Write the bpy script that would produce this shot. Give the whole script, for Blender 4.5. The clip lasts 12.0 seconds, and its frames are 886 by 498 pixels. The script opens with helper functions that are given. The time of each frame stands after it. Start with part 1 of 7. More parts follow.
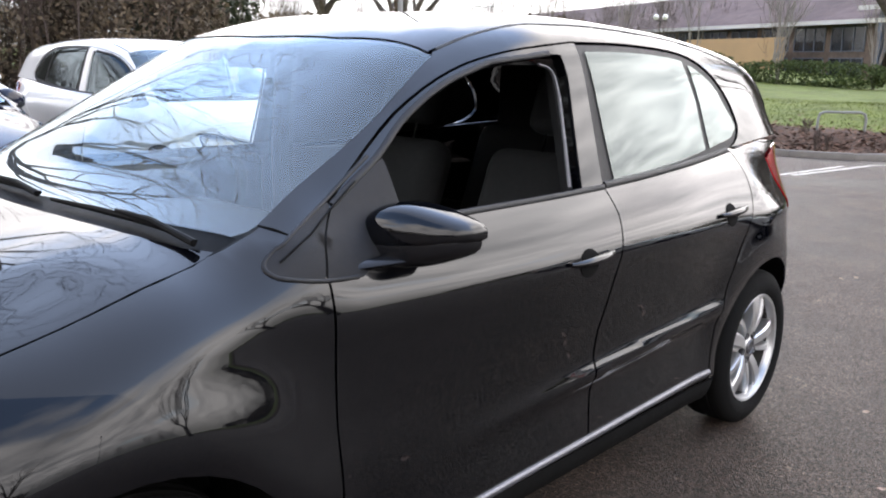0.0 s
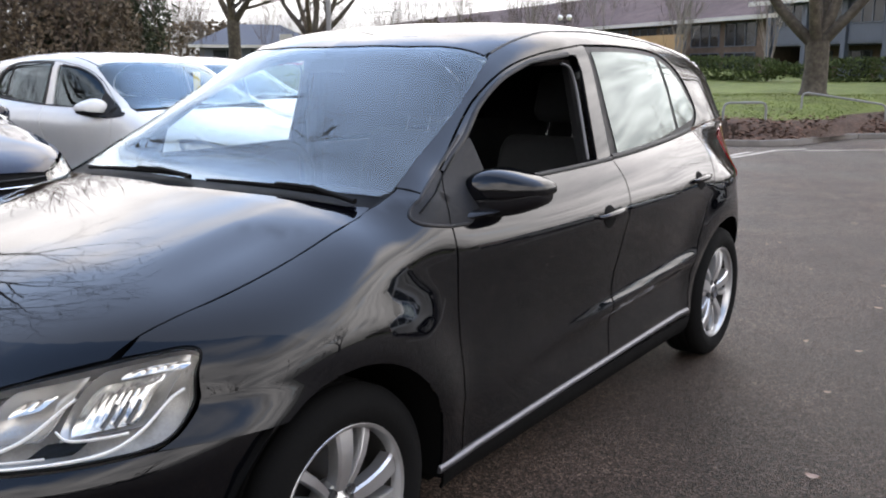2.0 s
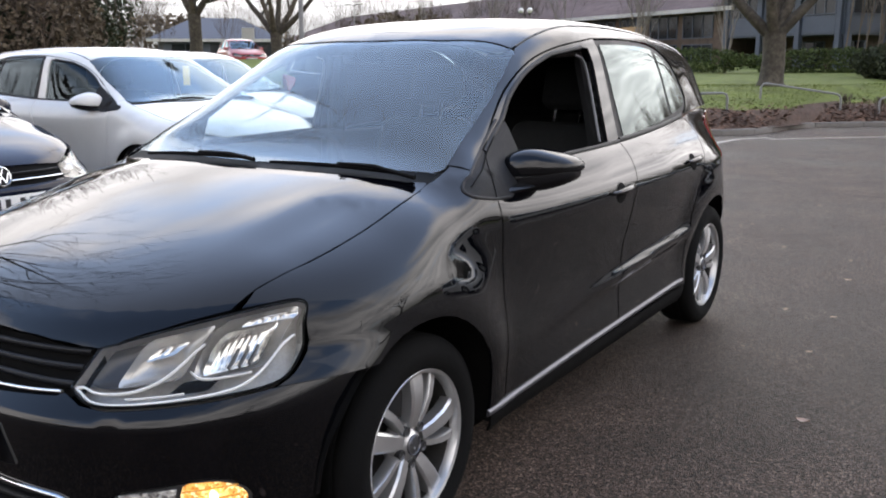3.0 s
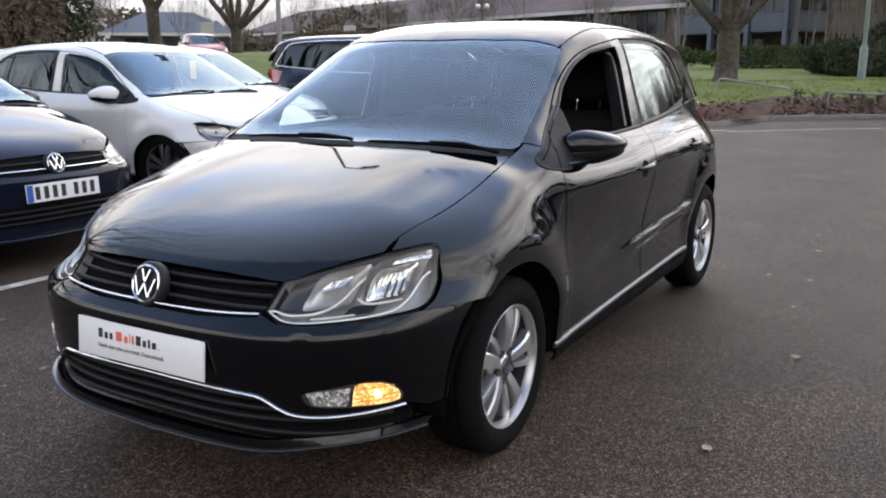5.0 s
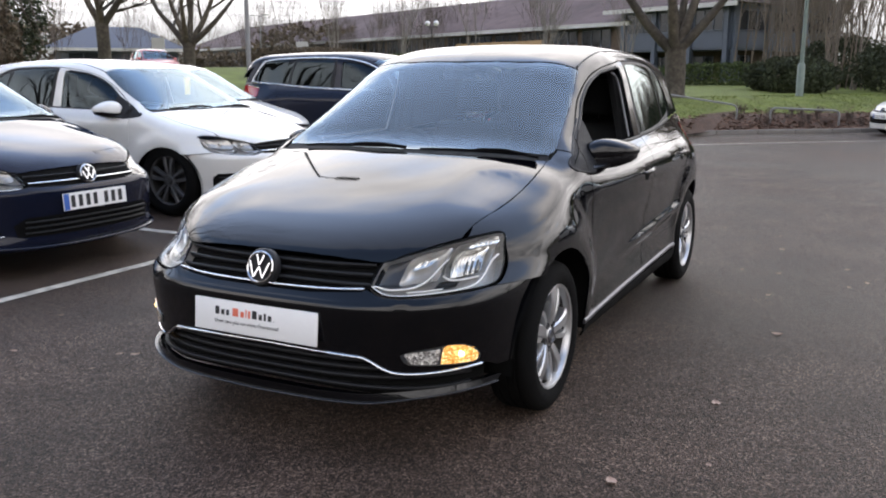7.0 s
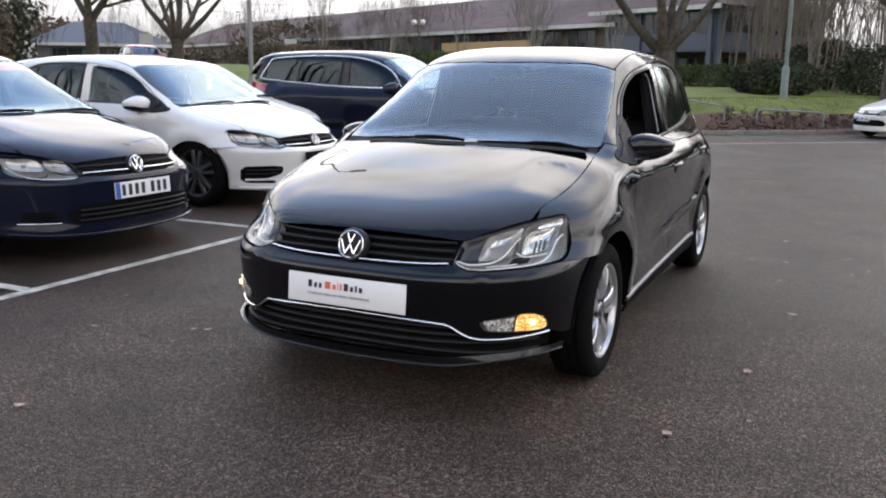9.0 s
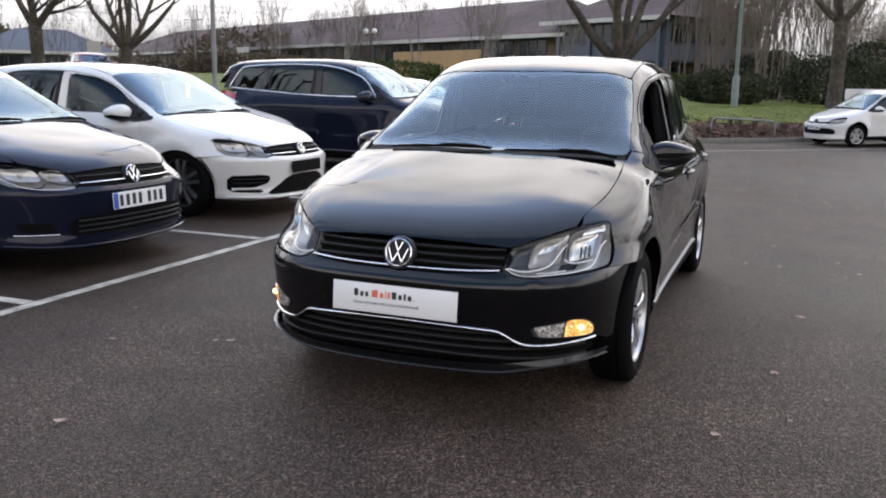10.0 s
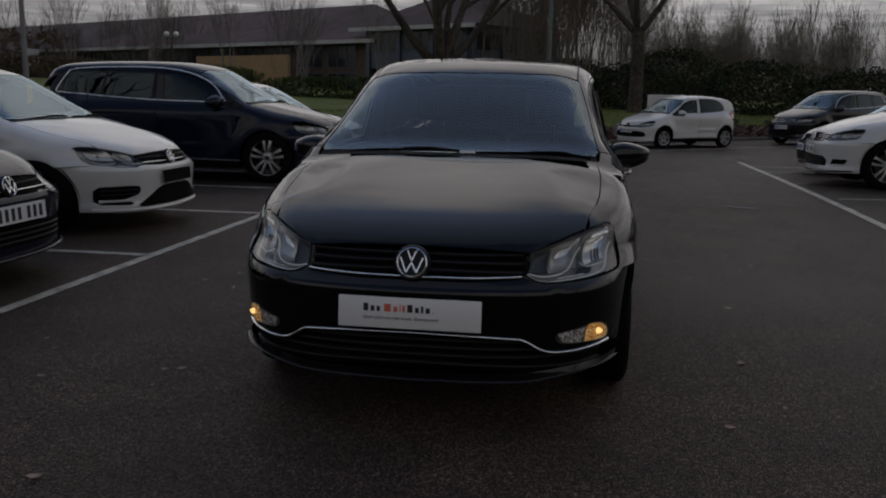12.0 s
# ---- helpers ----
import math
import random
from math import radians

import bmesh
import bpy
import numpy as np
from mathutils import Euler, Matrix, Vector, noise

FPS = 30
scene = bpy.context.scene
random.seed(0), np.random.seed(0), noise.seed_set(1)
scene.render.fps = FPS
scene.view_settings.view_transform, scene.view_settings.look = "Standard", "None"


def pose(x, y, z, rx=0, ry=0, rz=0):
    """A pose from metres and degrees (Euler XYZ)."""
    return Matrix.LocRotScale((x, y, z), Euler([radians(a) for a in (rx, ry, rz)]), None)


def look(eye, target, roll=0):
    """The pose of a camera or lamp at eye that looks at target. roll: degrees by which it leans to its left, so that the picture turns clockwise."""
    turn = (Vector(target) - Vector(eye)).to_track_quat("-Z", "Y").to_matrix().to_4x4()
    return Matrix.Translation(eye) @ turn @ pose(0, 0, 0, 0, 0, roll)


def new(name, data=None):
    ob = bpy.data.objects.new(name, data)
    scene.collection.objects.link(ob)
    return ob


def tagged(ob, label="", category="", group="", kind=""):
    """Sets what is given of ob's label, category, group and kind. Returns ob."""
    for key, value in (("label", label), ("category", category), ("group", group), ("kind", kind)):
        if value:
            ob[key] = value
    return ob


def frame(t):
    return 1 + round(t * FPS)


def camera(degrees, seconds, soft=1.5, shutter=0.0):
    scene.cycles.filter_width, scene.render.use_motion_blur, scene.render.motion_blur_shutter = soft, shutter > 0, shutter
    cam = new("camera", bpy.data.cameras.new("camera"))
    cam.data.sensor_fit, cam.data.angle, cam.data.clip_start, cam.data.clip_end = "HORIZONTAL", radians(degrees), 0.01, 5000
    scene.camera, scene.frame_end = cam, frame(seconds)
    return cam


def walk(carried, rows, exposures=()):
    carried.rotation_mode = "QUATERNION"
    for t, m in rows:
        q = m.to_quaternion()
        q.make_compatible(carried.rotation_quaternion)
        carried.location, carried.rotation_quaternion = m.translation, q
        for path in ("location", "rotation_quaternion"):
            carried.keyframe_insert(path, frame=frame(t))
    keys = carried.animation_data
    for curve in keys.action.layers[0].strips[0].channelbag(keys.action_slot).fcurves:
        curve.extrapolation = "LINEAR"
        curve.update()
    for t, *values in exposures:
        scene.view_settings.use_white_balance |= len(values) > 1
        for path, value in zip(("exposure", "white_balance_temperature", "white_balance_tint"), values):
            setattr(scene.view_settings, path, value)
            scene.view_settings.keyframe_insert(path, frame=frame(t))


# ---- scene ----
cam = camera(54.6, 12.0, soft=2.0)
PATH = [
    (0, (1.98, -1.824, 1.282), (0.673, -0.369, 0.866), 1.8),
    (0.5, (1.991, -2.001, 1.287), (0.73, -0.503, 0.876), 1.5),
    (1, (2.021, -2.171, 1.273), (0.795, -0.643, 0.872), 0.9),
    (1.5, (2.046, -2.35, 1.279), (0.853, -0.796, 0.876), 0.7),
    (2, (2.026, -2.543, 1.265), (0.87, -0.961, 0.861), 0.1),
    (2.5, (1.993, -2.747, 1.26), (0.883, -1.135, 0.849), -0.1),
    (3, (2.004, -2.927, 1.26), (0.923, -1.297, 0.841), -0.2),
    (3.5, (2.038, -3.116, 1.259), (0.977, -1.476, 0.83), 0.1),
    (5.5, (1.938, -3.787, 1.269), (0.975, -2.086, 0.846), 0.0),
    (6, (1.959, -3.951, 1.278), (1.022, -2.234, 0.863), 0.3),
    (6.5, (1.927, -4.1, 1.285), (1.015, -2.367, 0.878), 0.3),
    (7, (1.856, -4.272, 1.277), (0.971, -2.522, 0.882), 0.1),
    (9, (1.709, -4.752, 1.275), (0.865, -2.984, 0.878), 0.7),
    (9.5, (1.539, -4.861, 1.268), (0.734, -3.071, 0.884), 1.0),
    (10, (1.371, -4.919, 1.269), (0.633, -3.099, 0.893), 0.8),
    (10.5, (1.229, -4.93, 1.247), (0.587, -3.073, 0.875), 0.2),
    (11, (1.015, -4.898, 1.239), (0.488, -3.006, 0.861), -0.3),
    (11.5, (0.809, -4.905, 1.237), (0.388, -2.986, 0.863), 0.0),
    (12, (0.589, -4.974, 1.236), (0.279, -3.031, 0.88), 0.9),
]
walk(cam, [(t, look(eye, target, roll)) for t, eye, target, roll in PATH],
     [(0, 2.08), (1.0, 1.94), (2.0, 1.64), (3.0, 1.46), (4.5, 1.38), (6.0, 1.41), (9.2, 1.38), (10.2, 1.21), (10.6, 0.95), (11, 0.39), (11.5, -0.24), (12, -1.1)])

SUN_UP, SUN_ROUND, SKY, CLOUD, LOW = 30, 355, .60, 3.0, .50
HALO = 1.30
# ---- sky, sun, exposure ----
world = bpy.data.worlds.new("sky")
scene.world = world
world.use_nodes = True
wt = world.node_tree
wbg = wt.nodes["Background"]
sky = wt.nodes.new("ShaderNodeTexSky")
sky.sky_type, sky.sun_disc = "NISHITA", False
sky.sun_elevation, sky.sun_rotation = radians(SUN_UP), radians(SUN_ROUND)
sky.dust_density, sky.ozone_density = .0, 2.0
co = wt.nodes.new("ShaderNodeTexCoord")
# broken cloud, thinner overhead
sep = wt.nodes.new("ShaderNodeSeparateXYZ")
wt.links.new(co.outputs["Generated"], sep.inputs[0])
up = wt.nodes.new("ShaderNodeMath")
up.operation = "MAXIMUM"
up.inputs[1].default_value = .06
wt.links.new(sep.outputs["Z"], up.inputs[0])
div = wt.nodes.new("ShaderNodeVectorMath")
div.operation = "DIVIDE"
wt.links.new(co.outputs["Generated"], div.inputs[0])
cmb = wt.nodes.new("ShaderNodeCombineXYZ")
for k in range(3):
    wt.links.new(up.outputs[0], cmb.inputs[k])
wt.links.new(cmb.outputs[0], div.inputs[1])
cn = wt.nodes.new("ShaderNodeTexNoise")
cn.inputs["Scale"].default_value, cn.inputs["Detail"].default_value, cn.inputs["Roughness"].default_value = .55, 6, .5
wt.links.new(div.outputs[0], cn.inputs["Vector"])
cr = wt.nodes.new("ShaderNodeValToRGB")
cr.color_ramp.elements[0].position, cr.color_ramp.elements[1].position = .42, .55
thin = wt.nodes.new("ShaderNodeMath")
thin.operation = "MULTIPLY_ADD"
thin.inputs[1].default_value, thin.inputs[2].default_value = -.42, .235
wt.links.new(sep.outputs["Z"], thin.inputs[0])
cover = wt.nodes.new("ShaderNodeMath")
wt.links.new(cn.outputs["Fac"], cover.inputs[0])
wt.links.new(thin.outputs[0], cover.inputs[1])
wt.links.new(cover.outputs[0], cr.inputs["Fac"])
cn2 = wt.nodes.new("ShaderNodeTexNoise")
cn2.inputs["Scale"].default_value, cn2.inputs["Detail"].default_value = 1.3, 5
wt.links.new(div.outputs[0], cn2.inputs["Vector"])
shade = wt.nodes.new("ShaderNodeValToRGB")
for e, (p, c) in zip(shade.color_ramp.elements, ((.32, (.52, .51, .53, 1)), (.64, (1.10, 1.05, 1.05, 1)))):
    e.position, e.color = p, c
wt.links.new(cn2.outputs["Fac"], shade.inputs["Fac"])
dim = wt.nodes.new("ShaderNodeMixRGB")
dim.blend_type, dim.inputs[0].default_value = "MULTIPLY", 1
dim.inputs[2].default_value = (SKY * 1.28, SKY * 1.06, SKY * .95, 1)
wt.links.new(sky.outputs[0], dim.inputs[1])
cl = wt.nodes.new("ShaderNodeMixRGB")
cl.blend_type, cl.inputs[0].default_value = "MULTIPLY", 1
cl.inputs[2].default_value = (CLOUD, CLOUD, CLOUD, 1)
wt.links.new(shade.outputs[0], cl.inputs[1])
mixs = wt.nodes.new("ShaderNodeMixRGB")
wt.links.new(cr.outputs[0], mixs.inputs[0])
wt.links.new(dim.outputs[0], mixs.inputs[1])
wt.links.new(cl.outputs[0], mixs.inputs[2])
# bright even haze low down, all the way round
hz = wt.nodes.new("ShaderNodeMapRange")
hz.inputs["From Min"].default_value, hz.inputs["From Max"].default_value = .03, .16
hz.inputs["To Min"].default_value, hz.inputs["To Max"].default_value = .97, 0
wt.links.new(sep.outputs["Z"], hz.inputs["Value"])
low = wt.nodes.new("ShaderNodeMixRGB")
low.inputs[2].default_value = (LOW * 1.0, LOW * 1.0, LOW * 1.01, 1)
# the cloud is brighter towards the hidden sun and duller overhead
aim = wt.nodes.new("ShaderNodeVectorMath")
aim.operation = "DOT_PRODUCT"
wt.links.new(co.outputs["Generated"], aim.inputs[0])
aim.inputs[1].default_value = (math.sin(radians(SUN_ROUND)) * math.cos(radians(SUN_UP)), math.cos(radians(SUN_ROUND)) * math.cos(radians(SUN_UP)), math.sin(radians(SUN_UP)))
halo = wt.nodes.new("ShaderNodeMapRange")
halo.interpolation_type = "SMOOTHSTEP"
halo.inputs["From Min"].default_value, halo.inputs["From Max"].default_value = .1, 1
halo.inputs["To Min"].default_value, halo.inputs["To Max"].default_value = .88, HALO
wt.links.new(aim.outputs["Value"], halo.inputs["Value"])
lit = wt.nodes.new("ShaderNodeVectorMath")
lit.operation = "SCALE"
wt.links.new(mixs.outputs[0], lit.inputs[0])
# brightest above the haze, falling off towards the zenith
rise = wt.nodes.new("ShaderNodeMapRange")
rise.interpolation_type = "SMOOTHSTEP"
rise.inputs["From Min"].default_value, rise.inputs["From Max"].default_value = .14, .62
rise.inputs["To Min"].default_value, rise.inputs["To Max"].default_value = .94, .90
wt.links.new(sep.outputs["Z"], rise.inputs["Value"])
both = wt.nodes.new("ShaderNodeMath")
both.operation = "MULTIPLY"
wt.links.new(halo.outputs[0], both.inputs[0])
wt.links.new(rise.outputs[0], both.inputs[1])
wt.links.new(both.outputs[0], lit.inputs["Scale"])
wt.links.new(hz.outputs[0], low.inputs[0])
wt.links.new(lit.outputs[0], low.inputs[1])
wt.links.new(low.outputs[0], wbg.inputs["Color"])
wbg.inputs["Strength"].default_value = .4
sun = new("sun", bpy.data.lights.new("sun", "SUN"))
sun.data.energy, sun.data.angle, sun.data.color = .5, radians(140), (1, .94, .87)
sun.matrix_basis = look((0, 0, 30), (30 * -math.sin(radians(SUN_ROUND)), 30 * -math.cos(radians(SUN_ROUND)), 30 - 30 * math.tan(radians(SUN_UP))))

from mathutils import geometry


# ---- building tools ----
def link(name, verts, faces, material, parent=None, label="", normals=None, smooth=True):
    """One mesh object from lists; faces whose loops have no normal of their own are flat."""
    me = bpy.data.meshes.new(name)
    me.from_pydata([tuple(v) for v in verts], [], faces)
    me.materials.append(material)
    if smooth:
        me.polygons.foreach_set("use_smooth", [True] * len(me.polygons))
    if normals is not None:
        out, k = [], 0
        for f in me.polygons:
            for v in f.vertices:
                n = normals[v]
                out.append(tuple(n) if n is not None else tuple(f.normal))
        me.normals_split_custom_set(out)
    ob = new(name, me)
    ob.parent = parent
    return tagged(ob, label)


def part(name, bm, material, parent, label="", smooth=True, split=40):
    """A bmesh as one object under a thing or a part."""
    bmesh.ops.recalc_face_normals(bm, faces=bm.faces)
    me = bpy.data.meshes.new(name)
    for f in bm.faces:
        f.smooth = smooth
    if smooth:
        for e in bm.edges:
            if len(e.link_faces) == 2 and e.calc_face_angle(0) > radians(split):
                e.smooth = False
    bm.to_mesh(me)
    bm.free()
    me.materials.append(material)
    ob = new(name, me)
    ob.parent = parent
    return tagged(ob, label)


def empty(name, m=None):
    ob = new(name)
    ob.empty_display_size = .2
    if m is not None:
        ob.matrix_basis = m
    return ob


def box(bm, lo, hi, bevel=0.0, seg=2, m=None):
    """A box between two corners, with rounded edges, added to bm."""
    c = [(a + b) / 2 for a, b in zip(lo, hi)]
    d = [abs(b - a) for a, b in zip(lo, hi)]
    geo = bmesh.ops.create_cube(bm, size=1, matrix=(m or Matrix()) @ Matrix.Translation(c) @ Matrix.Diagonal((*d, 1)))
    if bevel:
        es = list({e for v in geo["verts"] for e in v.link_edges})
        bmesh.ops.bevel(bm, geom=es, offset=bevel, segments=seg, profile=.5, affect="EDGES", clamp_overlap=True)


def lathe(bm, prof, n=32, m=None, closed=False):
    """Turn (radius, height) round the local x axis; height runs along x."""
    m = m or Matrix()
    rings = []
    for r, h in prof:
        rings.append([bm.verts.new(m @ Vector((h, r * math.cos(2 * math.pi * i / n), r * math.sin(2 * math.pi * i / n)))) for i in range(n)])
    pairs = list(zip(rings, rings[1:])) + ([(rings[-1], rings[0])] if closed else [])
    for a, b in pairs:
        for i in range(n):
            bm.faces.new((a[i], a[(i + 1) % n], b[(i + 1) % n], b[i]))
    return rings


def tube(bm, pts, r, n=8, caps=True, flat=1.0):
    """A round bar along points; r is one radius or one for each point."""
    pts = [Vector(p) for p in pts]
    rs = [r] * len(pts) if isinstance(r, (int, float)) else r
    up, rings = None, []
    for i, p in enumerate(pts):
        d = (pts[min(i + 1, len(pts) - 1)] - pts[max(i - 1, 0)]).normalized()
        if up is None:
            up = Vector((0, 0, 1)) if abs(d.z) < .9 else Vector((1, 0, 0))
        u = d.cross(up).normalized()
        up = u.cross(d).normalized()
        rings.append([bm.verts.new(p + (u * math.cos(2 * math.pi * k / n) + up * flat * math.sin(2 * math.pi * k / n)) * rs[i]) for k in range(n)])
    for a, b in zip(rings, rings[1:]):
        for k in range(n):
            bm.faces.new((a[k], a[(k + 1) % n], b[(k + 1) % n], b[k]))
    if caps:
        bm.faces.new(rings[0][::-1])
        bm.faces.new(rings[-1])


def curve(*pts, n=6):
    """A smooth row of places through the points (in two or three numbers)."""
    p = [Vector(q) for q in pts]
    out = []
    for i in range(len(p) - 1):
        a, b, c, d = p[max(i - 1, 0)], p[i], p[i + 1], p[min(i + 2, len(p) - 1)]
        for k in range(n):
            t = k / n
            out.append(.5 * (2 * b + (c - a) * t + (2 * a - 5 * b + 4 * c - d) * t * t + (3 * b - a - 3 * c + d) * t ** 3))
    return [tuple(q) for q in out] + [tuple(p[-1])]


def resample(outline, step):
    out = []
    n = len(outline)
    for i in range(n):
        a, b = Vector(outline[i][:2]), Vector(outline[(i + 1) % n][:2])
        d = (b - a).length
        if d < 1e-5:
            continue
        k = max(1, int(math.ceil(d / step)))
        out += [a + (b - a) * (j / k) for j in range(k)]
    return out


def inside(p, poly):
    hit, n = False, len(poly)
    for i in range(n):
        a, b = poly[i], poly[i - 1]
        if (a[1] > p[1]) != (b[1] > p[1]) and p[0] < (b[0] - a[0]) * (p[1] - a[1]) / (b[1] - a[1]) + a[0]:
            hit = not hit
    return hit


def clear(p, cells, d, step):
    """Whether p keeps d away from all the edge points, which lie sorted in cells."""
    i, j = int(p[0] // step), int(p[1] // step)
    return all((p - q).length_squared > d * d for a in (i - 1, i, i + 1) for b in (j - 1, j, j + 1) for q in cells.get((a, b), ()))


def skin(name, outline, surf, material, parent, label="", step=.035, thick=.008, lift=0.0, flip=False, centre=(0, 0, .6)):
    """A panel: the outline's inside laid on a surface surf(a, b), with true normals and a turned-in rim. flip: the same on the other side."""
    edge = resample(outline, step)
    n = len(edge)
    lo = (min(p[0] for p in edge), min(p[1] for p in edge))
    hi = (max(p[0] for p in edge), max(p[1] for p in edge))
    pts, cells = list(edge), {}
    for q in edge:
        cells.setdefault((int(q[0] // step), int(q[1] // step)), []).append(q)
    a = lo[0] + step / 2
    while a < hi[0]:
        b = lo[1] + step / 2
        while b < hi[1]:
            q = Vector((a, b))
            if inside(q, edge) and clear(q, cells, step * .45, step):
                pts.append(q)
            b += step
        a += step
    vs, _, fs, orig, _, _ = geometry.delaunay_2d_cdt(pts, [(i, (i + 1) % n) for i in range(n)], [], 1, 1e-5)
    where, norm = [], []
    e = 1e-3
    c = Vector(centre)
    turn = 0
    for q in vs:
        p = surf(q[0], q[1])
        du = surf(q[0] + e, q[1]) - surf(q[0] - e, q[1])
        dv = surf(q[0], q[1] + e) - surf(q[0], q[1] - e)
        k = du.cross(dv)
        k = k.normalized() if k.length > 1e-12 else Vector((0, 0, 1))
        where.append(p)
        norm.append(k)
        turn += k.dot(p - c)
    if turn < 0:
        norm = [-k for k in norm]
    where = [p + k * lift for p, k in zip(where, norm)]
    faces = []
    for f in fs:
        if len(f) < 3:
            continue
        p = [where[i] for i in f]
        k = (p[1] - p[0]).cross(p[2] - p[0])
        faces.append(tuple(f) if k.dot(norm[f[0]]) >= 0 else tuple(f[::-1]))
    verts, normals = list(where), list(norm)
    if thick:
        loop = {}
        for f in faces:
            for i in range(len(f)):
                loop[(f[i], f[(i + 1) % len(f)])] = 1
        rim = [k for k in loop if (k[1], k[0]) not in loop]
        base = {}
        for i, j in rim:
            for k in (i, j):
                if k not in base:
                    base[k] = len(verts)
                    verts += [where[k], where[k] - norm[k] * thick]
                    normals += [None, None]
            faces.append((base[j], base[i], base[i] + 1, base[j] + 1))
    if flip:
        verts = [Vector((-v[0], v[1], v[2])) for v in verts]
        normals = [None if k is None else Vector((-k[0], k[1], k[2])) for k in normals]
        faces = [f[::-1] for f in faces]
    return link(name, verts, faces, material, parent, label, normals)


def bead(name, path, surf, width, height, material, parent, label="", lift=0.0, flip=False, centre=(0, 0, .6)):
    """A strip of trim along a path on a surface, half round in section."""
    e, c, rows = 1e-3, Vector(centre), []
    w3 = [surf(*q[:2]) for q in path]
    turn, ns = 0, []
    for q, p in zip(path, w3):
        k = (surf(q[0] + e, q[1]) - surf(q[0] - e, q[1])).cross(surf(q[0], q[1] + e) - surf(q[0], q[1] - e))
        k = k.normalized() if k.length > 1e-12 else Vector((0, 0, 1))
        ns.append(k)
        turn += k.dot(p - c)
    if turn < 0:
        ns = [-k for k in ns]
    bm = bmesh.new()
    rings = []
    for i, (p, k) in enumerate(zip(w3, ns)):
        d = (w3[min(i + 1, len(w3) - 1)] - w3[max(i - 1, 0)]).normalized()
        s = d.cross(k).normalized()
        ring = []
        for x, h in ((-.5, -.4), (-.5, .35), (-.3, .9), (0, 1), (.3, .9), (.5, .35), (.5, -.4)):
            v = p + k * (lift + h * height) + s * (x * width)
            ring.append(bm.verts.new((-v.x, v.y, v.z) if flip else v))
        rings.append(ring)
    for a, b in zip(rings, rings[1:]):
        for i in range(6):
            bm.faces.new((a[i], a[i + 1], b[i + 1], b[i]))
    bm.faces.new(rings[0])
    bm.faces.new(rings[-1][::-1])
    return part(name, bm, material, parent, label, split=70)


# ---- materials ----
def material(name):
    m = bpy.data.materials.new(name)
    m.use_nodes = True
    t = m.node_tree
    return m, t, t.nodes["Principled BSDF"]


def node(t, kind, **values):
    n = t.nodes.new(kind)
    for k, v in values.items():
        n.inputs[k.replace("_", " ")].default_value = v
    return n


def rough_noise(t, scale, detail=4.0, vec="Object", rough=.55):
    co = t.nodes.new("ShaderNodeTexCoord")
    n = node(t, "ShaderNodeTexNoise", Scale=scale, Detail=detail, Roughness=rough)
    t.links.new(co.outputs[vec], n.inputs["Vector"])
    return n


def ramp(t, src, *stops):
    r = t.nodes.new("ShaderNodeValToRGB")
    t.links.new(src, r.inputs["Fac"])
    el = r.color_ramp.elements
    while len(el) < len(stops):
        el.new(.5)
    for e, (p, c) in zip(el, stops):
        e.position, e.color = p, (*c, 1) if len(c) == 3 else c
    return r


def plain(name, base, rough=.5, metal=0.0, coat=0.0, vary=.12, scale=9.0, bump=0.0, bscale=60.0, spec=.5, coat_rough=.03):
    """A surface with soft variation of colour and gloss at two scales."""
    m, t, p = material(name)
    p.inputs["Metallic"].default_value = metal
    p.inputs["Specular IOR Level"].default_value = spec
    if coat:
        p.inputs["Coat Weight"].default_value = coat
        p.inputs["Coat Roughness"].default_value = coat_rough
    n = rough_noise(t, scale)
    f = rough_noise(t, scale * 11, 3)
    mx = t.nodes.new("ShaderNodeMath")
    mx.operation = "MULTIPLY_ADD"
    t.links.new(f.outputs["Fac"], mx.inputs[0])
    mx.inputs[1].default_value = .35
    sc = node(t, "ShaderNodeMath")
    sc.operation = "MULTIPLY"
    sc.inputs[1].default_value = .65
    t.links.new(n.outputs["Fac"], sc.inputs[0])
    t.links.new(sc.outputs[0], mx.inputs[2])
    lo, hi = [c * (1 - vary) for c in base], [min(1, c * (1 + vary)) for c in base]
    r = ramp(t, mx.outputs[0], (.3, lo), (.7, hi))
    t.links.new(r.outputs["Color"], p.inputs["Base Color"])
    rr = ramp(t, mx.outputs[0], (.3, [rough * .85] * 3), (.7, [min(1, rough * 1.15)] * 3))
    t.links.new(rr.outputs["Color"], p.inputs["Roughness"])
    if bump:
        b = node(t, "ShaderNodeBump", Strength=min(1, bump), Distance=.004)
        g = rough_noise(t, bscale, 5)
        t.links.new(g.outputs["Fac"], b.inputs["Height"])
        t.links.new(b.outputs["Normal"], p.inputs["Normal"])
    return m


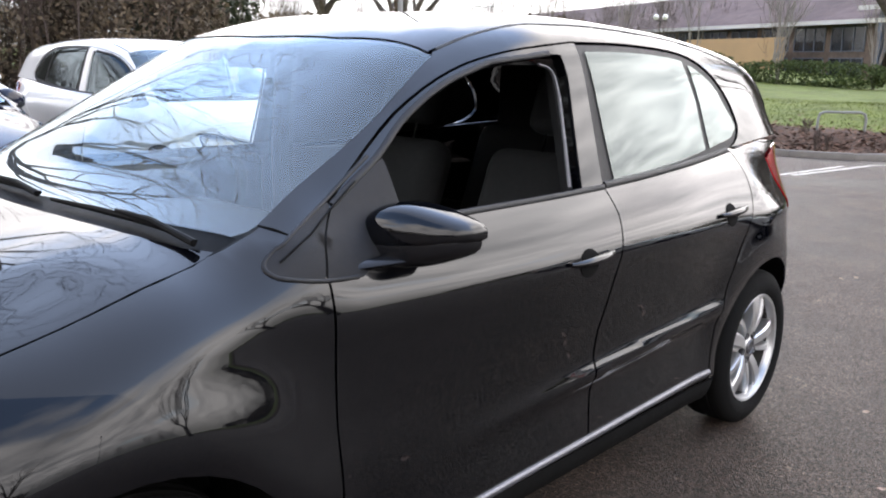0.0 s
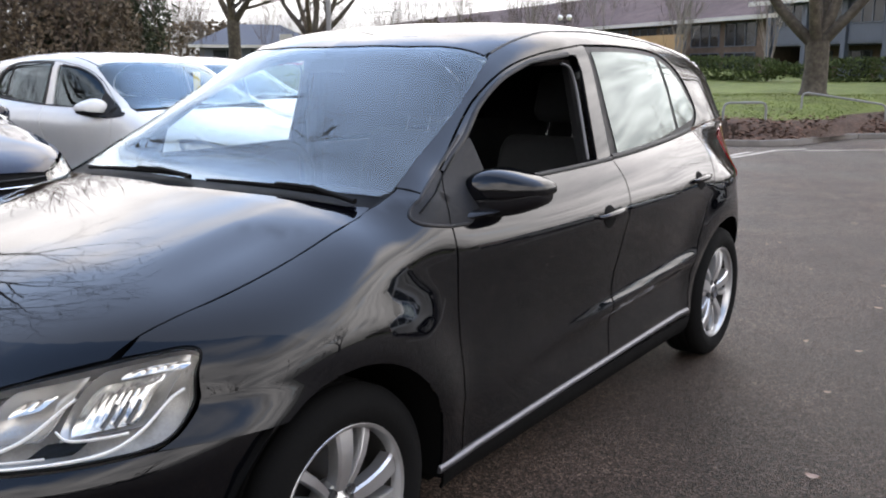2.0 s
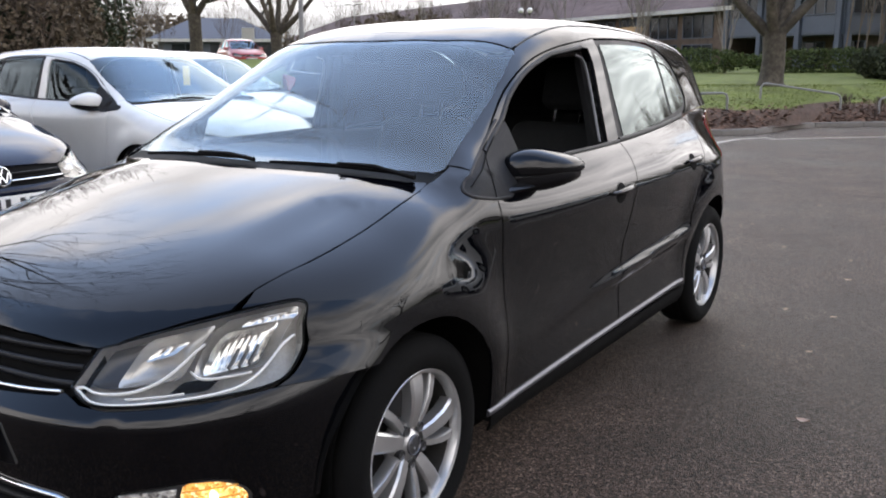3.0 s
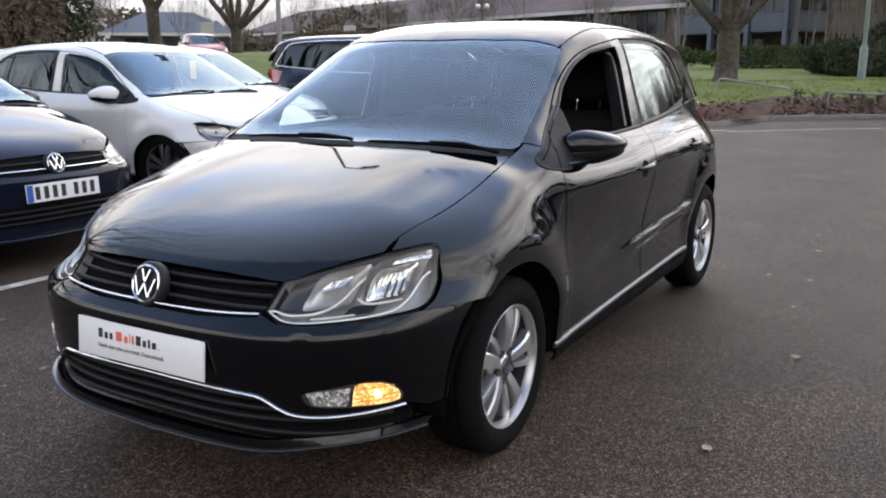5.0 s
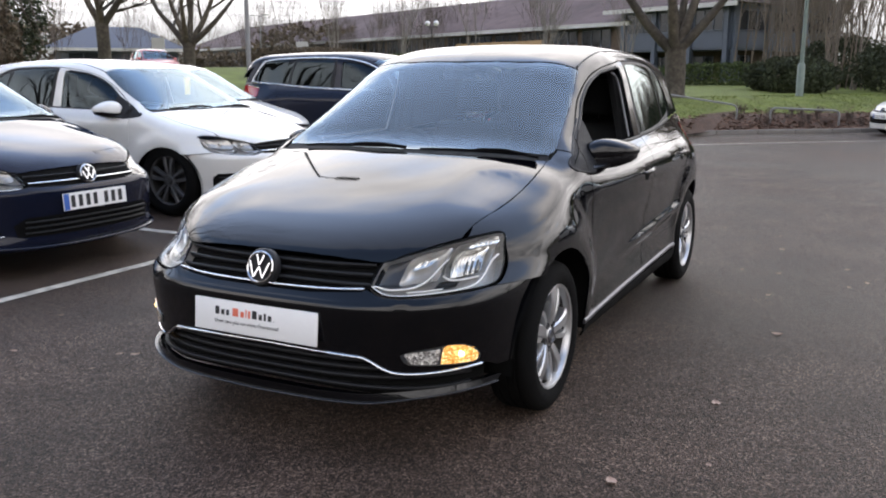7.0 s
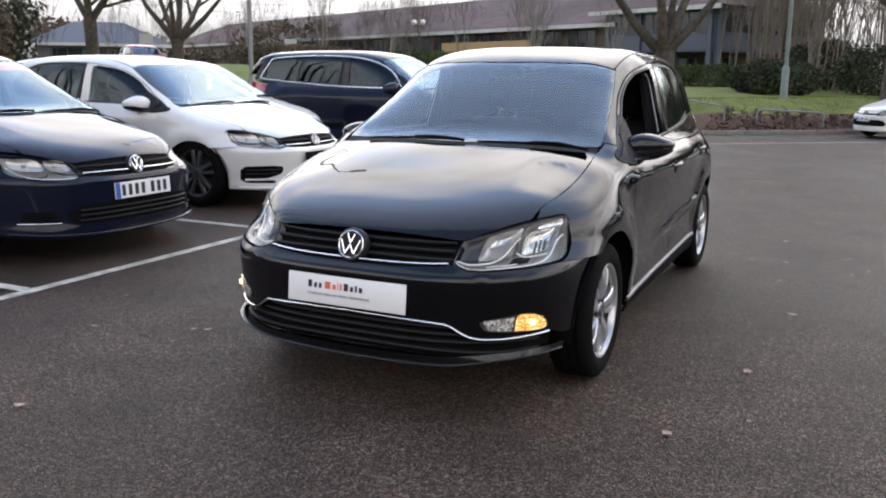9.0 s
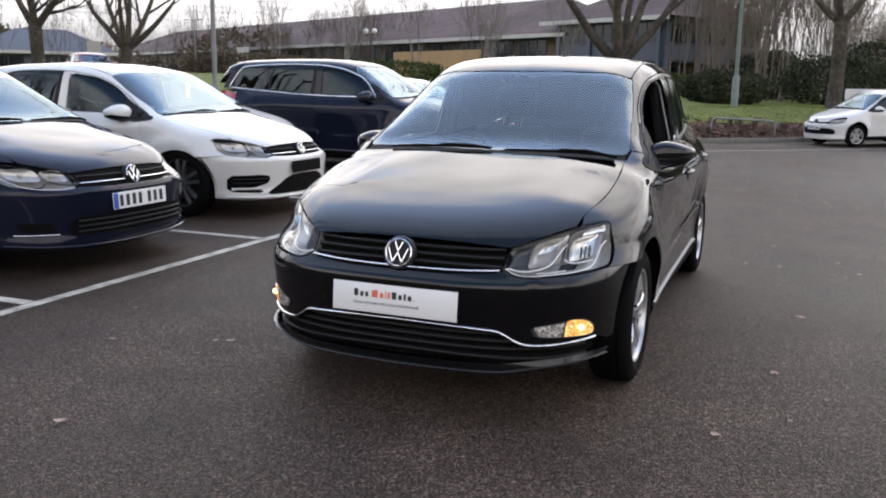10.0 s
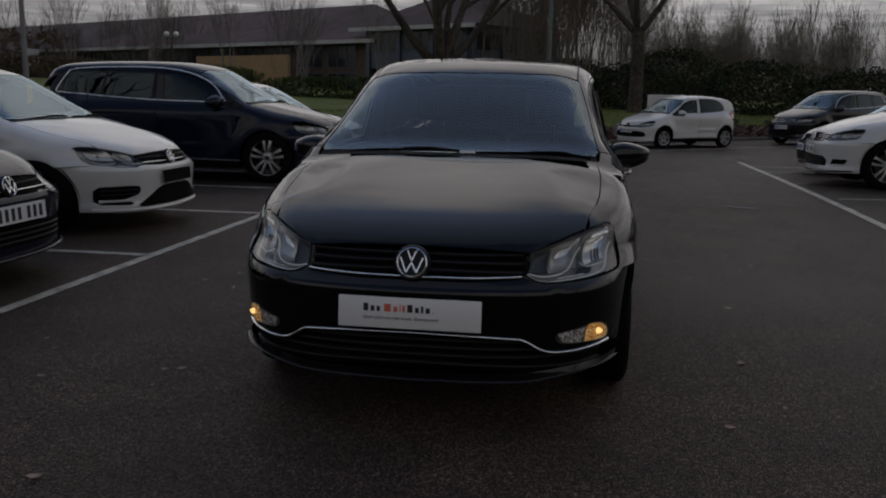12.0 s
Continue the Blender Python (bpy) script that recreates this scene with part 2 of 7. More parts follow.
def pane(name, tint, gloss=1.5, rough=.0, gloss_tint=(.76, .91, 1.0), veil=0.0):
    """Thin glass: clear with a tint, and a mirror by its angle; the last share is matt blue-grey, a veil of reflected
    sky put into the colour.
    """
    m, t, p = material(name)
    out = t.nodes["Material Output"]
    t.nodes.remove(p)
    a = t.nodes.new("ShaderNodeBsdfTransparent")
    a.inputs["Color"].default_value = (*tint, 1)
    g = t.nodes.new("ShaderNodeBsdfGlossy")
    g.inputs["Roughness"].default_value = rough
    g.inputs["Color"].default_value = (*gloss_tint, 1)
    lw = node(t, "ShaderNodeLayerWeight", Blend=.5)
    pw = node(t, "ShaderNodeMath")
    pw.operation = "POWER"
    pw.inputs[1].default_value = 4.2
    t.links.new(lw.outputs["Facing"], pw.inputs[0])
    f0 = ((gloss - 1) / (gloss + 1)) ** 2
    f = node(t, "ShaderNodeMath")
    f.operation = "MULTIPLY_ADD"
    f.inputs[1].default_value, f.inputs[2].default_value = 1 - f0, f0
    t.links.new(pw.outputs[0], f.inputs[0])
    mx = t.nodes.new("ShaderNodeMixShader")
    t.links.new(f.outputs[0], mx.inputs[0])
    t.links.new(a.outputs[0], mx.inputs[1])
    t.links.new(g.outputs[0], mx.inputs[2])
    # uneven matt grey takes the place of part of the sky's reflection
    if veil:
        d = t.nodes.new("ShaderNodeBsdfDiffuse")
        d.inputs["Color"].default_value = (.145, .165, .182, 1)
        n = rough_noise(t, 2.2, 4)
        fr = ramp(t, n.outputs["Fac"], (.3, (veil * .75,) * 3), (.7, (veil * 1.25,) * 3))
        dust_veil = t.nodes.new("ShaderNodeMixShader")
        t.links.new(fr.outputs[0], dust_veil.inputs[0])
        t.links.new(a.outputs[0], dust_veil.inputs[1])
        t.links.new(d.outputs[0], dust_veil.inputs[2])
        t.links.new(dust_veil.outputs[0], mx.inputs[1])
    t.links.new(mx.outputs[0], out.inputs["Surface"])
    return m


def glow(name, colour, strength, base=(.8, .4, .05)):
    m, t, p = material(name)
    p.inputs["Base Color"].default_value = (*base, 1)
    p.inputs["Roughness"].default_value = .15
    p.inputs["Emission Color"].default_value = (*colour, 1)
    p.inputs["Emission Strength"].default_value = strength
    return m


def facets(name, stops, scale, strength, lit=False, cut=.8, metal=.9):
    """The cut reflector behind a small lamp's glass; lit: it glows unevenly."""
    m, t, p = material(name)
    co = t.nodes.new("ShaderNodeTexCoord")
    v = node(t, "ShaderNodeTexVoronoi", Scale=scale)
    t.links.new(co.outputs["Object"], v.inputs["Vector"])
    r = ramp(t, v.outputs["Color"], *stops)
    t.links.new(r.outputs[0], p.inputs["Base Color"])
    p.inputs["Roughness"].default_value = .15
    p.inputs["Metallic"].default_value = 0 if lit else metal
    b = node(t, "ShaderNodeBump", Strength=cut, Distance=.006)
    t.links.new(v.outputs["Distance"], b.inputs["Height"])
    t.links.new(b.outputs["Normal"], p.inputs["Normal"])
    if lit:
        t.links.new(r.outputs[0], p.inputs["Emission Color"])
        p.inputs["Emission Strength"].default_value = strength
    return m


def tarmac():
    """Worn damp asphalt: fine stone, soft damp and dry areas, dust."""
    m, t, p = material("asphalt")
    big = rough_noise(t, .22, 5)
    mid = rough_noise(t, 1.7, 6)
    fine = rough_noise(t, 260, 3, rough=.7)
    co = t.nodes.new("ShaderNodeTexCoord")
    vo = node(t, "ShaderNodeTexVoronoi", Scale=175.0)
    t.links.new(co.outputs["Object"], vo.inputs["Vector"])
    stone = ramp(t, vo.outputs["Color"], (.15, (.0065, .0047, .0036)), (.36, (.018, .0128, .0098)), (.52, (.037, .0268, .0210)), (.68, (.076, .0560, .0450)), (.88, (.20, .154, .127)))
    grit = rough_noise(t, 32, 4, rough=.7)
    dust_veil = ramp(t, grit.outputs["Fac"], (.3, (.62, .61, .60)), (.5, (.97, .96, .95)), (.72, (1.5, 1.47, 1.43)))
    wet = ramp(t, big.outputs["Fac"], (.36, (.58, .57, .56)), (.64, (1.42, 1.38, 1.34)))
    m1 = t.nodes.new("ShaderNodeMixRGB")
    m1.blend_type, m1.inputs[0].default_value = "MULTIPLY", 1
    m2 = t.nodes.new("ShaderNodeMixRGB")
    m2.blend_type, m2.inputs[0].default_value = "MULTIPLY", 1
    t.links.new(stone.outputs[0], m1.inputs[1])
    t.links.new(dust_veil.outputs[0], m1.inputs[2])
    t.links.new(m1.outputs[0], m2.inputs[1])
    t.links.new(wet.outputs[0], m2.inputs[2])
    worn = ramp(t, mid.outputs["Fac"], (.35, (.72, .71, .70)), (.68, (1.32, 1.29, 1.26)))
    m3 = t.nodes.new("ShaderNodeMixRGB")
    m3.blend_type, m3.inputs[0].default_value = "MULTIPLY", 1
    t.links.new(m2.outputs[0], m3.inputs[1])
    t.links.new(worn.outputs[0], m3.inputs[2])
    t.links.new(m3.outputs[0], p.inputs["Base Color"])
    rr = ramp(t, big.outputs["Fac"], (.36, (.46,) * 3), (.66, (.66,) * 3))
    t.links.new(rr.outputs[0], p.inputs["Roughness"])
    p.inputs["Specular IOR Level"].default_value = .29
    p.inputs["Specular Tint"].default_value = (1, .86, .79, 1)
    b = node(t, "ShaderNodeBump", Strength=1.0, Distance=.010)
    ad = node(t, "ShaderNodeMath")
    ad.operation = "ADD"
    t.links.new(vo.outputs["Distance"], ad.inputs[0])
    t.links.new(fine.outputs["Fac"], ad.inputs[1])
    t.links.new(ad.outputs[0], b.inputs["Height"])
    t.links.new(b.outputs["Normal"], p.inputs["Normal"])
    return m


def worn_line():
    """Road paint, broken by wear."""
    m, t, p = material("road_paint")
    n = rough_noise(t, 7, 8, rough=.7)
    g = rough_noise(t, 70, 4)
    r = ramp(t, n.outputs["Fac"], (.34, (.05, .045, .04)), (.42, (.26, .24, .20)), (.55, (.47, .43, .36)), (.7, (.60, .55, .455)))
    t.links.new(r.outputs[0], p.inputs["Base Color"])
    p.inputs["Roughness"].default_value = .55
    b = node(t, "ShaderNodeBump", Strength=.5, Distance=.003)
    t.links.new(g.outputs["Fac"], b.inputs["Height"])
    t.links.new(b.outputs["Normal"], p.inputs["Normal"])
    return m


def speckled(name, stops, scale, rough=.9, bump=.6, bscale=None, second=None):
    """Natural ground or leaf cover: colours by noise at two scales and by piece."""
    m, t, p = material(name)
    n = rough_noise(t, scale, 6, rough=.65)
    r = ramp(t, n.outputs["Fac"], *stops)
    k = rough_noise(t, scale * (second or .12), 3)
    v = ramp(t, k.outputs["Fac"], (.3, (.7, .7, .7)), (.7, (1.25, 1.25, 1.25)))
    mx = t.nodes.new("ShaderNodeMixRGB")
    mx.blend_type, mx.inputs[0].default_value = "MULTIPLY", 1
    t.links.new(r.outputs[0], mx.inputs[1])
    t.links.new(v.outputs[0], mx.inputs[2])
    gi = t.nodes.new("ShaderNodeNewGeometry")
    v2 = ramp(t, gi.outputs["Random Per Island"], (0, (.72, .72, .72)), (1, (1.3, 1.25, 1.15)))
    m3 = t.nodes.new("ShaderNodeMixRGB")
    m3.blend_type, m3.inputs[0].default_value = "MULTIPLY", 1
    t.links.new(mx.outputs[0], m3.inputs[1])
    t.links.new(v2.outputs[0], m3.inputs[2])
    t.links.new(m3.outputs[0], p.inputs["Base Color"])
    p.inputs["Roughness"].default_value = rough
    p.inputs["Specular IOR Level"].default_value = .25
    if bump:
        b = node(t, "ShaderNodeBump", Strength=bump, Distance=.02)
        g = rough_noise(t, bscale or scale * 3, 5)
        t.links.new(g.outputs["Fac"], b.inputs["Height"])
        t.links.new(b.outputs["Normal"], p.inputs["Normal"])
    return m


M_PAINT = plain("black_paint", (.0014, .0016, .0024), .03, 0, 0, .1, 30, spec=.48)
M_NAVY = plain("navy_paint", (.0065, .0085, .019), .06, 0, 0, .1, 30, spec=.30)
M_WHITE = plain("white_paint", (.63, .622, .595), .35, 0, 1.0, .04, 6)
M_RED = plain("red_paint", (.35, .02, .025), .35, 0, 1.0, .08, 6)
M_SILVER = plain("silver_paint", (.42, .44, .46), .35, .5, 1.0, .06, 8)
M_DARKCAR = plain("dark_grey_paint", (.012, .0125, .014), .06, 0, 0, .1, 8)
M_PLASTIC = plain("black_plastic", (.011, .011, .012), .5, vary=.2, scale=40, bump=.15, bscale=300, spec=.25)
M_GRAIN = plain("grained_plastic", (.011, .011, .012), .66, vary=.2, scale=60, bump=.3, bscale=500, spec=.25)
M_MIRRORBLACK = plain("mirror_black", (.006, .006, .007), .22, vary=.15, scale=40, spec=.35)
M_LIP = plain("gloss_black_lip", (.02, .02, .022), .2, vary=.1, scale=30)
M_WIPER = plain("wiper_black", (.004, .004, .004), .55, spec=.06)
M_GAP = plain("shut_line_black", (.004, .004, .004), .8, spec=.08)
M_RUBBER = plain("tyre_rubber", (.0055, .0054, .0053), .9, spec=.08, vary=.3, scale=14, bump=.3, bscale=120)
M_ALLOY = plain("silver_alloy", (.55, .55, .55), .33, .85, .35, .07, 18)
M_ALLOYDARK = plain("dark_alloy", (.10, .10, .105), .4, .5, .5, .1, 20)
M_CHROME = plain("chrome", (.82, .83, .84), .09, 1.0, vary=.03)
M_SATIN = plain("satin_strip", (.15, .15, .165), .36, .7, vary=.08, scale=20)
M_DISC = plain("brake_disc", (.06, .055, .05), .5, .7, vary=.3, scale=20)
M_GLASS = pane("clear_glass", (.80, .86, .86), 1.95)
M_SCREEN = pane("coated_windscreen", (.86, .94, .95), 1.66, gloss_tint=(.84, .94, 1.0), veil=.28)
M_TINT = pane("tinted_glass", (.13, .145, .14), 1.75, gloss_tint=(.84, .93, .92))
M_SIDEGLASS = pane("side_glass", (.16, .175, .17), 1.5)
M_DARKGLASS = pane("privacy_glass", (.10, .11, .11), 1.55)
M_LENS = pane("lamp_lens", (.97, .97, .96), 1.3, gloss_tint=(1, .98, .95))
M_BOWL = facets("lamp_bowl", ((.2, (.72, .71, .68)), (.6, (.84, .83, .80)), (.9, (.95, .94, .91))), 40, 0, cut=.12)
M_BARREL = plain("rim_barrel", (.045, .043, .04), .5, .6, vary=.3, scale=20)
M_LAMPGREY = plain("lamp_bezel", (.46, .445, .42), .24, .65, vary=.3, scale=22, bump=.2, bscale=40)
M_LAMPBASE = plain("lamp_housing", (.36, .35, .33), .3, .25, vary=.3, scale=18, bump=.1, bscale=22)
M_GUIDE = plain("light_guide", (.85, .84, .81), .22, vary=.03, scale=20)
M_LAMPDARK = plain("lamp_dark_bezel", (.05, .05, .052), .3, .3, vary=.2, scale=20)
M_AMBER = facets("amber_lit", ((.2, (.55, .20, .03)), (.55, (1.0, .52, .13)), (.85, (1.0, .80, .42))), 150, .42, lit=True)
M_FACET = facets("clear_facets", ((.2, (.22, .21, .20)), (.6, (.62, .60, .57)), (.9, (.92, .90, .85))), 120, 0, metal=.3)
M_BULB = glow("amber_bulb", (1.0, .62, .22), 2.4, (.9, .6, .2))
M_AMBERLENS = plain("amber_lens", (.75, .36, .06), .12, vary=.1)
M_TAIL = plain("red_tail_lens", (.30, .008, .012), .12, 0, 1.0, .1)
M_SEAT = plain("dark_seat_cloth", (.012, .012, .013), .9, vary=.25, scale=50, bump=.4, bscale=300)
M_TRIM = plain("interior_plastic", (.018, .018, .019), .75, vary=.2, scale=30, bump=.2, bscale=300, spec=.2)
M_HEADLINE = plain("headlining", (.16, .155, .15), .95, vary=.08, scale=30)
M_MIRROR = plain("mirror_glass", (.85, .86, .87), .02, 1.0, vary=.01)
M_CARD = plain("white_card", (.78, .77, .75), .45, vary=.03, scale=6)
M_INK = plain("black_ink", (.02, .02, .02), .6)
M_REDINK = plain("orange_red_ink", (.72, .16, .09), .6)
M_BLUEINK = plain("blue_ink", (.03, .10, .38), .5)
M_YELLOW = plain("yellow_plate", (.75, .52, .05), .45)


# ---- body surfaces: nose at -y, wheels on z = 0, all in metres ----
class Spl:
    """A smooth curve y(x) through points, without overshoot."""

    def __init__(self, *pts):
        self.x, self.y = [p[0] for p in pts], [p[1] for p in pts]
        x, y, n = self.x, self.y, len(pts)
        d = [(y[i + 1] - y[i]) / (x[i + 1] - x[i]) for i in range(n - 1)]
        self.m = [d[0]] + [0 if d[i - 1] * d[i] <= 0 else 2 * d[i - 1] * d[i] / (d[i - 1] + d[i]) for i in range(1, n - 1)] + [d[-1]]

    def __call__(self, v):
        x, y, m = self.x, self.y, self.m
        if v <= x[0]:
            return y[0] + m[0] * (v - x[0])
        if v >= x[-1]:
            return y[-1] + m[-1] * (v - x[-1])
        i = 0
        while x[i + 1] <= v:
            i += 1
        h = x[i + 1] - x[i]
        t = (v - x[i]) / h
        return (y[i] * (1 + 2 * t) * (1 - t) ** 2 + h * m[i] * t * (1 - t) ** 2 + y[i + 1] * t * t * (3 - 2 * t) + h * m[i + 1] * t * t * (t - 1))


def ease(a, b, v):
    t = min(1, max(0, (v - a) / (b - a)))
    return t * t * (3 - 2 * t)


def solve(f, lo, hi, goal):
    """x in lo..hi with f(x) = goal, f rising or falling."""
    up = f(hi) > f(lo)
    for _ in range(34):
        mid = (lo + hi) / 2
        if (f(mid) < goal) == up:
            lo = mid
        else:
            hi = mid
    return (lo + hi) / 2


class Body:
    """The outer skin of a hatchback as a few smooth functions."""
    YC, YCR, P, HUB = -1.1, 1.10, 3.2, 1.235
    side = Spl((.13, .70), (.17, .762), (.22, .800), (.28, .812), (.38, .820), (.44, .826), (.50, .826), (.58, .825), (.66, .828), (.74, .834), (.79, .837), (.815, .836),
               (.85, .822), (.90, .787), (.95, .750), (1.0, .730))
    lean = Spl((.13, 0), (.22, .002), (.28, .008), (.38, .022), (.44, .030), (.50, .028), (.58, .019), (.66, .009), (.74, .003), (.80, 0), (1.1, 0))
    fend = Spl((.13, .765), (.17, .785), (.22, .803), (.28, .814), (.38, .822), (.50, .829), (.62, .831), (.72, .832), (.9, .832))
    taper = Spl((-1.1, .985), (-.8, .972), (-.4, .99), (0, 1), (.5, 1), (1.0, .985), (1.4, .98), (2, .97))
    front = Spl((.13, -1.965), (.18, -2.000), (.23, -2.010), (.30, -2.013), (.42, -2.023), (.50, -2.031), (.535, -2.033), (.55, -2.027), (.563, -2.012), (.58, -1.995), (.60, -1.983), (.65, -1.955), (.70, -1.915),
                (.74, -1.855), (.78, -1.765), (.82, -1.64), (.86, -1.49), (.90, -1.32))
    rear = Spl((.2, 1.88), (.3, 1.93), (.5, 1.95), (.7, 1.945), (.9, 1.93), (1.0, 1.905), (1.2, 1.80), (1.35, 1.69), (1.46, 1.58))
    top = Spl((-1.93, .69), (-1.915, .70), (-1.855, .74), (-1.765, .78), (-1.64, .82), (-1.49, .86), (-1.3, .905), (-1.1, .948), (-1.0, .968), (-.90, 1.01), (-.8, 1.08), (-.66, 1.18),
              (-.5, 1.285), (-.40, 1.345), (-.3, 1.385), (-.15, 1.418), (.1, 1.443), (.4, 1.452), (.8, 1.443), (1.2, 1.415), (1.45, 1.385), (1.62, 1.34), (1.72, 1.28), (1.9, 1.0))
    zs = Spl((-2.0, .62), (-1.6, .66), (-1.3, .72), (-1.0, .78), (-.7, .80))
    beltx = Spl((-1.1, .778), (-.95, .770), (-.85, .757), (-.7, .743), (-.4, .737), (0, .740), (.3, .736), (.7, .716), (1.0, .690), (1.3, .656), (1.6, .625), (1.9, .57))
    beltz = Spl((-1.1, .93), (-.8, .952), (-.4, .958), (0, .964), (.3, .972), (.7, .990), (1.0, 1.008), (1.3, 1.03), (1.6, 1.045), (1.9, 1.05))
    secx = Spl((0, 1), (.2, .966), (.4, .932), (.6, .897), (.75, .862), (.85, .815), (.92, .73), (.965, .58), (.99, .34), (1, 0))
    secxf = Spl((0, 1), (.2, .96), (.4, .92), (.6, .865), (.75, .79), (.85, .70), (.92, .58), (.965, .42), (.99, .24), (1, 0))

    def n(self, z):
        return 3.1 - .65 * ease(.555, .66, z) + .4 * ease(.28, .21, z)

    def shift(self, y):
        return y

    def flare(self, y, z):
        out = 0
        for h in (-self.HUB, self.HUB):
            r = math.hypot(y - h, z - .295)
            up = ease(.05, .8, (z - .295) / max(r, .01))
            out += (.006 + .024 * up) * math.exp(-((r - .378) / (.060 + .055 * up)) ** 2)
        return out

    def plan(self, y, z):
        if y < self.YC:
            u = (self.YC - y) / (self.YC - self.front(min(z, .9)))
        elif y > self.YCR:
            u = (y - self.YCR) / (self.rear(z) - self.YCR)
        else:
            return 1
        n = self.n(z) if y < 0 else 2.6
        return max(0, 1 - min(1, u) ** n) ** (1 / n)

    def x(self, y, z):
        """Half width at y and z, up to the belt, and up the wings beside the bonnet."""
        w = ease(.4, .8, z)
        doors = 0
        if y > -1.15:
            doors = (self.side(min(z, .815)) - self.lean(z) * ease(-.95, -.15, y) * ease(1.7, .95, y)) * (1 - (1 - self.taper(y)) * ease(.4, .8, min(z, .815)))
            if z > .815:
                t = (z - .815) / (self.beltz(y) - .815)
                doors += (self.beltx(y) / max(.3, self.plan(y, z)) + .003 * ease(-.72, -.5, y) - doors) * t * (.34 + .66 * t + (.7 - .7 * t) * ease(1.1, 1.5, y))
        if y < -.7:
            v = ease(-1.06, -.72, y)
            doors = self.wing(y, z, w) * (1 - v) + doors * v
        zl = .452 + .055 * (y + .29)
        rise = .020 * math.exp(-((z - zl) / .030) ** 2) * ease(-.6, .25, y) * ease(.98, .78, y)
        dent = (.008 * ease(.45, .62, z) + .012 * ease(.64, .84, z)) * ease(-.72, -1.02, y) * ease(-1.75, -1.45, y)
        tuck = .05 * ease(1.45, 1.9, y) * ease(.62, .30, z)
        return (doors + self.flare(y, z) + rise - dent - tuck) * self.plan(y, z)

    def wing(self, y, z, w=1):
        zs, t = self.zs(y), self.top(max(y, -1.9))
        k = max(0, 1 - min(1, max(0, (z - zs) / max(.02, t - zs))) ** self.P) ** (1 / self.P)
        k = k + (1 - k) * ease(-1.22, -1.62, y)
        return self.fend(z) * (1 - (1 - self.taper(max(y, self.YC))) * w) * k

    def cab(self, y, f):
        """The section of the cabin at y: f = 0 at the belt, 1 at the top of the middle."""
        b, t = self.beltz(y), self.top(y)
        w = ease(.1, -.5, y)
        return Vector((self.beltx(y) * (self.secx(f) * (1 - w) + self.secxf(f) * w), y, b + f * (t - b)))

    # the skins, each a place for two numbers
    def s_side(self, a, b):
        return Vector((self.x(a, b), a, b))

    def s_cab(self, a, b):
        t, z0 = self.top(a), self.beltz(a)
        if a < -.5 and b < z0:
            return self.s_side(a, b)
        p = self.cab(a, (b - z0) / (t - z0))
        if a < -.72:
            v = ease(-1.06, -.72, a)
            p.x = p.x * v + self.wing(a, b) * (1 - v)
        return p

    def s_top(self, a, b):
        """Roof and glass above the belt: a across, b along."""
        if b < -.72:
            return Vector((a, b, solve(lambda q: self.s_cab(b, q).x, .80, self.top(b), abs(a))))
        w = ease(.1, -.5, b)
        g = lambda f: self.secx(f) * (1 - w) + self.secxf(f) * w
        f = solve(g, 0, 1, min(1, abs(a) / self.beltx(b)))
        z0 = self.beltz(b)
        return Vector((a, b, z0 + f * (self.top(b) - z0)))

    def s_hood(self, a, b):
        x, y = abs(a), b
        zs, t = self.zs(y), self.top(y)
        w = ease(.4, .8, .78)
        xs = self.fend(.78) * (1 - (1 - self.taper(max(y, self.YC))) * w) * self.plan(y, .70)
        z = zs + (t - zs) * max(0, 1 - min(1, x / max(xs, .01)) ** self.P) ** (1 / self.P)
        e = ease(.42, .56, x)
        if e > 0 and y > -1.66:
            z = z * (1 - e) + e * solve(lambda q: self.x(y, q), zs, t - .001, x)
        k = ease(-1.45, -1.68, y)
        if k > 0:
            az = solve(lambda q: self.s_front_xz(x, q).y, .45, .9, y)
            z = z * (1 - k) + az * k
        return Vector((a, y, z))

    def s_front_xz(self, x, z):
        n = self.n(z)
        q = min(1, abs(x) / (self.fend(z) * .985))
        return Vector((x, self.YC - (self.YC - self.front(z)) * (1 - q ** n) ** (1 / n), z))

    def s_front(self, a, b):
        """The face of the car: a round it from the middle (about metres), b up."""
        th, n = a / .95, self.n(b)
        s, c = math.sin(th), math.cos(th)
        r = (abs(s) ** n + abs(c) ** n) ** (-1 / n)
        return Vector((self.fend(b) * .985 * r * s, self.YC - (self.YC - self.front(b)) * r * c, b))

    def a_x(self, x, z):
        """The first number of s_front for a place given by x and z."""
        n = self.n(z)
        q = min(.9999, abs(x) / (self.fend(z) * .985))
        return math.copysign(.95 * math.atan2(q, (1 - q ** n) ** (1 / n)), x)

    def a_y(self, y, z):
        n = self.n(z)
        u = min(.9999, max(.0001, (self.YC - y) / (self.YC - self.front(z))))
        return .95 * math.atan2((1 - u ** n) ** (1 / n), u)


# ---- ground, kerbs, planting ----
def fall(x, y):
    """Height of the car park's surface: level round the cars, falling gently to its far side."""
    return -.2 * ease(4, 20, y)


KERB = [(-60, 10.6), (-12, 13.6), (-5.5, 13.9), (-3.9, 14.1), (-2.9, 14.6), (-2.45, 15.4), (-2.35, 16.5), (-2.3, 17.8), (-1.9, 18.7), (-1.0, 19.6), (.7, 21.0), (3.5, 23.6), (7, 26.8), (12, 29), (60, 34)]


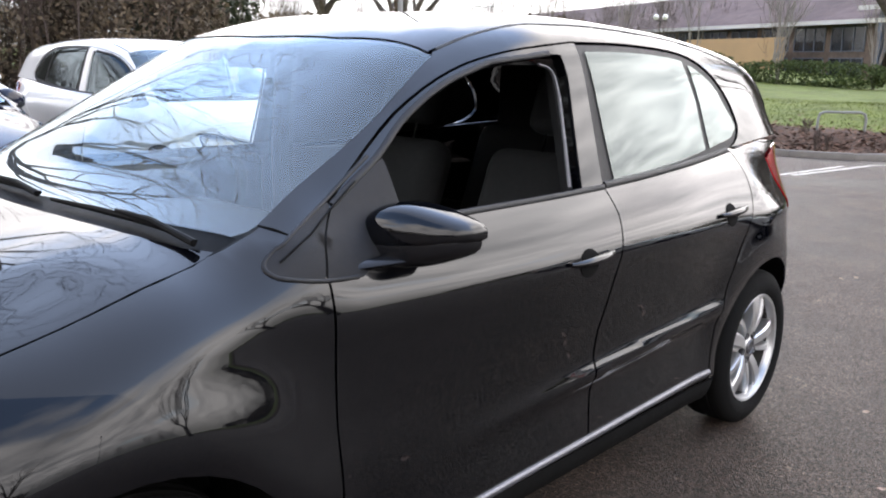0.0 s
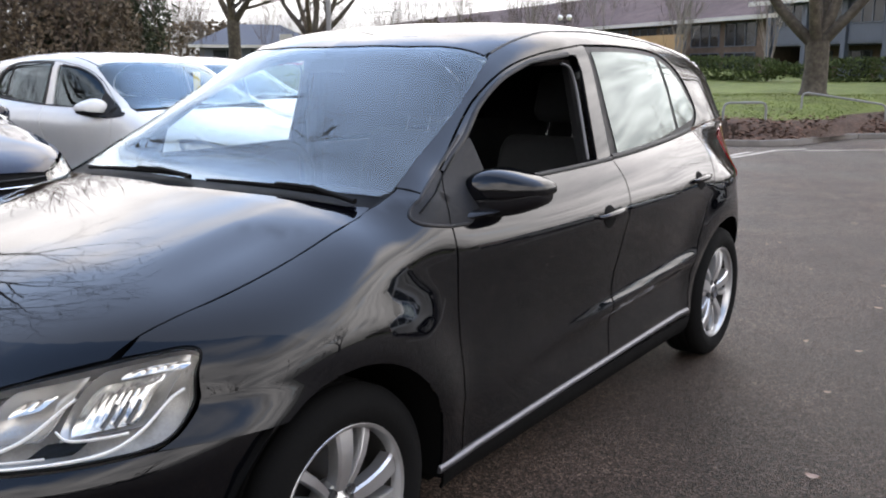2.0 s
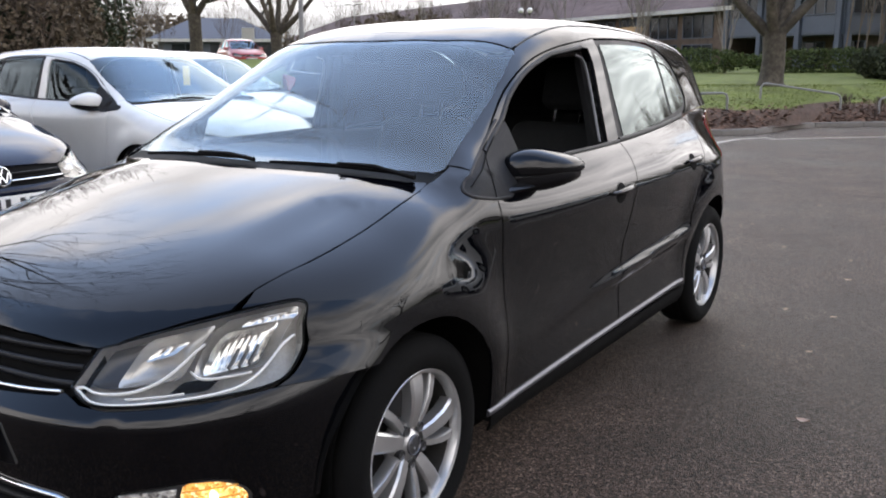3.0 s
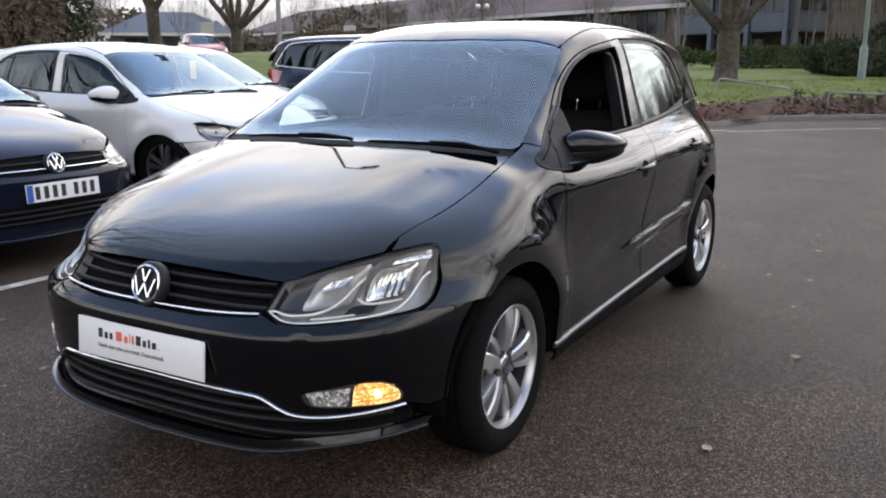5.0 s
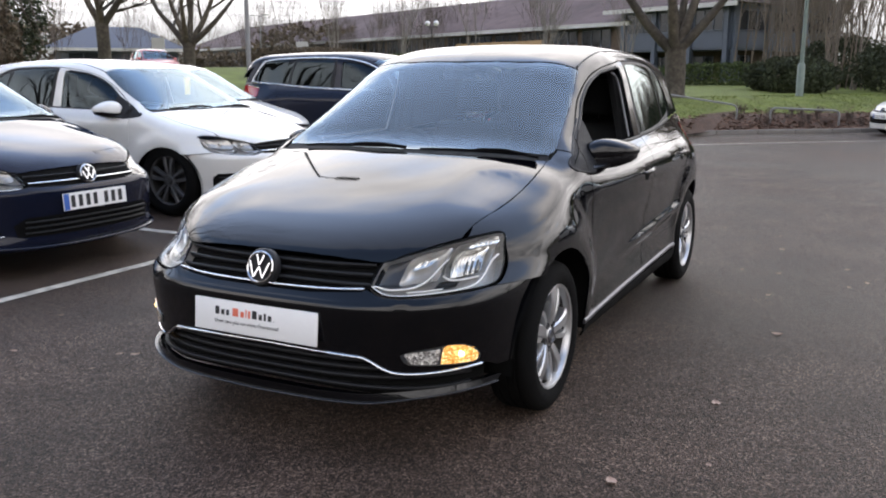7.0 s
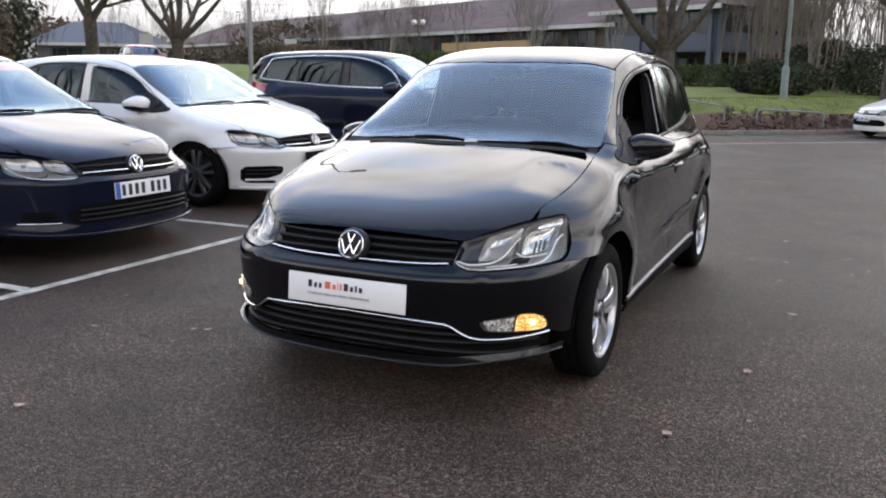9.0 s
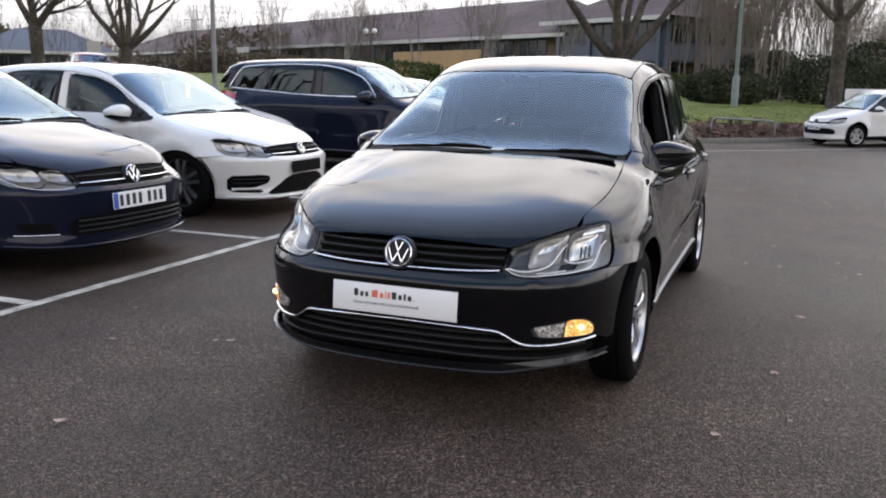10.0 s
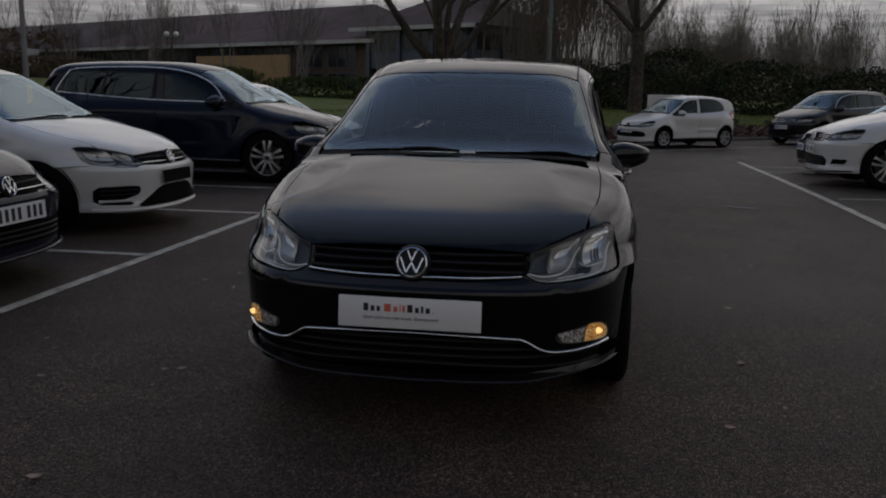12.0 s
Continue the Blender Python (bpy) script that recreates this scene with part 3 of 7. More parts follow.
def kerb_y(x):
    """The kerb's far side as a height in y for an x (its nose taken straight)."""
    for (a, b), (c, d) in zip(KERB, KERB[1:]):
        if a <= x <= c:
            return b + (d - b) * (x - a) / max(1e-6, c - a)
    return KERB[0][1] if x < KERB[0][0] else KERB[-1][1]


def bank(x, y):
    """Height of the planted ground behind the kerb: a bed, then a grass mound, then level."""
    d = y - kerb_y(x)
    h = fall(x, y) + .10 + .30 * ease(.2, 3.0, d) + .42 * ease(2.6, 9, d) + .3 * ease(9, 30, d)
    h += .9 * ease(-9, -26, x) * ease(2, 12, d)
    return h + .05 * noise.noise(Vector((x * .5, y * .5, 0))) * ease(0, 1, d)


def sheet(name, xs, ys, height, mat, keep=None, label="", kind="structure"):
    vs, ids, fs = [], {}, []
    for i, x in enumerate(xs):
        for j, y in enumerate(ys):
            ids[i, j] = len(vs)
            vs.append((x, y, height(x, y)))
    for i in range(len(xs) - 1):
        for j in range(len(ys) - 1):
            if keep is None or keep((xs[i] + xs[i + 1]) / 2, (ys[j] + ys[j + 1]) / 2):
                fs.append((ids[i, j], ids[i + 1, j], ids[i + 1, j + 1], ids[i, j + 1]))
    ob = link(name, vs, fs, mat, None, label)
    return tagged(ob, label, "ground", "", kind)


def spread(lo, hi, near, step, grow=1.35):
    """Places from lo to hi: even steps within near, growing outside."""
    a, b = near
    out = [a + step * i for i in range(int((b - a) / step) + 1)]
    s, v = step, out[-1]
    while v < hi:
        s *= grow
        v += s
        out.append(v)
    s, v = step, a
    while v > lo:
        s *= grow
        v -= s
        out.insert(0, v)
    return out


M_TARMAC, M_LINE = tarmac(), worn_line()
M_GRASS = speckled("grass", ((.3, (.074, .098, .017)), (.55, (.120, .148, .031)), (.75, (.160, .175, .046))), 9, bump=.8, bscale=40)
M_SOIL = speckled("leaf_litter", ((.3, (.035, .023, .017)), (.5, (.075, .047, .034)), (.7, (.13, .082, .06))), 14, bump=.9, bscale=50)
M_KERB = plain("kerb_concrete", (.16, .145, .128), .85, vary=.25, scale=5, bump=.5, bscale=60)
M_BARK = speckled("bark", ((.3, (.035, .03, .025)), (.55, (.075, .066, .055)), (.75, (.12, .11, .09))), 7, bump=1, bscale=26)
M_TWIG = plain("twigs", (.085, .068, .055), .9, vary=.3, scale=3)
# pale twigs, made paler still by putting the light on them into colour
M_LITTWIG = plain("lit_pale_twigs", (.15, .122, .096), .9, vary=.35, scale=1.5)
M_PALEBARK = plain("pale_bark", (.20, .18, .155), .85, vary=.25, scale=4)
M_TWIGRED = plain("reddish_twigs", (.085, .062, .05), .9, vary=.3, scale=2)
M_LEAF = speckled("hedge_leaf", ((.3, (.026, .042, .014)), (.5, (.056, .080, .026)), (.72, (.10, .125, .042))), 6, bump=0)
M_SCRUB = speckled("brown_scrub", ((.3, (.06, .048, .034)), (.5, (.12, .095, .068)), (.75, (.17, .14, .10))), 3, bump=0)
M_DRYLEAF = speckled("dry_leaf", ((.3, (.075, .043, .030)), (.6, (.16, .092, .062)), (.8, (.26, .17, .12))), 20, bump=0)
M_FALLEN = plain("fallen_leaf", (.36, .25, .19), .7, vary=.5, scale=30)
M_ROOF = speckled("roof_tile", ((.3, (.085, .06, .062)), (.6, (.125, .09, .09)), (.8, (.16, .12, .115))), 1.2, bump=.4, bscale=14)
M_BRICK = speckled("brown_brick", ((.3, (.065, .052, .047)), (.7, (.115, .09, .078))), 3, bump=.3, bscale=20)
M_SLATE = plain("grey_blue_roof", (.075, .08, .10), .7, vary=.15, scale=1.5)
M_EVERGREEN = speckled("evergreen_leaf", ((.3, (.022, .030, .016)), (.5, (.042, .052, .030)), (.72, (.075, .082, .045))), 4, bump=0)
M_BLUE = plain("blue_cladding", (.065, .08, .11), .5, vary=.15, scale=1)
M_ORANGE = plain("ochre_panel", (.34, .22, .11), .7, vary=.12, scale=1)
M_WINDOW = plain("dark_window", (.02, .024, .03), .08, vary=.3, scale=.6, spec=.7)
M_FASCIA = plain("pale_fascia", (.48, .47, .45), .6, vary=.1, scale=1)
M_STEEL = plain("galvanised_steel", (.22, .22, .215), .6, .3, vary=.15, scale=6)
M_GREENPOST = plain("green_post_paint", (.15, .19, .17), .55, vary=.2, scale=4)
M_IRON = plain("cast_iron", (.045, .042, .04), .6, .5, vary=.3, scale=14, bump=.5, bscale=60)

xs = spread(-1500, 1500, (-14, 10), 1.0)
ys = spread(-1500, 1500, (-9, 31), 1.0)
ground = sheet("ground", xs, ys, lambda x, y: fall(x, y) if y < 60 else -.2, M_TARMAC, label="worn damp grey asphalt car park")
xs = spread(-400, 400, (-16, 14), .5)
bed = sheet("planted_bank", xs, [0] + [.25 * i for i in range(1, 60)] + [15 + 2 * i for i in range(1, 40)] + [100 + 40 * i for i in range(1, 12)],
            lambda x, d: 0, M_GRASS, label="grass bank behind the kerb")
for v in bed.data.vertices:
    x, d = v.co.x, v.co.y
    y = kerb_y(x) + .12 + d
    v.co = (x, y, bank(x, y) if d > 0 else fall(x, y) + .1)
bed.data.materials.append(M_SOIL)
for f in bed.data.polygons:
    c = f.center
    d = c.y - kerb_y(c.x) + .5 * noise.noise(Vector((c.x * .8, c.y * .8, 3)))
    f.material_index = 1 if d < 3.3 else 0


def ribbon_line(name, pts, w, lift=.005, label="worn white painted parking line"):
    """A painted line along points, laid on the asphalt."""
    vs, fs = [], []
    row = []
    for (a, b), (c, d) in zip(pts, pts[1:]):
        n = max(1, int(math.hypot(c - a, d - b) / .4))
        row += [(a + (c - a) * i / n, b + (d - b) * i / n) for i in range(n)]
    row.append(pts[-1])
    for i, (x, y) in enumerate(row):
        p, q = row[max(i - 1, 0)], row[min(i + 1, len(row) - 1)]
        t = Vector((q[0] - p[0], q[1] - p[1])).normalized()
        for s in (-1, 1):
            u, v = x - s * t.y * w / 2, y + s * t.x * w / 2
            vs.append((u, v, fall(u, v) + lift))
        if i:
            fs.append((2 * i - 2, 2 * i - 1, 2 * i + 1, 2 * i))
    ob = link(name, vs, fs, M_LINE)
    return tagged(ob, label, "road marking", "parking lines", "structure")


ribbon_line("parking_line", [(-2.58, -8.5), (-2.58, 13.0)], .085)
for i, y in enumerate((-3.75, -1.38, .96, 3.33, 5.62, 8.0, 10.4)):
    ribbon_line("parking_line", [(-7.3, y), (-2.63, y)], .085)
ribbon_line("parking_line", [(-2.45, 10.4), (-2.35, 13.8), (-2.0, 14.6)], .10)
ribbon_line("parking_line", [(-1.9, 14.1), (-.1, 16.4), (1.4, 17.9), (4.8, 21.1), (9, 24.8)], .10)
ribbon_line("parking_line", [(3.55, 3.0), (3.65, 6), (3.72, 8), (3.85, 11), (4.0, 14.7)], .10)
for y in (4.2, 6.6, 9.0, 11.6, 13.1):
    ribbon_line("parking_line", [(3.72 + .02 * y, y), (8.2, y + .6)], .085)

# kerb stones
run = []
for (a, b), (c, d) in zip(KERB[1:-1], KERB[2:-1]):
    L = math.hypot(c - a, d - b)
    n = max(1, round(L / .91))
    run += [((a + (c - a) * i / n, b + (d - b) * i / n), (a + (c - a) * (i + 1) / n, b + (d - b) * (i + 1) / n)) for i in range(n)]
kerb = tagged(empty("kerb"), "weathered concrete kerb stones along the planted bank", "kerb", "", "structure")
for p, q in run:
    bm = bmesh.new()
    L = math.hypot(q[0] - p[0], q[1] - p[1])
    an = math.atan2(q[1] - p[1], q[0] - p[0])
    z = fall(*p)
    box(bm, (.004, 0, -.1), (L - .004, .125, .115), .018, 2, Matrix.Translation((p[0], p[1], z)) @ Matrix.Rotation(an, 4, "Z"))
    part("kerb_stone", bm, M_KERB, kerb)


# ---- cars ----
def arc(cy, cz, r, a0, a1, n=14):
    """Places on a circle in y and z; 0 degrees points to +y, 90 up."""
    return [(cy + r * math.cos(radians(a0 + (a1 - a0) * i / n)), cz + r * math.sin(radians(a0 + (a1 - a0) * i / n))) for i in range(n + 1)]


def wheel_parts(root, at, out, r, rim_mat, style, fine):
    """A wheel under its car: brake disc, tyre and alloy rim; out is +1 or -1, the side it faces."""
    n = 48 if fine else 28
    k = r / .288
    m = Matrix.Diagonal((out, 1, 1, 1))
    bm = bmesh.new()
    lathe(bm, [(.03 * k, -.01), (.135 * k, -.01), (.135 * k, -.03), (.03 * k, -.03)], n, m)
    hub = part("wheel", bm, M_DISC, root)
    hub.location = at
    bm = bmesh.new()
    w = .092 * (k if k > 1 else 1)
    ri = .196 * k
    prof = [(ri, -w * .75), (ri + .02 * k, -w * .98), (ri + .05 * k, -w), (r - .022 * k, -w * .93), (r - .006 * k, -w * .8), (r, -w * .62)]
    for g in (-.4, 0, .4):
        prof += [(r, w * (g - .09)), (r - .007, w * (g - .07)), (r - .007, w * (g + .07)), (r, w * (g + .09))]
    prof += [(r, w * .62), (r - .006 * k, w * .8), (r - .022 * k, w * .93), (ri + .052 * k, w * 1.0), (ri + .045 * k, w * 1.02), (ri + .02 * k, w * .98), (ri + .006 * k, w * .9), (ri, w * .75)]
    lathe(bm, prof, n, m, True)
    tyre = part("tyre", bm, M_RUBBER, hub, split=35)
    bm = bmesh.new()
    ro = ri + .008 * k
    lathe(bm, [(ro, .074), (ro, .080), (ro - .004, .084), (ro - .012, .081), (ro - .017, .068), (ro - .019, .055)], n, m)
    lathe(bm, [(.001, .064), (.028 * k, .064), (.034 * k, .060), (.062 * k, .052), (.068 * k, .03), (.06 * k, .01)], 24, m)
    for i in range(5):
        for s in (-1, 1):
            if style == "twin":
                # a broad spoke and a narrow one close behind it
                a0, a1 = (radians(84 + 72 * i + q) for q in ((0, 2) if s > 0 else (-30, -23)))
            else:
                a0, a1 = (radians(90 + 72 * i + s * q) for q in (15.6, 12.0))
            rows = []
            for t in (0, .3, .6, .85, 1):
                rad = .045 * k + t * (ro - .012 - .045 * k)
                ang = a0 + (a1 - a0) * t
                half = (.0135 + .0085 * t) * k * (.8 if style != "twin" else (1.3 if s > 0 else .62))
                hx = .058 + .016 * math.sin(t * 2.6) - .004 * t - (.006 if style == "twin" and s < 0 else 0)
                c = Vector((hx, rad * math.cos(ang), rad * math.sin(ang)))
                sd = Vector((0, -math.sin(ang), math.cos(ang)))
                rows.append([bm.verts.new(m @ q) for q in (c - sd * half - Vector((.03, 0, 0)), c - sd * half, c - sd * half * .75 + Vector((.006, 0, 0)),
                             c + sd * half * .75 + Vector((.006, 0, 0)), c + sd * half, c + sd * half - Vector((.03, 0, 0)))])
            for p, q in zip(rows, rows[1:]):
                for j in range(5):
                    bm.faces.new((p[j], p[j + 1], q[j + 1], q[j]))
        a = radians(90 + 36 + 72 * i)
        if style == "twin":
            continue
        bmesh.ops.create_cone(bm, cap_ends=True, segments=8, radius1=.008 * k, radius2=.006 * k, depth=.02,
                              matrix=m @ Matrix.Translation((.056, .047 * k * math.cos(a), .047 * k * math.sin(a))) @ Matrix.Rotation(radians(90), 4, "Y"))
    rim = part("rim", bm, rim_mat, hub, split=32)
    bm = bmesh.new()
    lathe(bm, [(ro - .018, .056), (ro - .024, .02), (ro - .03, -.06), (ro - .01, -.07), (ro, -.075)], n, m)
    part("barrel", bm, M_BARREL, rim)
    bm = bmesh.new()
    lathe(bm, [(.0005, .069), (.024 * k, .068), (.027 * k, .063)], 20, m)
    part("centre_cap", bm, M_LAMPDARK, rim)
    if style == "twin":
        bm = bmesh.new()
        lathe(bm, [(.0245 * k, .068), (.026 * k, .0715), (.028 * k, .068)], 20, m)
        for y, z in ((-.012, .016), (0, -.014), (.012, .016)):
            box(bm, (.068, y * k - .003, z * k - .008), (.0705, y * k + .003, z * k + .008), .001, 1, m)
        part("cap_mark", bm, M_SATIN, rim)
        for i in range(5):
            a = radians(84 + 36 + 72 * i)
            bm = bmesh.new()
            lathe(bm, [(.0005, .062), (.009 * k, .0625), (.0115 * k, .0655), (.0135 * k, .0655), (.014 * k, .05)], 14, m @ Matrix.Translation((0, .050 * k * math.cos(a), .050 * k * math.sin(a))))
            part("bolt_hole", bm, M_LAMPDARK, rim)
    return hub


def badge(root, at, r, tilt, name="badge"):
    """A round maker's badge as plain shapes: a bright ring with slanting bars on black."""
    m = Matrix.Translation(at) @ Matrix.Rotation(radians(tilt), 4, "X") @ Matrix.Rotation(radians(-90), 4, "Z")
    bm = bmesh.new()
    lathe(bm, [(r * 1.16, -.02), (r * 1.16, .002), (r * 1.08, .008), (.0005, .009)], 36, m)
    disc = part(name, bm, M_PLASTIC, root)
    bm = bmesh.new()
    lathe(bm, [(r * 1.0, .006), (r * .99, .014), (r * .92, .016), (r * .86, .013), (r * .85, .006)], 36, m)
    part("ring", bm, M_CHROME, disc, "bright chrome ring")
    bm = bmesh.new()
    k = r * .84
    for rows in (((-.33, .86), (0, .10), (.33, .86)), ((-.86, .36), (-.40, -.78), (0, .0), (.40, -.78), (.86, .36))):
        for (a, b), (c, d) in zip(rows, rows[1:]):
            p, q = Vector((.012, a * k, b * k)), Vector((.012, c * k, d * k))
            s = (q - p).normalized()
            w = Vector((0, -s.z, s.y)) * r * .066
            vs = [bm.verts.new(m @ v) for v in (p - w, q - w, q + w, p + w)]
            up = [bm.verts.new(m @ (v + Vector((.006, 0, 0)))) for v in (p - w * .7, q - w * .7, q + w * .7, p + w * .7)]
            bm.faces.new(up)
            for i in range(4):
                bm.faces.new((vs[i], vs[(i + 1) % 4], up[(i + 1) % 4], up[i]))
    part("bars", bm, M_CHROME, disc, "bright chrome slanting bars")
    return disc


def plate(root, at, m3, white=True, bars=True, name="number_plate"):
    """A 520 by 111 mm plate with a blue end and plain dark bars for its characters; m3 turns it so that its face looks along local -y."""
    m = Matrix.Translation(at) @ m3
    bm = bmesh.new()
    box(bm, (-.26, -.004, -.0555), (.26, .004, .0555), .002, 1, m)
    ob = part(name, bm, M_CARD if white else M_YELLOW, root)
    if bars:
        bm = bmesh.new()
        box(bm, (-.258, -.0055, -.053), (-.215, -.0045, .053), 0, 1, m)
        part("blue_end", bm, M_BLUEINK, ob)
        for i, x in enumerate((-.185, -.125, -.065, -.005, .085, .145, .205)):
            bm = bmesh.new()
            box(bm, (x - .016, -.0055, -.0385), (x + .016, -.0045, .0385), 0, 1, m)
            part("plain_bar", bm, M_INK, ob)
    return ob


def seat(root, at, wide=.25, name="seat"):
    """A car seat: cushion, backrest and headrest in dark cloth."""
    bm = bmesh.new()
    m = Matrix.Translation(at)
    box(bm, (-wide, -.26, .26), (wide, .22, .44), .06, 3, m)
    ob = part(name, bm, M_SEAT, root)
    bm = bmesh.new()
    lean = m @ Matrix.Translation((0, .22, .40)) @ Matrix.Rotation(radians(-20), 4, "X")
    box(bm, (-wide, -.07, 0), (wide, .08, .60), .07, 3, lean)
    part("backrest", bm, M_SEAT, ob)
    for x in ((0,) if wide < .4 else (-.36, .36)):
        bm = bmesh.new()
        box(bm, (x - .13, -.05, .66), (x + .13, .06, .86), .045, 3, lean)
        head = part("headrest", bm, M_SEAT, ob)
        for s in (-.06, .06):
            bm = bmesh.new()
            tube(bm, [lean @ Vector((x + s, 0, .58)), lean @ Vector((x + s, 0, .69))], .006, 6)
            part("headrest_post", bm, M_CHROME, head)
    return ob


def mirror(root, b, paint, flip, scale):
    """A door mirror: painted cap, black foot and the glass that looks back."""
    sx, sy, sz = scale
    f = Matrix.Diagonal((-1 if flip else 1, 1, 1, 1)) @ Matrix.Diagonal((sx, sy, sz, 1))
    tall = 1 if scale == (1, 1, 1) else 1.4
    bm = bmesh.new()
    geo = bmesh.ops.create_uvsphere(bm, u_segments=28, v_segments=18, radius=1)
    for v in geo["verts"]:
        x, y, z = v.co
        e = 3.0
        g = (abs(x) ** e + abs(z) ** e + abs(y) ** e) ** (-1 / e) if v.co.length else 1
        x, y, z = x * g, y * g, z * g
        if y > .15:
            y = .15 + (y - .15) * .25
        top = .073 * (1 - .50 * ease(-.3, 1.15, x) - .12 * ease(-.5, -1, x)) if z > 0 else .020
        v.co = (.808 + x * .116, -.580 + y * .085 + .03 * x + .02 * max(0, x) ** 2, .944 + z * top * tall + .012 * x)
    bmesh.ops.transform(bm, matrix=f, verts=bm.verts)
    cap = part("door_mirror", bm, paint, root)
    # the dark lower shell runs into the foot on the door
    bm = bmesh.new()
    geo = bmesh.ops.create_uvsphere(bm, u_segments=28, v_segments=14, radius=1)
    for v in geo["verts"]:
        x, y, z = v.co
        g = (abs(x) ** 4 + abs(z) ** 4 + abs(y) ** 4) ** -.25 if v.co.length else 1
        x, y, z = x * g, y * g, z * g
        low = .046 - .012 * ease(.2, 1, x) if z < 0 else .018
        v.co = (.806 + x * .112, -.582 + y * (.080 if y < 0 else .02) + .03 * x + .02 * max(0, x) ** 2, .930 + z * low + .016 * x)
    bmesh.ops.transform(bm, matrix=f, verts=bm.verts)
    part("mirror_shell", bm, M_MIRRORBLACK, cap)
    bm = bmesh.new()
    pts = [(.722, -.752, .893), (.755, -.712, .896), (.790, -.65, .902), (.83, -.60, .910)]
    tube(bm, [f @ Vector(p) for p in pts], [.046, .040, .034, .028], 12, flat=.34)
    part("mirror_foot", bm, M_MIRRORBLACK, cap)
    bm = bmesh.new()
    box(bm, (.715, -.566, .908), (.890, -.560, .970), .003, 2, f)
    part("mirror_glass", bm, M_MIRROR, cap)
    return cap


def handle(root, b, y, z, flip, scl):
    """A pull handle: a painted bar over a flat disc whose black stands for the shade of a hollow."""
    sgn = -1 if flip else 1
    x = b.s_side(y, z).x
    ring = [(y - .006 + .043 * math.cos(q), z - .004 + .037 * math.sin(q)) for q in [2 * math.pi * i / 20 for i in range(20)]]
    ob = skin("door_handle", ring, b.s_side, M_GAP, root, "painted pull handle over a flat black disc", step=.02, thick=.0, lift=.0015, flip=flip)
    bm = bmesh.new()
    pts = []
    for i in range(13):
        t = i / 12
        yy = y - .095 + .19 * t
        pts.append((sgn * (b.s_side(yy, z).x + .005 + .018 * math.sin(math.pi * t) ** .6), yy, z + .004 + .010 * t))
    tube(bm, pts, [.007 + .006 * math.sin(math.pi * i / 12) for i in range(13)], 10, flat=.9)
    part("grip", bm, PAINT_OF[root.name], ob)
    return ob


PAINT_OF = {}


def scaled(fn, s):
    if s == (1, 1, 1):
        return fn

    def out(a, b):
        v = fn(a, b)
        return Vector((v.x * s[0], v.y * s[1], v.z * s[2]))
    return out


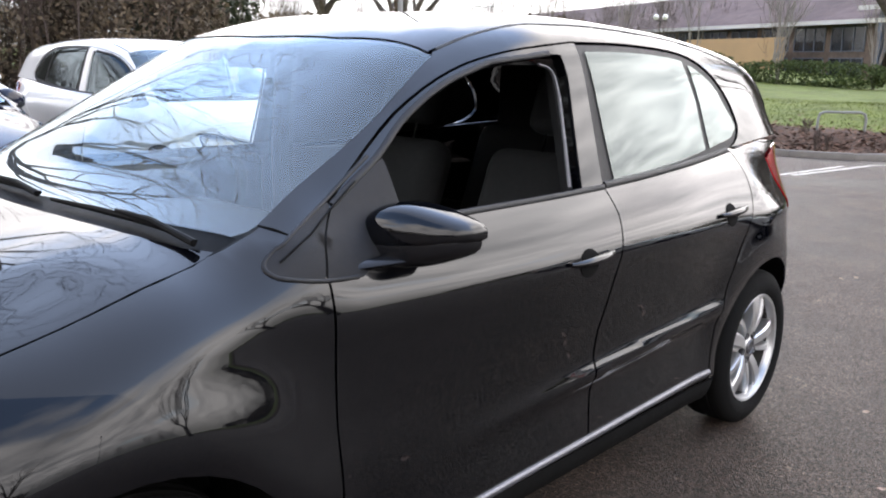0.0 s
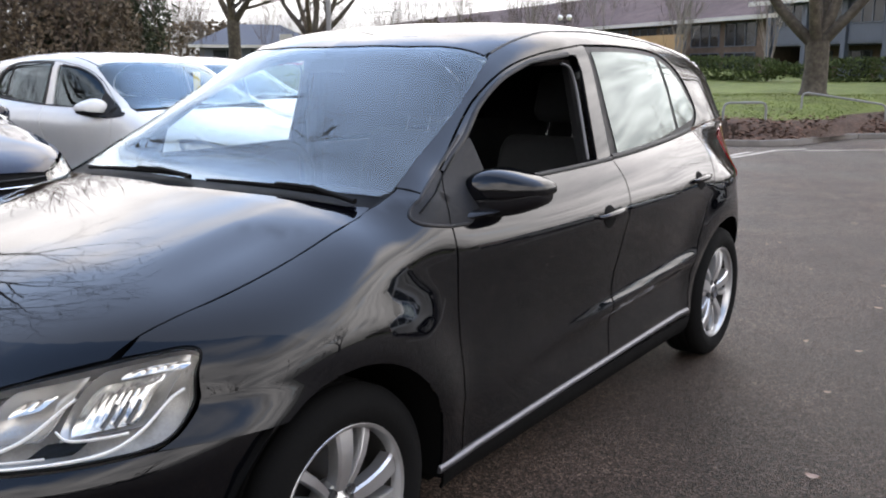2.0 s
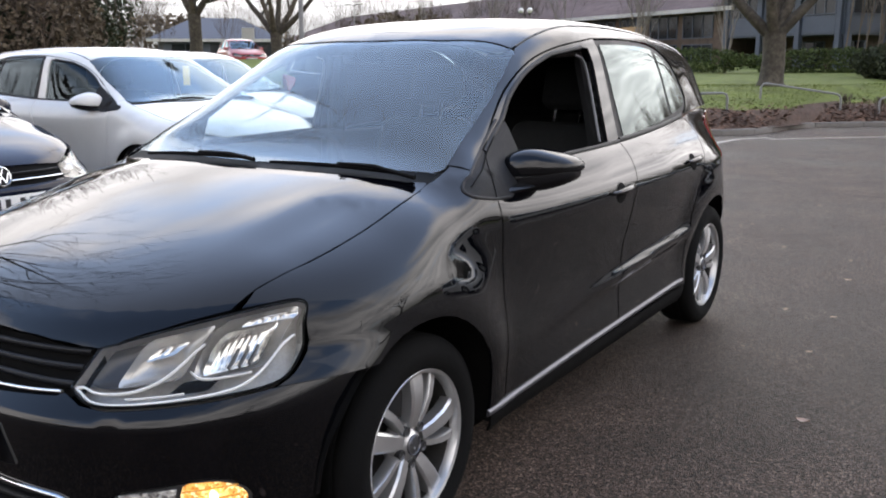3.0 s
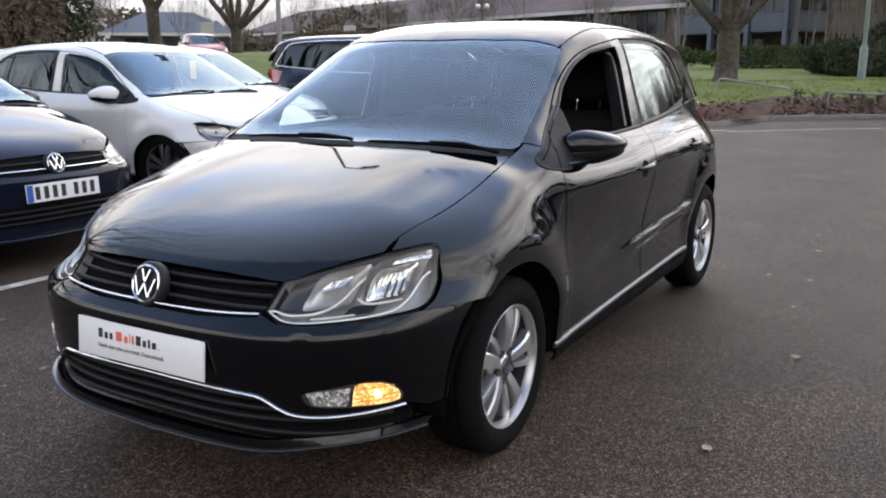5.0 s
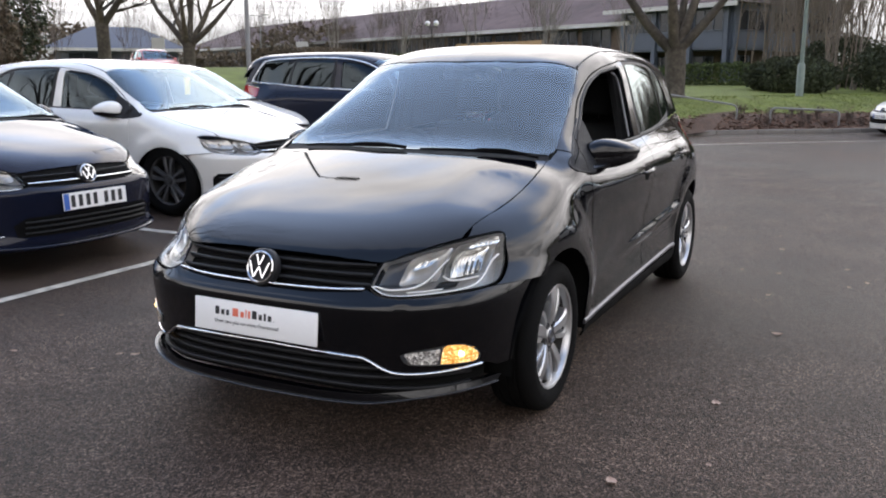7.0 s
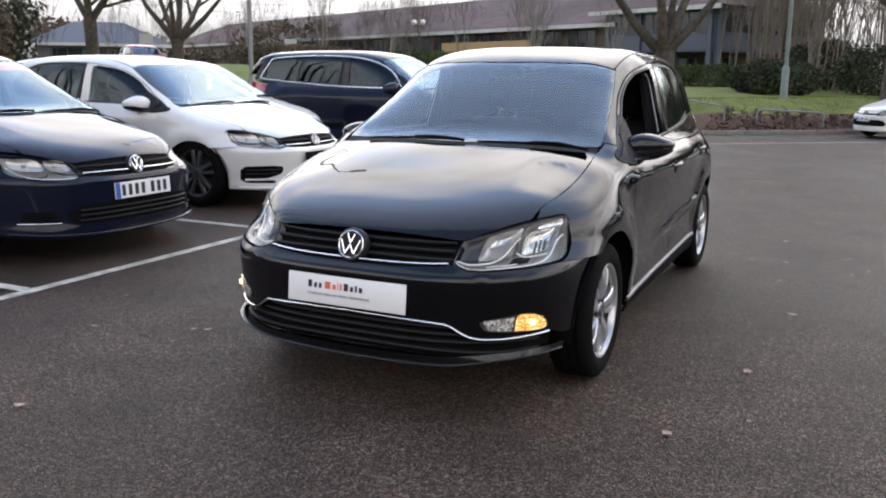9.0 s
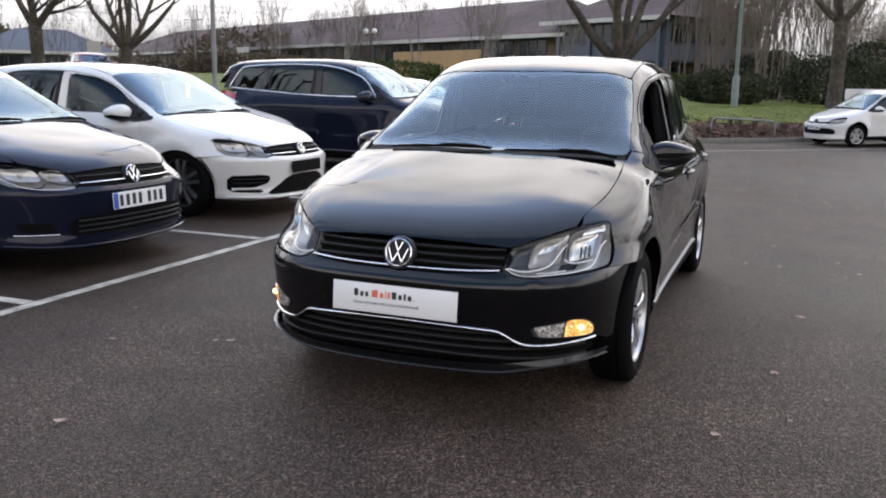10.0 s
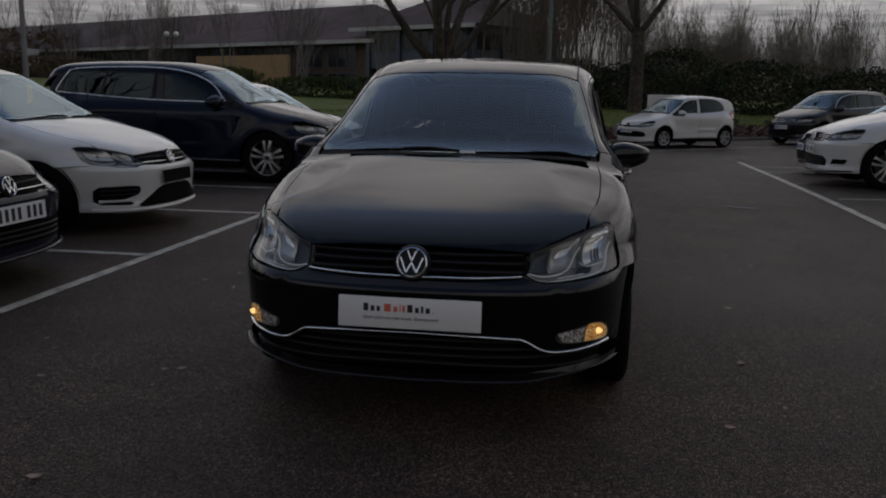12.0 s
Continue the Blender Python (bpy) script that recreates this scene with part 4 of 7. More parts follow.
class Car:
    """A car built panel by panel on a Body; s stretches the body's metres."""

    def __init__(self, name, m, paint, s=(1, 1, 1), fine=False, wheel_r=.292, rim=None, style="twin", body=None, glass=None, rear_glass=None, bright=False):
        self.bright = bright
        self.root = empty(name, m)
        self.name, self.paint, self.s, self.fine = name, paint, s, fine
        PAINT_OF[self.root.name] = paint
        self.b = b = body or Body()
        self.step = .03 if fine else .055
        self.side, self.cab, self.topf = scaled(b.s_side, s), scaled(b.s_cab, s), scaled(b.s_top, s)
        self.hood, self.front = scaled(b.s_hood, s), scaled(b.s_front, s)
        self.wheel_r, self.rim, self.style = wheel_r, rim or M_ALLOY, style
        self.glass, self.rear_glass = glass or M_GLASS, rear_glass or M_TINT
        self.door_glass = M_TINT if fine else M_SIDEGLASS
        self.c = (0, 0, .6 * s[2])

    def skin(self, name, outline, surf, mat=None, label="", parent=None, both=False, **k):
        k.setdefault("step", self.step)
        obs = []
        for flip in ((False, True) if both else (False,)):
            obs.append(skin(name, outline, surf, mat or self.paint, parent or self.root, label, flip=flip, centre=self.c, **k))
        return obs

    def bead(self, name, path, surf, w, h, mat, parent=None, label="", both=False, lift=0.0):
        return [bead(name, path, surf, w, h, mat, parent or self.root, label, lift, flip, self.c) for flip in ((False, True) if both else (False,))]

    def hood_x(self, y):
        return Spl((-1.72, .585), (-1.62, .628), (-1.5, .655), (-1.35, .672), (-1.2, .676), (-.97, .661))(y)

    def shell(self):
        """All panels that every one of these cars has."""
        b, R = self.b, .345
        hub = b.HUB
        ys = [-1.66 + i * (.69 / 14) for i in range(15)]
        line = [(y, b.s_hood(self.hood_x(y), y).z) for y in ys]
        # front wing
        out = arc(-hub, .295, R, -4, 124) + [(-1.50, .584)]
        lamp_side = ((.714, .598), (.724, .606), (.729, .64), (.732, .70), (.727, .738), (.704, .751), (.665, .747), (.632, .742))
        if self.fine:
            lamp_side = curve((.737, .586), (.7432, .603), (.7383, .64), (.7303, .70), (.7243, .7365), (.7035, .7495), (.6625, .744), (.632, .739), n=3)
        out += [(b.s_front_xz(p[0], p[1]).y, p[1]) for p in lamp_side]
        out += [p for p in line if p[0] > b.s_front_xz(.632, .742).y + .02] + [(y, b.s_top(x, y).z - .002) for x, y in ((.662, -.962), (.664, -.93), (.667, -.90), (.666, -.883))] + [(-.855, .965), (-.905, .934), (-.920, .920), (-.915, .910), (-.88, .901), (-.815, .892), (-.815, .6), (-.80, .27)]
        self.skin("front_wing", out, self.cab, both=True, step=.02 if self.fine else self.step)
        # bonnet
        edge = [(self.hood_x(y) - .005, y) for y in ys]
        tip = ((0, .688), (.1, .687), (.2, .684), (.3, .678), (.38, .671), (.415, .669), (.45, .679), (.52, .706), (.58, .727), (.615, .737))
        nose = [(x, b.s_front_xz(x, z).y) for x, z in tip[::-1]]
        back = [(.655, -.972), (.60, -1.000), (.45, -1.035), (.3, -1.052), (.15, -1.06), (0, -1.062)]
        half = nose[::-1] + [p for p in edge if p[1] > nose[0][1] + .03] + back
        self.skin("bonnet", half + [(-x, y) for x, y in half[::-1][1:-1]], self.hood, thick=.015)
        # cowl under the wipers
        half = [(0, -1.075), (.3, -1.066), (.45, -1.05), (.66, -.985), (.657, -.925), (.5, -.955), (.3, -.978), (0, -.990)]
        self.skin("scuttle", [(x, y) for x, y in half] + [(-x, y) for x, y in half[::-1][1:-1]], self.topf, M_WIPER, lift=-.006, thick=.0)
        # glass and roof
        ws = curve((0, -.998), (.3, -.986), (.5, -.964), (.645, -.930), n=4) + curve((.662, -.90), (.654, -.80), (.621, -.55), (.570, -.300), n=4) + curve((.54, -.310), (.3, -.372), (0, -.392), n=4)
        self.skin("windscreen", ws + [(-x, y) for x, y in ws[::-1][1:-1]], self.topf, M_SCREEN if self.fine else self.glass, lift=-.003, thick=.0)
        half = [(0, -.395), (.3, -.375), (.545, -.305)] + [(.545, -.3 + .1 * i) for i in range(1, 18)] + [(.53, 1.46), (.3, 1.50), (0, 1.52)]
        self.skin("roof", half + [(-x, y) for x, y in half[::-1][1:-1]], self.topf, thick=.007)
        seam = [(.549, -.28 + .07 * i) for i in range(25)]
        for sg in (1, -1):
            self.bead("roof_seam", [(sg * x, y) for x, y in seam], self.topf, .010, .002, M_PLASTIC)
        # body side above the belt
        ra = [(y, b.s_top(.553, y).z) for y in [-.295 + .07 * i for i in range(25)]]
        ap = [(y, b.s_top(x, y).z) for x, y in curve((.664, -.880), (.650, -.80), (.641, -.75), (.612, -.55), (.560, -.305), n=5)]
        dtop = curve((-.851, .967), (-.805, .988), (-.740, 1.018), (-.69, 1.046), (-.484, 1.182), (-.288, 1.275), (-.089, 1.326), (.15, 1.356), (.24, 1.360), (.5, 1.364), (.84, 1.350), (1.05, 1.300), (1.20, 1.215), (1.275, 1.12),
                     (1.268, 1.075), (1.215, 1.042), (1.16, 1.030), n=4)
        tail = [(1.47, 1.36), (1.60, 1.27), (1.68, 1.16), (1.73, 1.052), (1.5, 1.046), (1.3, 1.036)]
        self.skin("cabin_side", ap + ra + tail + dtop[::-1] + [], self.cab, both=True, thick=.02)
        # doors
        belt = lambda y: b.beltz(y) - .002
        f_low = [(-.809, .888), (-.809, .6), (-.794, .275), (.108, .275), (.112, .6), (.148, .77), (.200, .905), (.206, belt(.206))]
        f_low += [(y, belt(y)) for y in (.1, -.1, -.3, -.5, -.62)] + [(-.70, .915), (-.76, .893)]
        fd = self.skin("front_door", f_low, self.side, both=True, step=.018 if self.fine else self.step)
        r_low = [(.117, .275), (.121, .6), (.155, .77), (.206, .905), (.212, belt(.212))] + [(y, belt(y)) for y in (.4, .6, .8, 1.0)] + [(1.135, belt(1.135)), (1.113, .94), (1.055, .84), (.965, .72), (.90, .60), (.855, .46), (.842, .275)]
        rd = self.skin("rear_door", r_low, self.side, both=True, step=.018 if self.fine else self.step)
        fr = curve((-.742, 1.008), (-.708, 1.027), (-.482, 1.177), (-.287, 1.270), (-.089, 1.321), (.15, 1.351), (.198, 1.354), n=4)
        fr += [(.209, belt(.209)), (.105, belt(.105)), (.112, 1.1), (.122, 1.270), (.112, 1.322)] + curve((.05, 1.322), (-.158, 1.294), (-.318, 1.243), (-.459, 1.172), (-.575, 1.09), (-.66, 1.040), n=4) + [(-.735, 1.002)]
        rr = curve((.206, 1.354), (.24, 1.355), (.5, 1.359), (.84, 1.345), (1.045, 1.296), (1.195, 1.212), (1.268, 1.12), (1.262, 1.078), (1.21, 1.045), (1.14, 1.026), n=4)
        rr += [(1.0, belt(1.0)), (.7, belt(.7)), (.4, belt(.4)), (.214, belt(.214))]
        rw = [(.276, .988), (.258, 1.12), (.236, 1.334)] + curve((.3, 1.337), (.486, 1.339), (.70, 1.335), (.848, 1.324), n=3) + [(.905, 1.19), (.925, 1.034), (.72, 1.012), (.52, .999)]
        qw = [(.893, 1.313)] + curve((.97, 1.293), (1.09, 1.245), (1.18, 1.17), (1.242, 1.115), (1.235, 1.085), (1.18, 1.062), n=3) + [(.965, 1.037), (.94, 1.19)]
        sail = [(-.815, .886), (-.73, .880), (-.66, .915), (-.60, .955), (-.56, belt(-.56)), (-.566, 1.088), (-.66, 1.043), (-.733, 1.004), (-.789, .953)]
        fore = [(-.822, .886), (-.90, .899), (-.922, .908), (-.926, .920), (-.905, .938), (-.858, .962), (-.805, .988), (-.741, 1.018), (-.738, 1.005), (-.794, .953)]
        rim = [(-.60, 1.094), (-.69, 1.044), (-.740, 1.017), (-.805, .988), (-.858, .963), (-.905, .938), (-.926, .920), (-.922, .908), (-.90, .899), (-.822, .886), (-.74, .882)]
        for i in (0, 1):
            fl = bool(i)
            skin("window_frame", fr, self.cab, self.paint, fd[i], step=self.step, flip=fl, centre=self.c, thick=.03)
            # the rear frame is the ring between its outline and the glass
            ring = rr[:1] + rr[1:]
            skin("window_frame", ring, self.cab, M_PLASTIC, rd[i], step=self.step, flip=fl, centre=self.c, thick=.0, lift=-.006)
            skin("window_glass", rw, self.cab, self.rear_glass, rd[i], step=self.step, flip=fl, centre=self.c, thick=.0, lift=-.002)
            skin("quarter_glass", qw, self.cab, self.rear_glass, rd[i], step=self.step, flip=fl, centre=self.c, thick=.0, lift=-.002)
            skin("corner_cover", sail, self.cab, M_GRAIN, fd[i], step=.02 if self.fine else self.step, flip=fl, centre=self.c, thick=.008, lift=.002)
            skin("corner_cover", fore, self.cab, M_GRAIN, self.root, step=.02 if self.fine else self.step, flip=fl, centre=self.c, thick=.008, lift=.002)
            if self.fine:
                bead("corner_seal", curve(*rim, n=3), self.cab, .009, .004, M_PLASTIC, self.root, flip=fl, centre=self.c)
                bead("corner_line", [(-.657, 1.046), (-.735, 1.003), (-.819, .963), (-.898, .924)], self.cab, .004, .0015, M_GAP, self.root, flip=fl, centre=self.c, lift=.0050)
                bead("pillar_gap", [(y, b.s_top(x, y).z) for x, y in ((.666, -.882), (.695, -.868), (.722, -.855))], self.cab, .004, .0015, M_GAP, self.root, flip=fl, centre=self.c)
        self.fd, self.rd = fd, rd
        fw = [(.107, .975), (.113, 1.1), (.120, 1.27), (.11, 1.318)] + curve((.05, 1.320), (-.158, 1.292), (-.318, 1.241), (-.459, 1.170), (-.575, 1.088), n=4) + [(-.566, .972)]
        for i in ((0, 1) if not self.fine else (1,)):
            skin("window_glass", fw, self.cab, M_GLASS if self.fine else self.door_glass, fd[i], step=self.step, flip=bool(i), centre=self.c, thick=.0, lift=-.012)
        for i in (0, 1):
            bead("frame_seal", [(.06, 1.324)] + curve((-.158, 1.297), (-.318, 1.246), (-.459, 1.175), (-.575, 1.093), (-.66, 1.046), (-.73, 1.008), n=5), self.cab, .016, .004, M_PLASTIC, fd[i], flip=bool(i), centre=self.c)
            bead("belt_seal", [(y, belt(y) + .004) for y in [-.56 + .0385 * k for k in range(21)]], self.cab, .018, .007, M_PLASTIC, fd[i], flip=bool(i), centre=self.c)
            bead("belt_seal", [(y, belt(y) + .008) for y in [.215 + .045 * k for k in range(21)]], self.cab, .022, .007, M_PLASTIC, rd[i], flip=bool(i), centre=self.c)
        # satin strip drawn in for the glint along the window channel
        if self.fine:
            for i in (0, 1):
                bead("channel_glint", curve((.078, .985), (.088, 1.1), (.094, 1.22), (.080, 1.285), (.03, 1.302), n=4), self.cab, .006, .006, M_SATIN, fd[i], "satin strip for the glint on the window channel", -.022, bool(i), self.c)
        if self.bright:
            for i in (0, 1):
                tail_glass = [(.98, 1.352), (1.20, 1.345), (1.38, 1.325), (1.43, 1.30), (1.57, 1.10), (1.55, 1.068), (1.30, 1.050), (1.08, 1.032), (1.02, 1.2)]
                skin("tail_glass", tail_glass, self.cab, self.rear_glass, self.root, step=.05, flip=bool(i), centre=self.c, thick=.0, lift=.003)
                skin("tail_glass_backing", tail_glass, self.cab, M_GAP, self.root, step=.05, flip=bool(i), centre=self.c, thick=.0, lift=.0015)
                loop = curve((-.70, .965), (-.5, 1.17), (-.287, 1.275), (-.089, 1.328), (.15, 1.358), (.5, 1.368), (.90, 1.364), (1.20, 1.352), (1.40, 1.330), (1.455, 1.295), (1.60, 1.095), (1.565, 1.058), (1.3, 1.038), (1.0, 1.018), (.5, .988), (0, .970), (-.68, .962), n=5)
                bead("window_trim", loop, self.cab, .018, .006, M_CHROME, self.root, "bright chrome window line", .002, bool(i), self.c)
        # quarter panel, sill, tail
        q = [(1.142, belt(1.142)), (1.12, .94), (1.062, .84), (.972, .72), (.907, .60), (.862, .46), (.85, .27)] + arc(hub, .295, R, 184, 40)[0:] + [(1.58, .55), (1.72, .575), (1.70, .72), (1.50, .80), (1.44, .90), (1.46, .985), (1.70, 1.03), (1.5, 1.042), (1.3, 1.03)]
        self.skin("rear_wing", q, self.side, both=True)
        tl = [(1.505, .795), (1.70, .725), (1.82, .735), (1.83, .90), (1.76, 1.01), (1.70, 1.02), (1.465, .975), (1.45, .90)]
        self.skin("tail_lamp", tl, self.side, M_TAIL, both=True, lift=.003, thick=.02)
        rb = arc(hub, .295, R, 38, 4, 8) + [(1.60, .31), (1.82, .32), (1.915, .40), (1.92, .56), (1.80, .60), (1.58, .545)]
        self.skin("rear_bumper", rb, self.side, both=True)
        self.bead("sill_strip", [(-.905 + .092 * i, .268 + .0015 * i) for i in range(20)], self.side, .020, .008, M_SATIN, both=True, label="satin silver sill strip", lift=.002)
        sl = [(-.885, .262), (-.86, .19), (.86, .19), (.885, .262)]
        self.skin("sill", sl, self.side, M_GAP, both=True)
        # shell closing the tail
        half = [(0, 1.525), (.3, 1.505), (.52, 1.465), (.56, 1.60), (.55, 1.72), (.5, 1.86), (0, 1.88)]
        self.skin("tailgate", half + [(-x, y) for x, y in half[::-1][1:-1]], self.topf, thick=.0)
        s = self.s
        bm = bmesh.new()
        box(bm, (-.58 * s[0], 1.45 * s[1], .25 * s[2]), (.58 * s[0], 1.86 * s[1], .98 * s[2]), .14, 4)
        part("tail_panel", bm, self.paint, self.root)
        # underbody and wheel housings
        bm = bmesh.new()
        box(bm, (-.50 * s[0], -1.84 * s[1], .18 * s[2]), (.50 * s[0], 1.85 * s[1], .42 * s[2]), .03, 1)
        part("underbody", bm, M_GAP, self.root)
        bm = bmesh.new()
        box(bm, (-.74 * s[0], -.84 * s[1], .175 * s[2]), (.74 * s[0], .84 * s[1], .26 * s[2]), .02, 1)
        part("floor_pan", bm, M_GAP, self.root)
        for h in (-hub, hub):
            for fl in (1, -1):
                bm = bmesh.new()
                pr = arc(h, .295, R + .012, -10, 190, 18)
                rows = []
                for x in (.50, 0):
                    rows.append([bm.verts.new((fl * (x or b.x(y, max(z, .3)) - .012) * s[0], y * s[1], z * s[2])) for y, z in pr])
                for k in range(len(pr) - 1):
                    bm.faces.new((rows[0][k], rows[0][k + 1], rows[1][k + 1], rows[1][k]))
                bm.faces.new(rows[0])
                part("wheel_housing", bm, M_GAP, self.root)
        # wheels
        for h in (-hub, hub):
            for fl in (1, -1):
                wheel_parts(self.root, (fl * .722 * s[0], h * s[1], self.wheel_r), fl, self.wheel_r, self.rim, self.style, self.fine)
        return self

    def inside(self, wheel_side=-1):
        """Seats, dashboard, steering wheel and trim."""
        s, R = self.s, self.root
        S = Matrix.Diagonal((*s, 1))
        for x in (-.36, .36):
            o = seat(R, (x, .10, .05))
            o.matrix_basis = S
        o = seat(R, (0, .90, .06), .60, "rear_bench")
        o.matrix_basis = S
        bm = bmesh.new()
        box(bm, (-.66, -.98, .55), (.66, -.42, .90), .09, 4)
        box(bm, (wheel_side * .36 - .2, -.72, .80), (wheel_side * .36 + .2, -.44, .97), .07, 3)
        box(bm, (-.13, -.50, .3), (.13, -.30, .70), .05, 2)
        bmesh.ops.transform(bm, matrix=S, verts=bm.verts)
        part("dashboard", bm, M_TRIM, R)
        bm = bmesh.new()
        m = S @ Matrix.Translation((wheel_side * .36, -.36, .83)) @ Matrix.Rotation(radians(-28), 4, "X")
        ring = [m @ Vector((.185 * math.cos(a), 0, .185 * math.sin(a))) for a in [2 * math.pi * i / 32 for i in range(33)]]
        tube(bm, ring, .016, 10, False)
        box(bm, (-.16, -.02, -.03), (.16, .01, .03), .012, 2, m)
        box(bm, (-.06, -.03, -.06), (.06, .02, .06), .03, 2, m)
        box(bm, (-.025, -.02, -.17), (.025, .01, 0), .01, 2, m)
        part("steering_wheel", bm, M_TRIM, R)
        for i in (0, 1):
            fl = -1 if i else 1
            bm = bmesh.new()
            box(bm, (fl * .69, -.80, .30), (fl * .735, .12, .945), .02, 2, S)
            part("door_card", bm, M_TRIM, self.fd[i])
            bm = bmesh.new()
            box(bm, (fl * .69, .22, .30), (fl * .72, .90, .955), .02, 2, S)
            part("door_card", bm, M_TRIM, self.rd[i])
        for fl in (1, -1):
            bm = bmesh.new()
            tube(bm, [S @ Vector(p) for p in ((fl * .66, .20, .5), (fl * .665, .185, .95), (fl * .60, .16, 1.30))], .04, 8)
            part("inner_pillar", bm, M_TRIM, R)
        half = [(0, -.36), (.5, -.28), (.52, 0), (.53, .6), (.5, 1.4), (0, 1.46)]
        self.skin("headlining", half + [(-x, y) for x, y in half[::-1][1:-1]], self.topf, M_HEADLINE, lift=-.035, thick=.0, step=.09)
        # added panel behind the bench, keeps the bright background out of the cabin
        bm = bmesh.new()
        box(bm, (-.52, 1.30, .45), (.52, 1.34, 1.30), .03, 2, S)
        part("blackout_panel", bm, M_TRIM, R)
        bm = bmesh.new()
        box(bm, (-.09, -.44, 1.262), (.09, -.415, 1.312), .012, 2, S)
        part("rear_view_mirror", bm, M_GAP, R)
        return self

    def wipers(self):
        for x0, x1 in ((-.50, .02), (.10, .62)):
            pts = []
            for i in range(9):
                t = i / 8
                x = x0 + (x1 - x0) * t
                y = -1.012 + .075 * abs(x) ** 2 + (.016 if x0 < 0 else .008) * math.sin(t * 2.2)
                p = self.topf(x, y)
                pts.append(p + Vector((0, -.008, .007)))
            bm = bmesh.new()
            tube(bm, pts, [.003, .0038, .0042, .0045, .0048, .0048, .0045, .004, .003], 6, flat=1.5)
            w = part("wiper", bm, M_WIPER, self.root)
            bm = bmesh.new()
            p = self.topf(x1 if x0 > 0 else x1, -1.02)
            tube(bm, [pts[-1] + Vector((.01, -.012, .0)), pts[6] + Vector((0, -.006, .010)), pts[4] + Vector((0, 0, .008))], [.0075, .007, .0045], 8)
            part("wiper_arm", bm, M_WIPER, w)
        return self

    def trims(self, chrome=True):
        for i in (0, 1):
            mirror(self.fd[i], self.b, self.paint, bool(i), self.s)
        if self.s == (1, 1, 1):
            for i in (0, 1):
                handle(self.root, self.b, .015, .808, bool(i), self.s)
                handle(self.root, self.b, .885, .838, bool(i), self.s)
        return self

    def A(self, *pts):
        """Places on the face given by x and z."""
        return [(self.b.a_x(x, z), z) for x, z in pts]


def both_ways(half):
    """An outline from its right half, first and last points on the middle line."""
    return half + [(-a, b) for a, b in half[::-1][1:-1]]


LAMP = ((.405, .601), (.45, .580), (.51, .574), (.62, .579), (.69, .584), (.730, .590), (.741, .604), (.736, .64), (.728, .70), (.722, .735), (.702, .747), (.66, .741), (.62, .731), (.53, .706), (.45, .680), (.417, .666))
CHROME_LINE = ((0, .383), (.2, .380), (.36, .372), (.41, .364), (.46, .333), (.50, .317), (.56, .312), (.64, .315), (.715, .322))


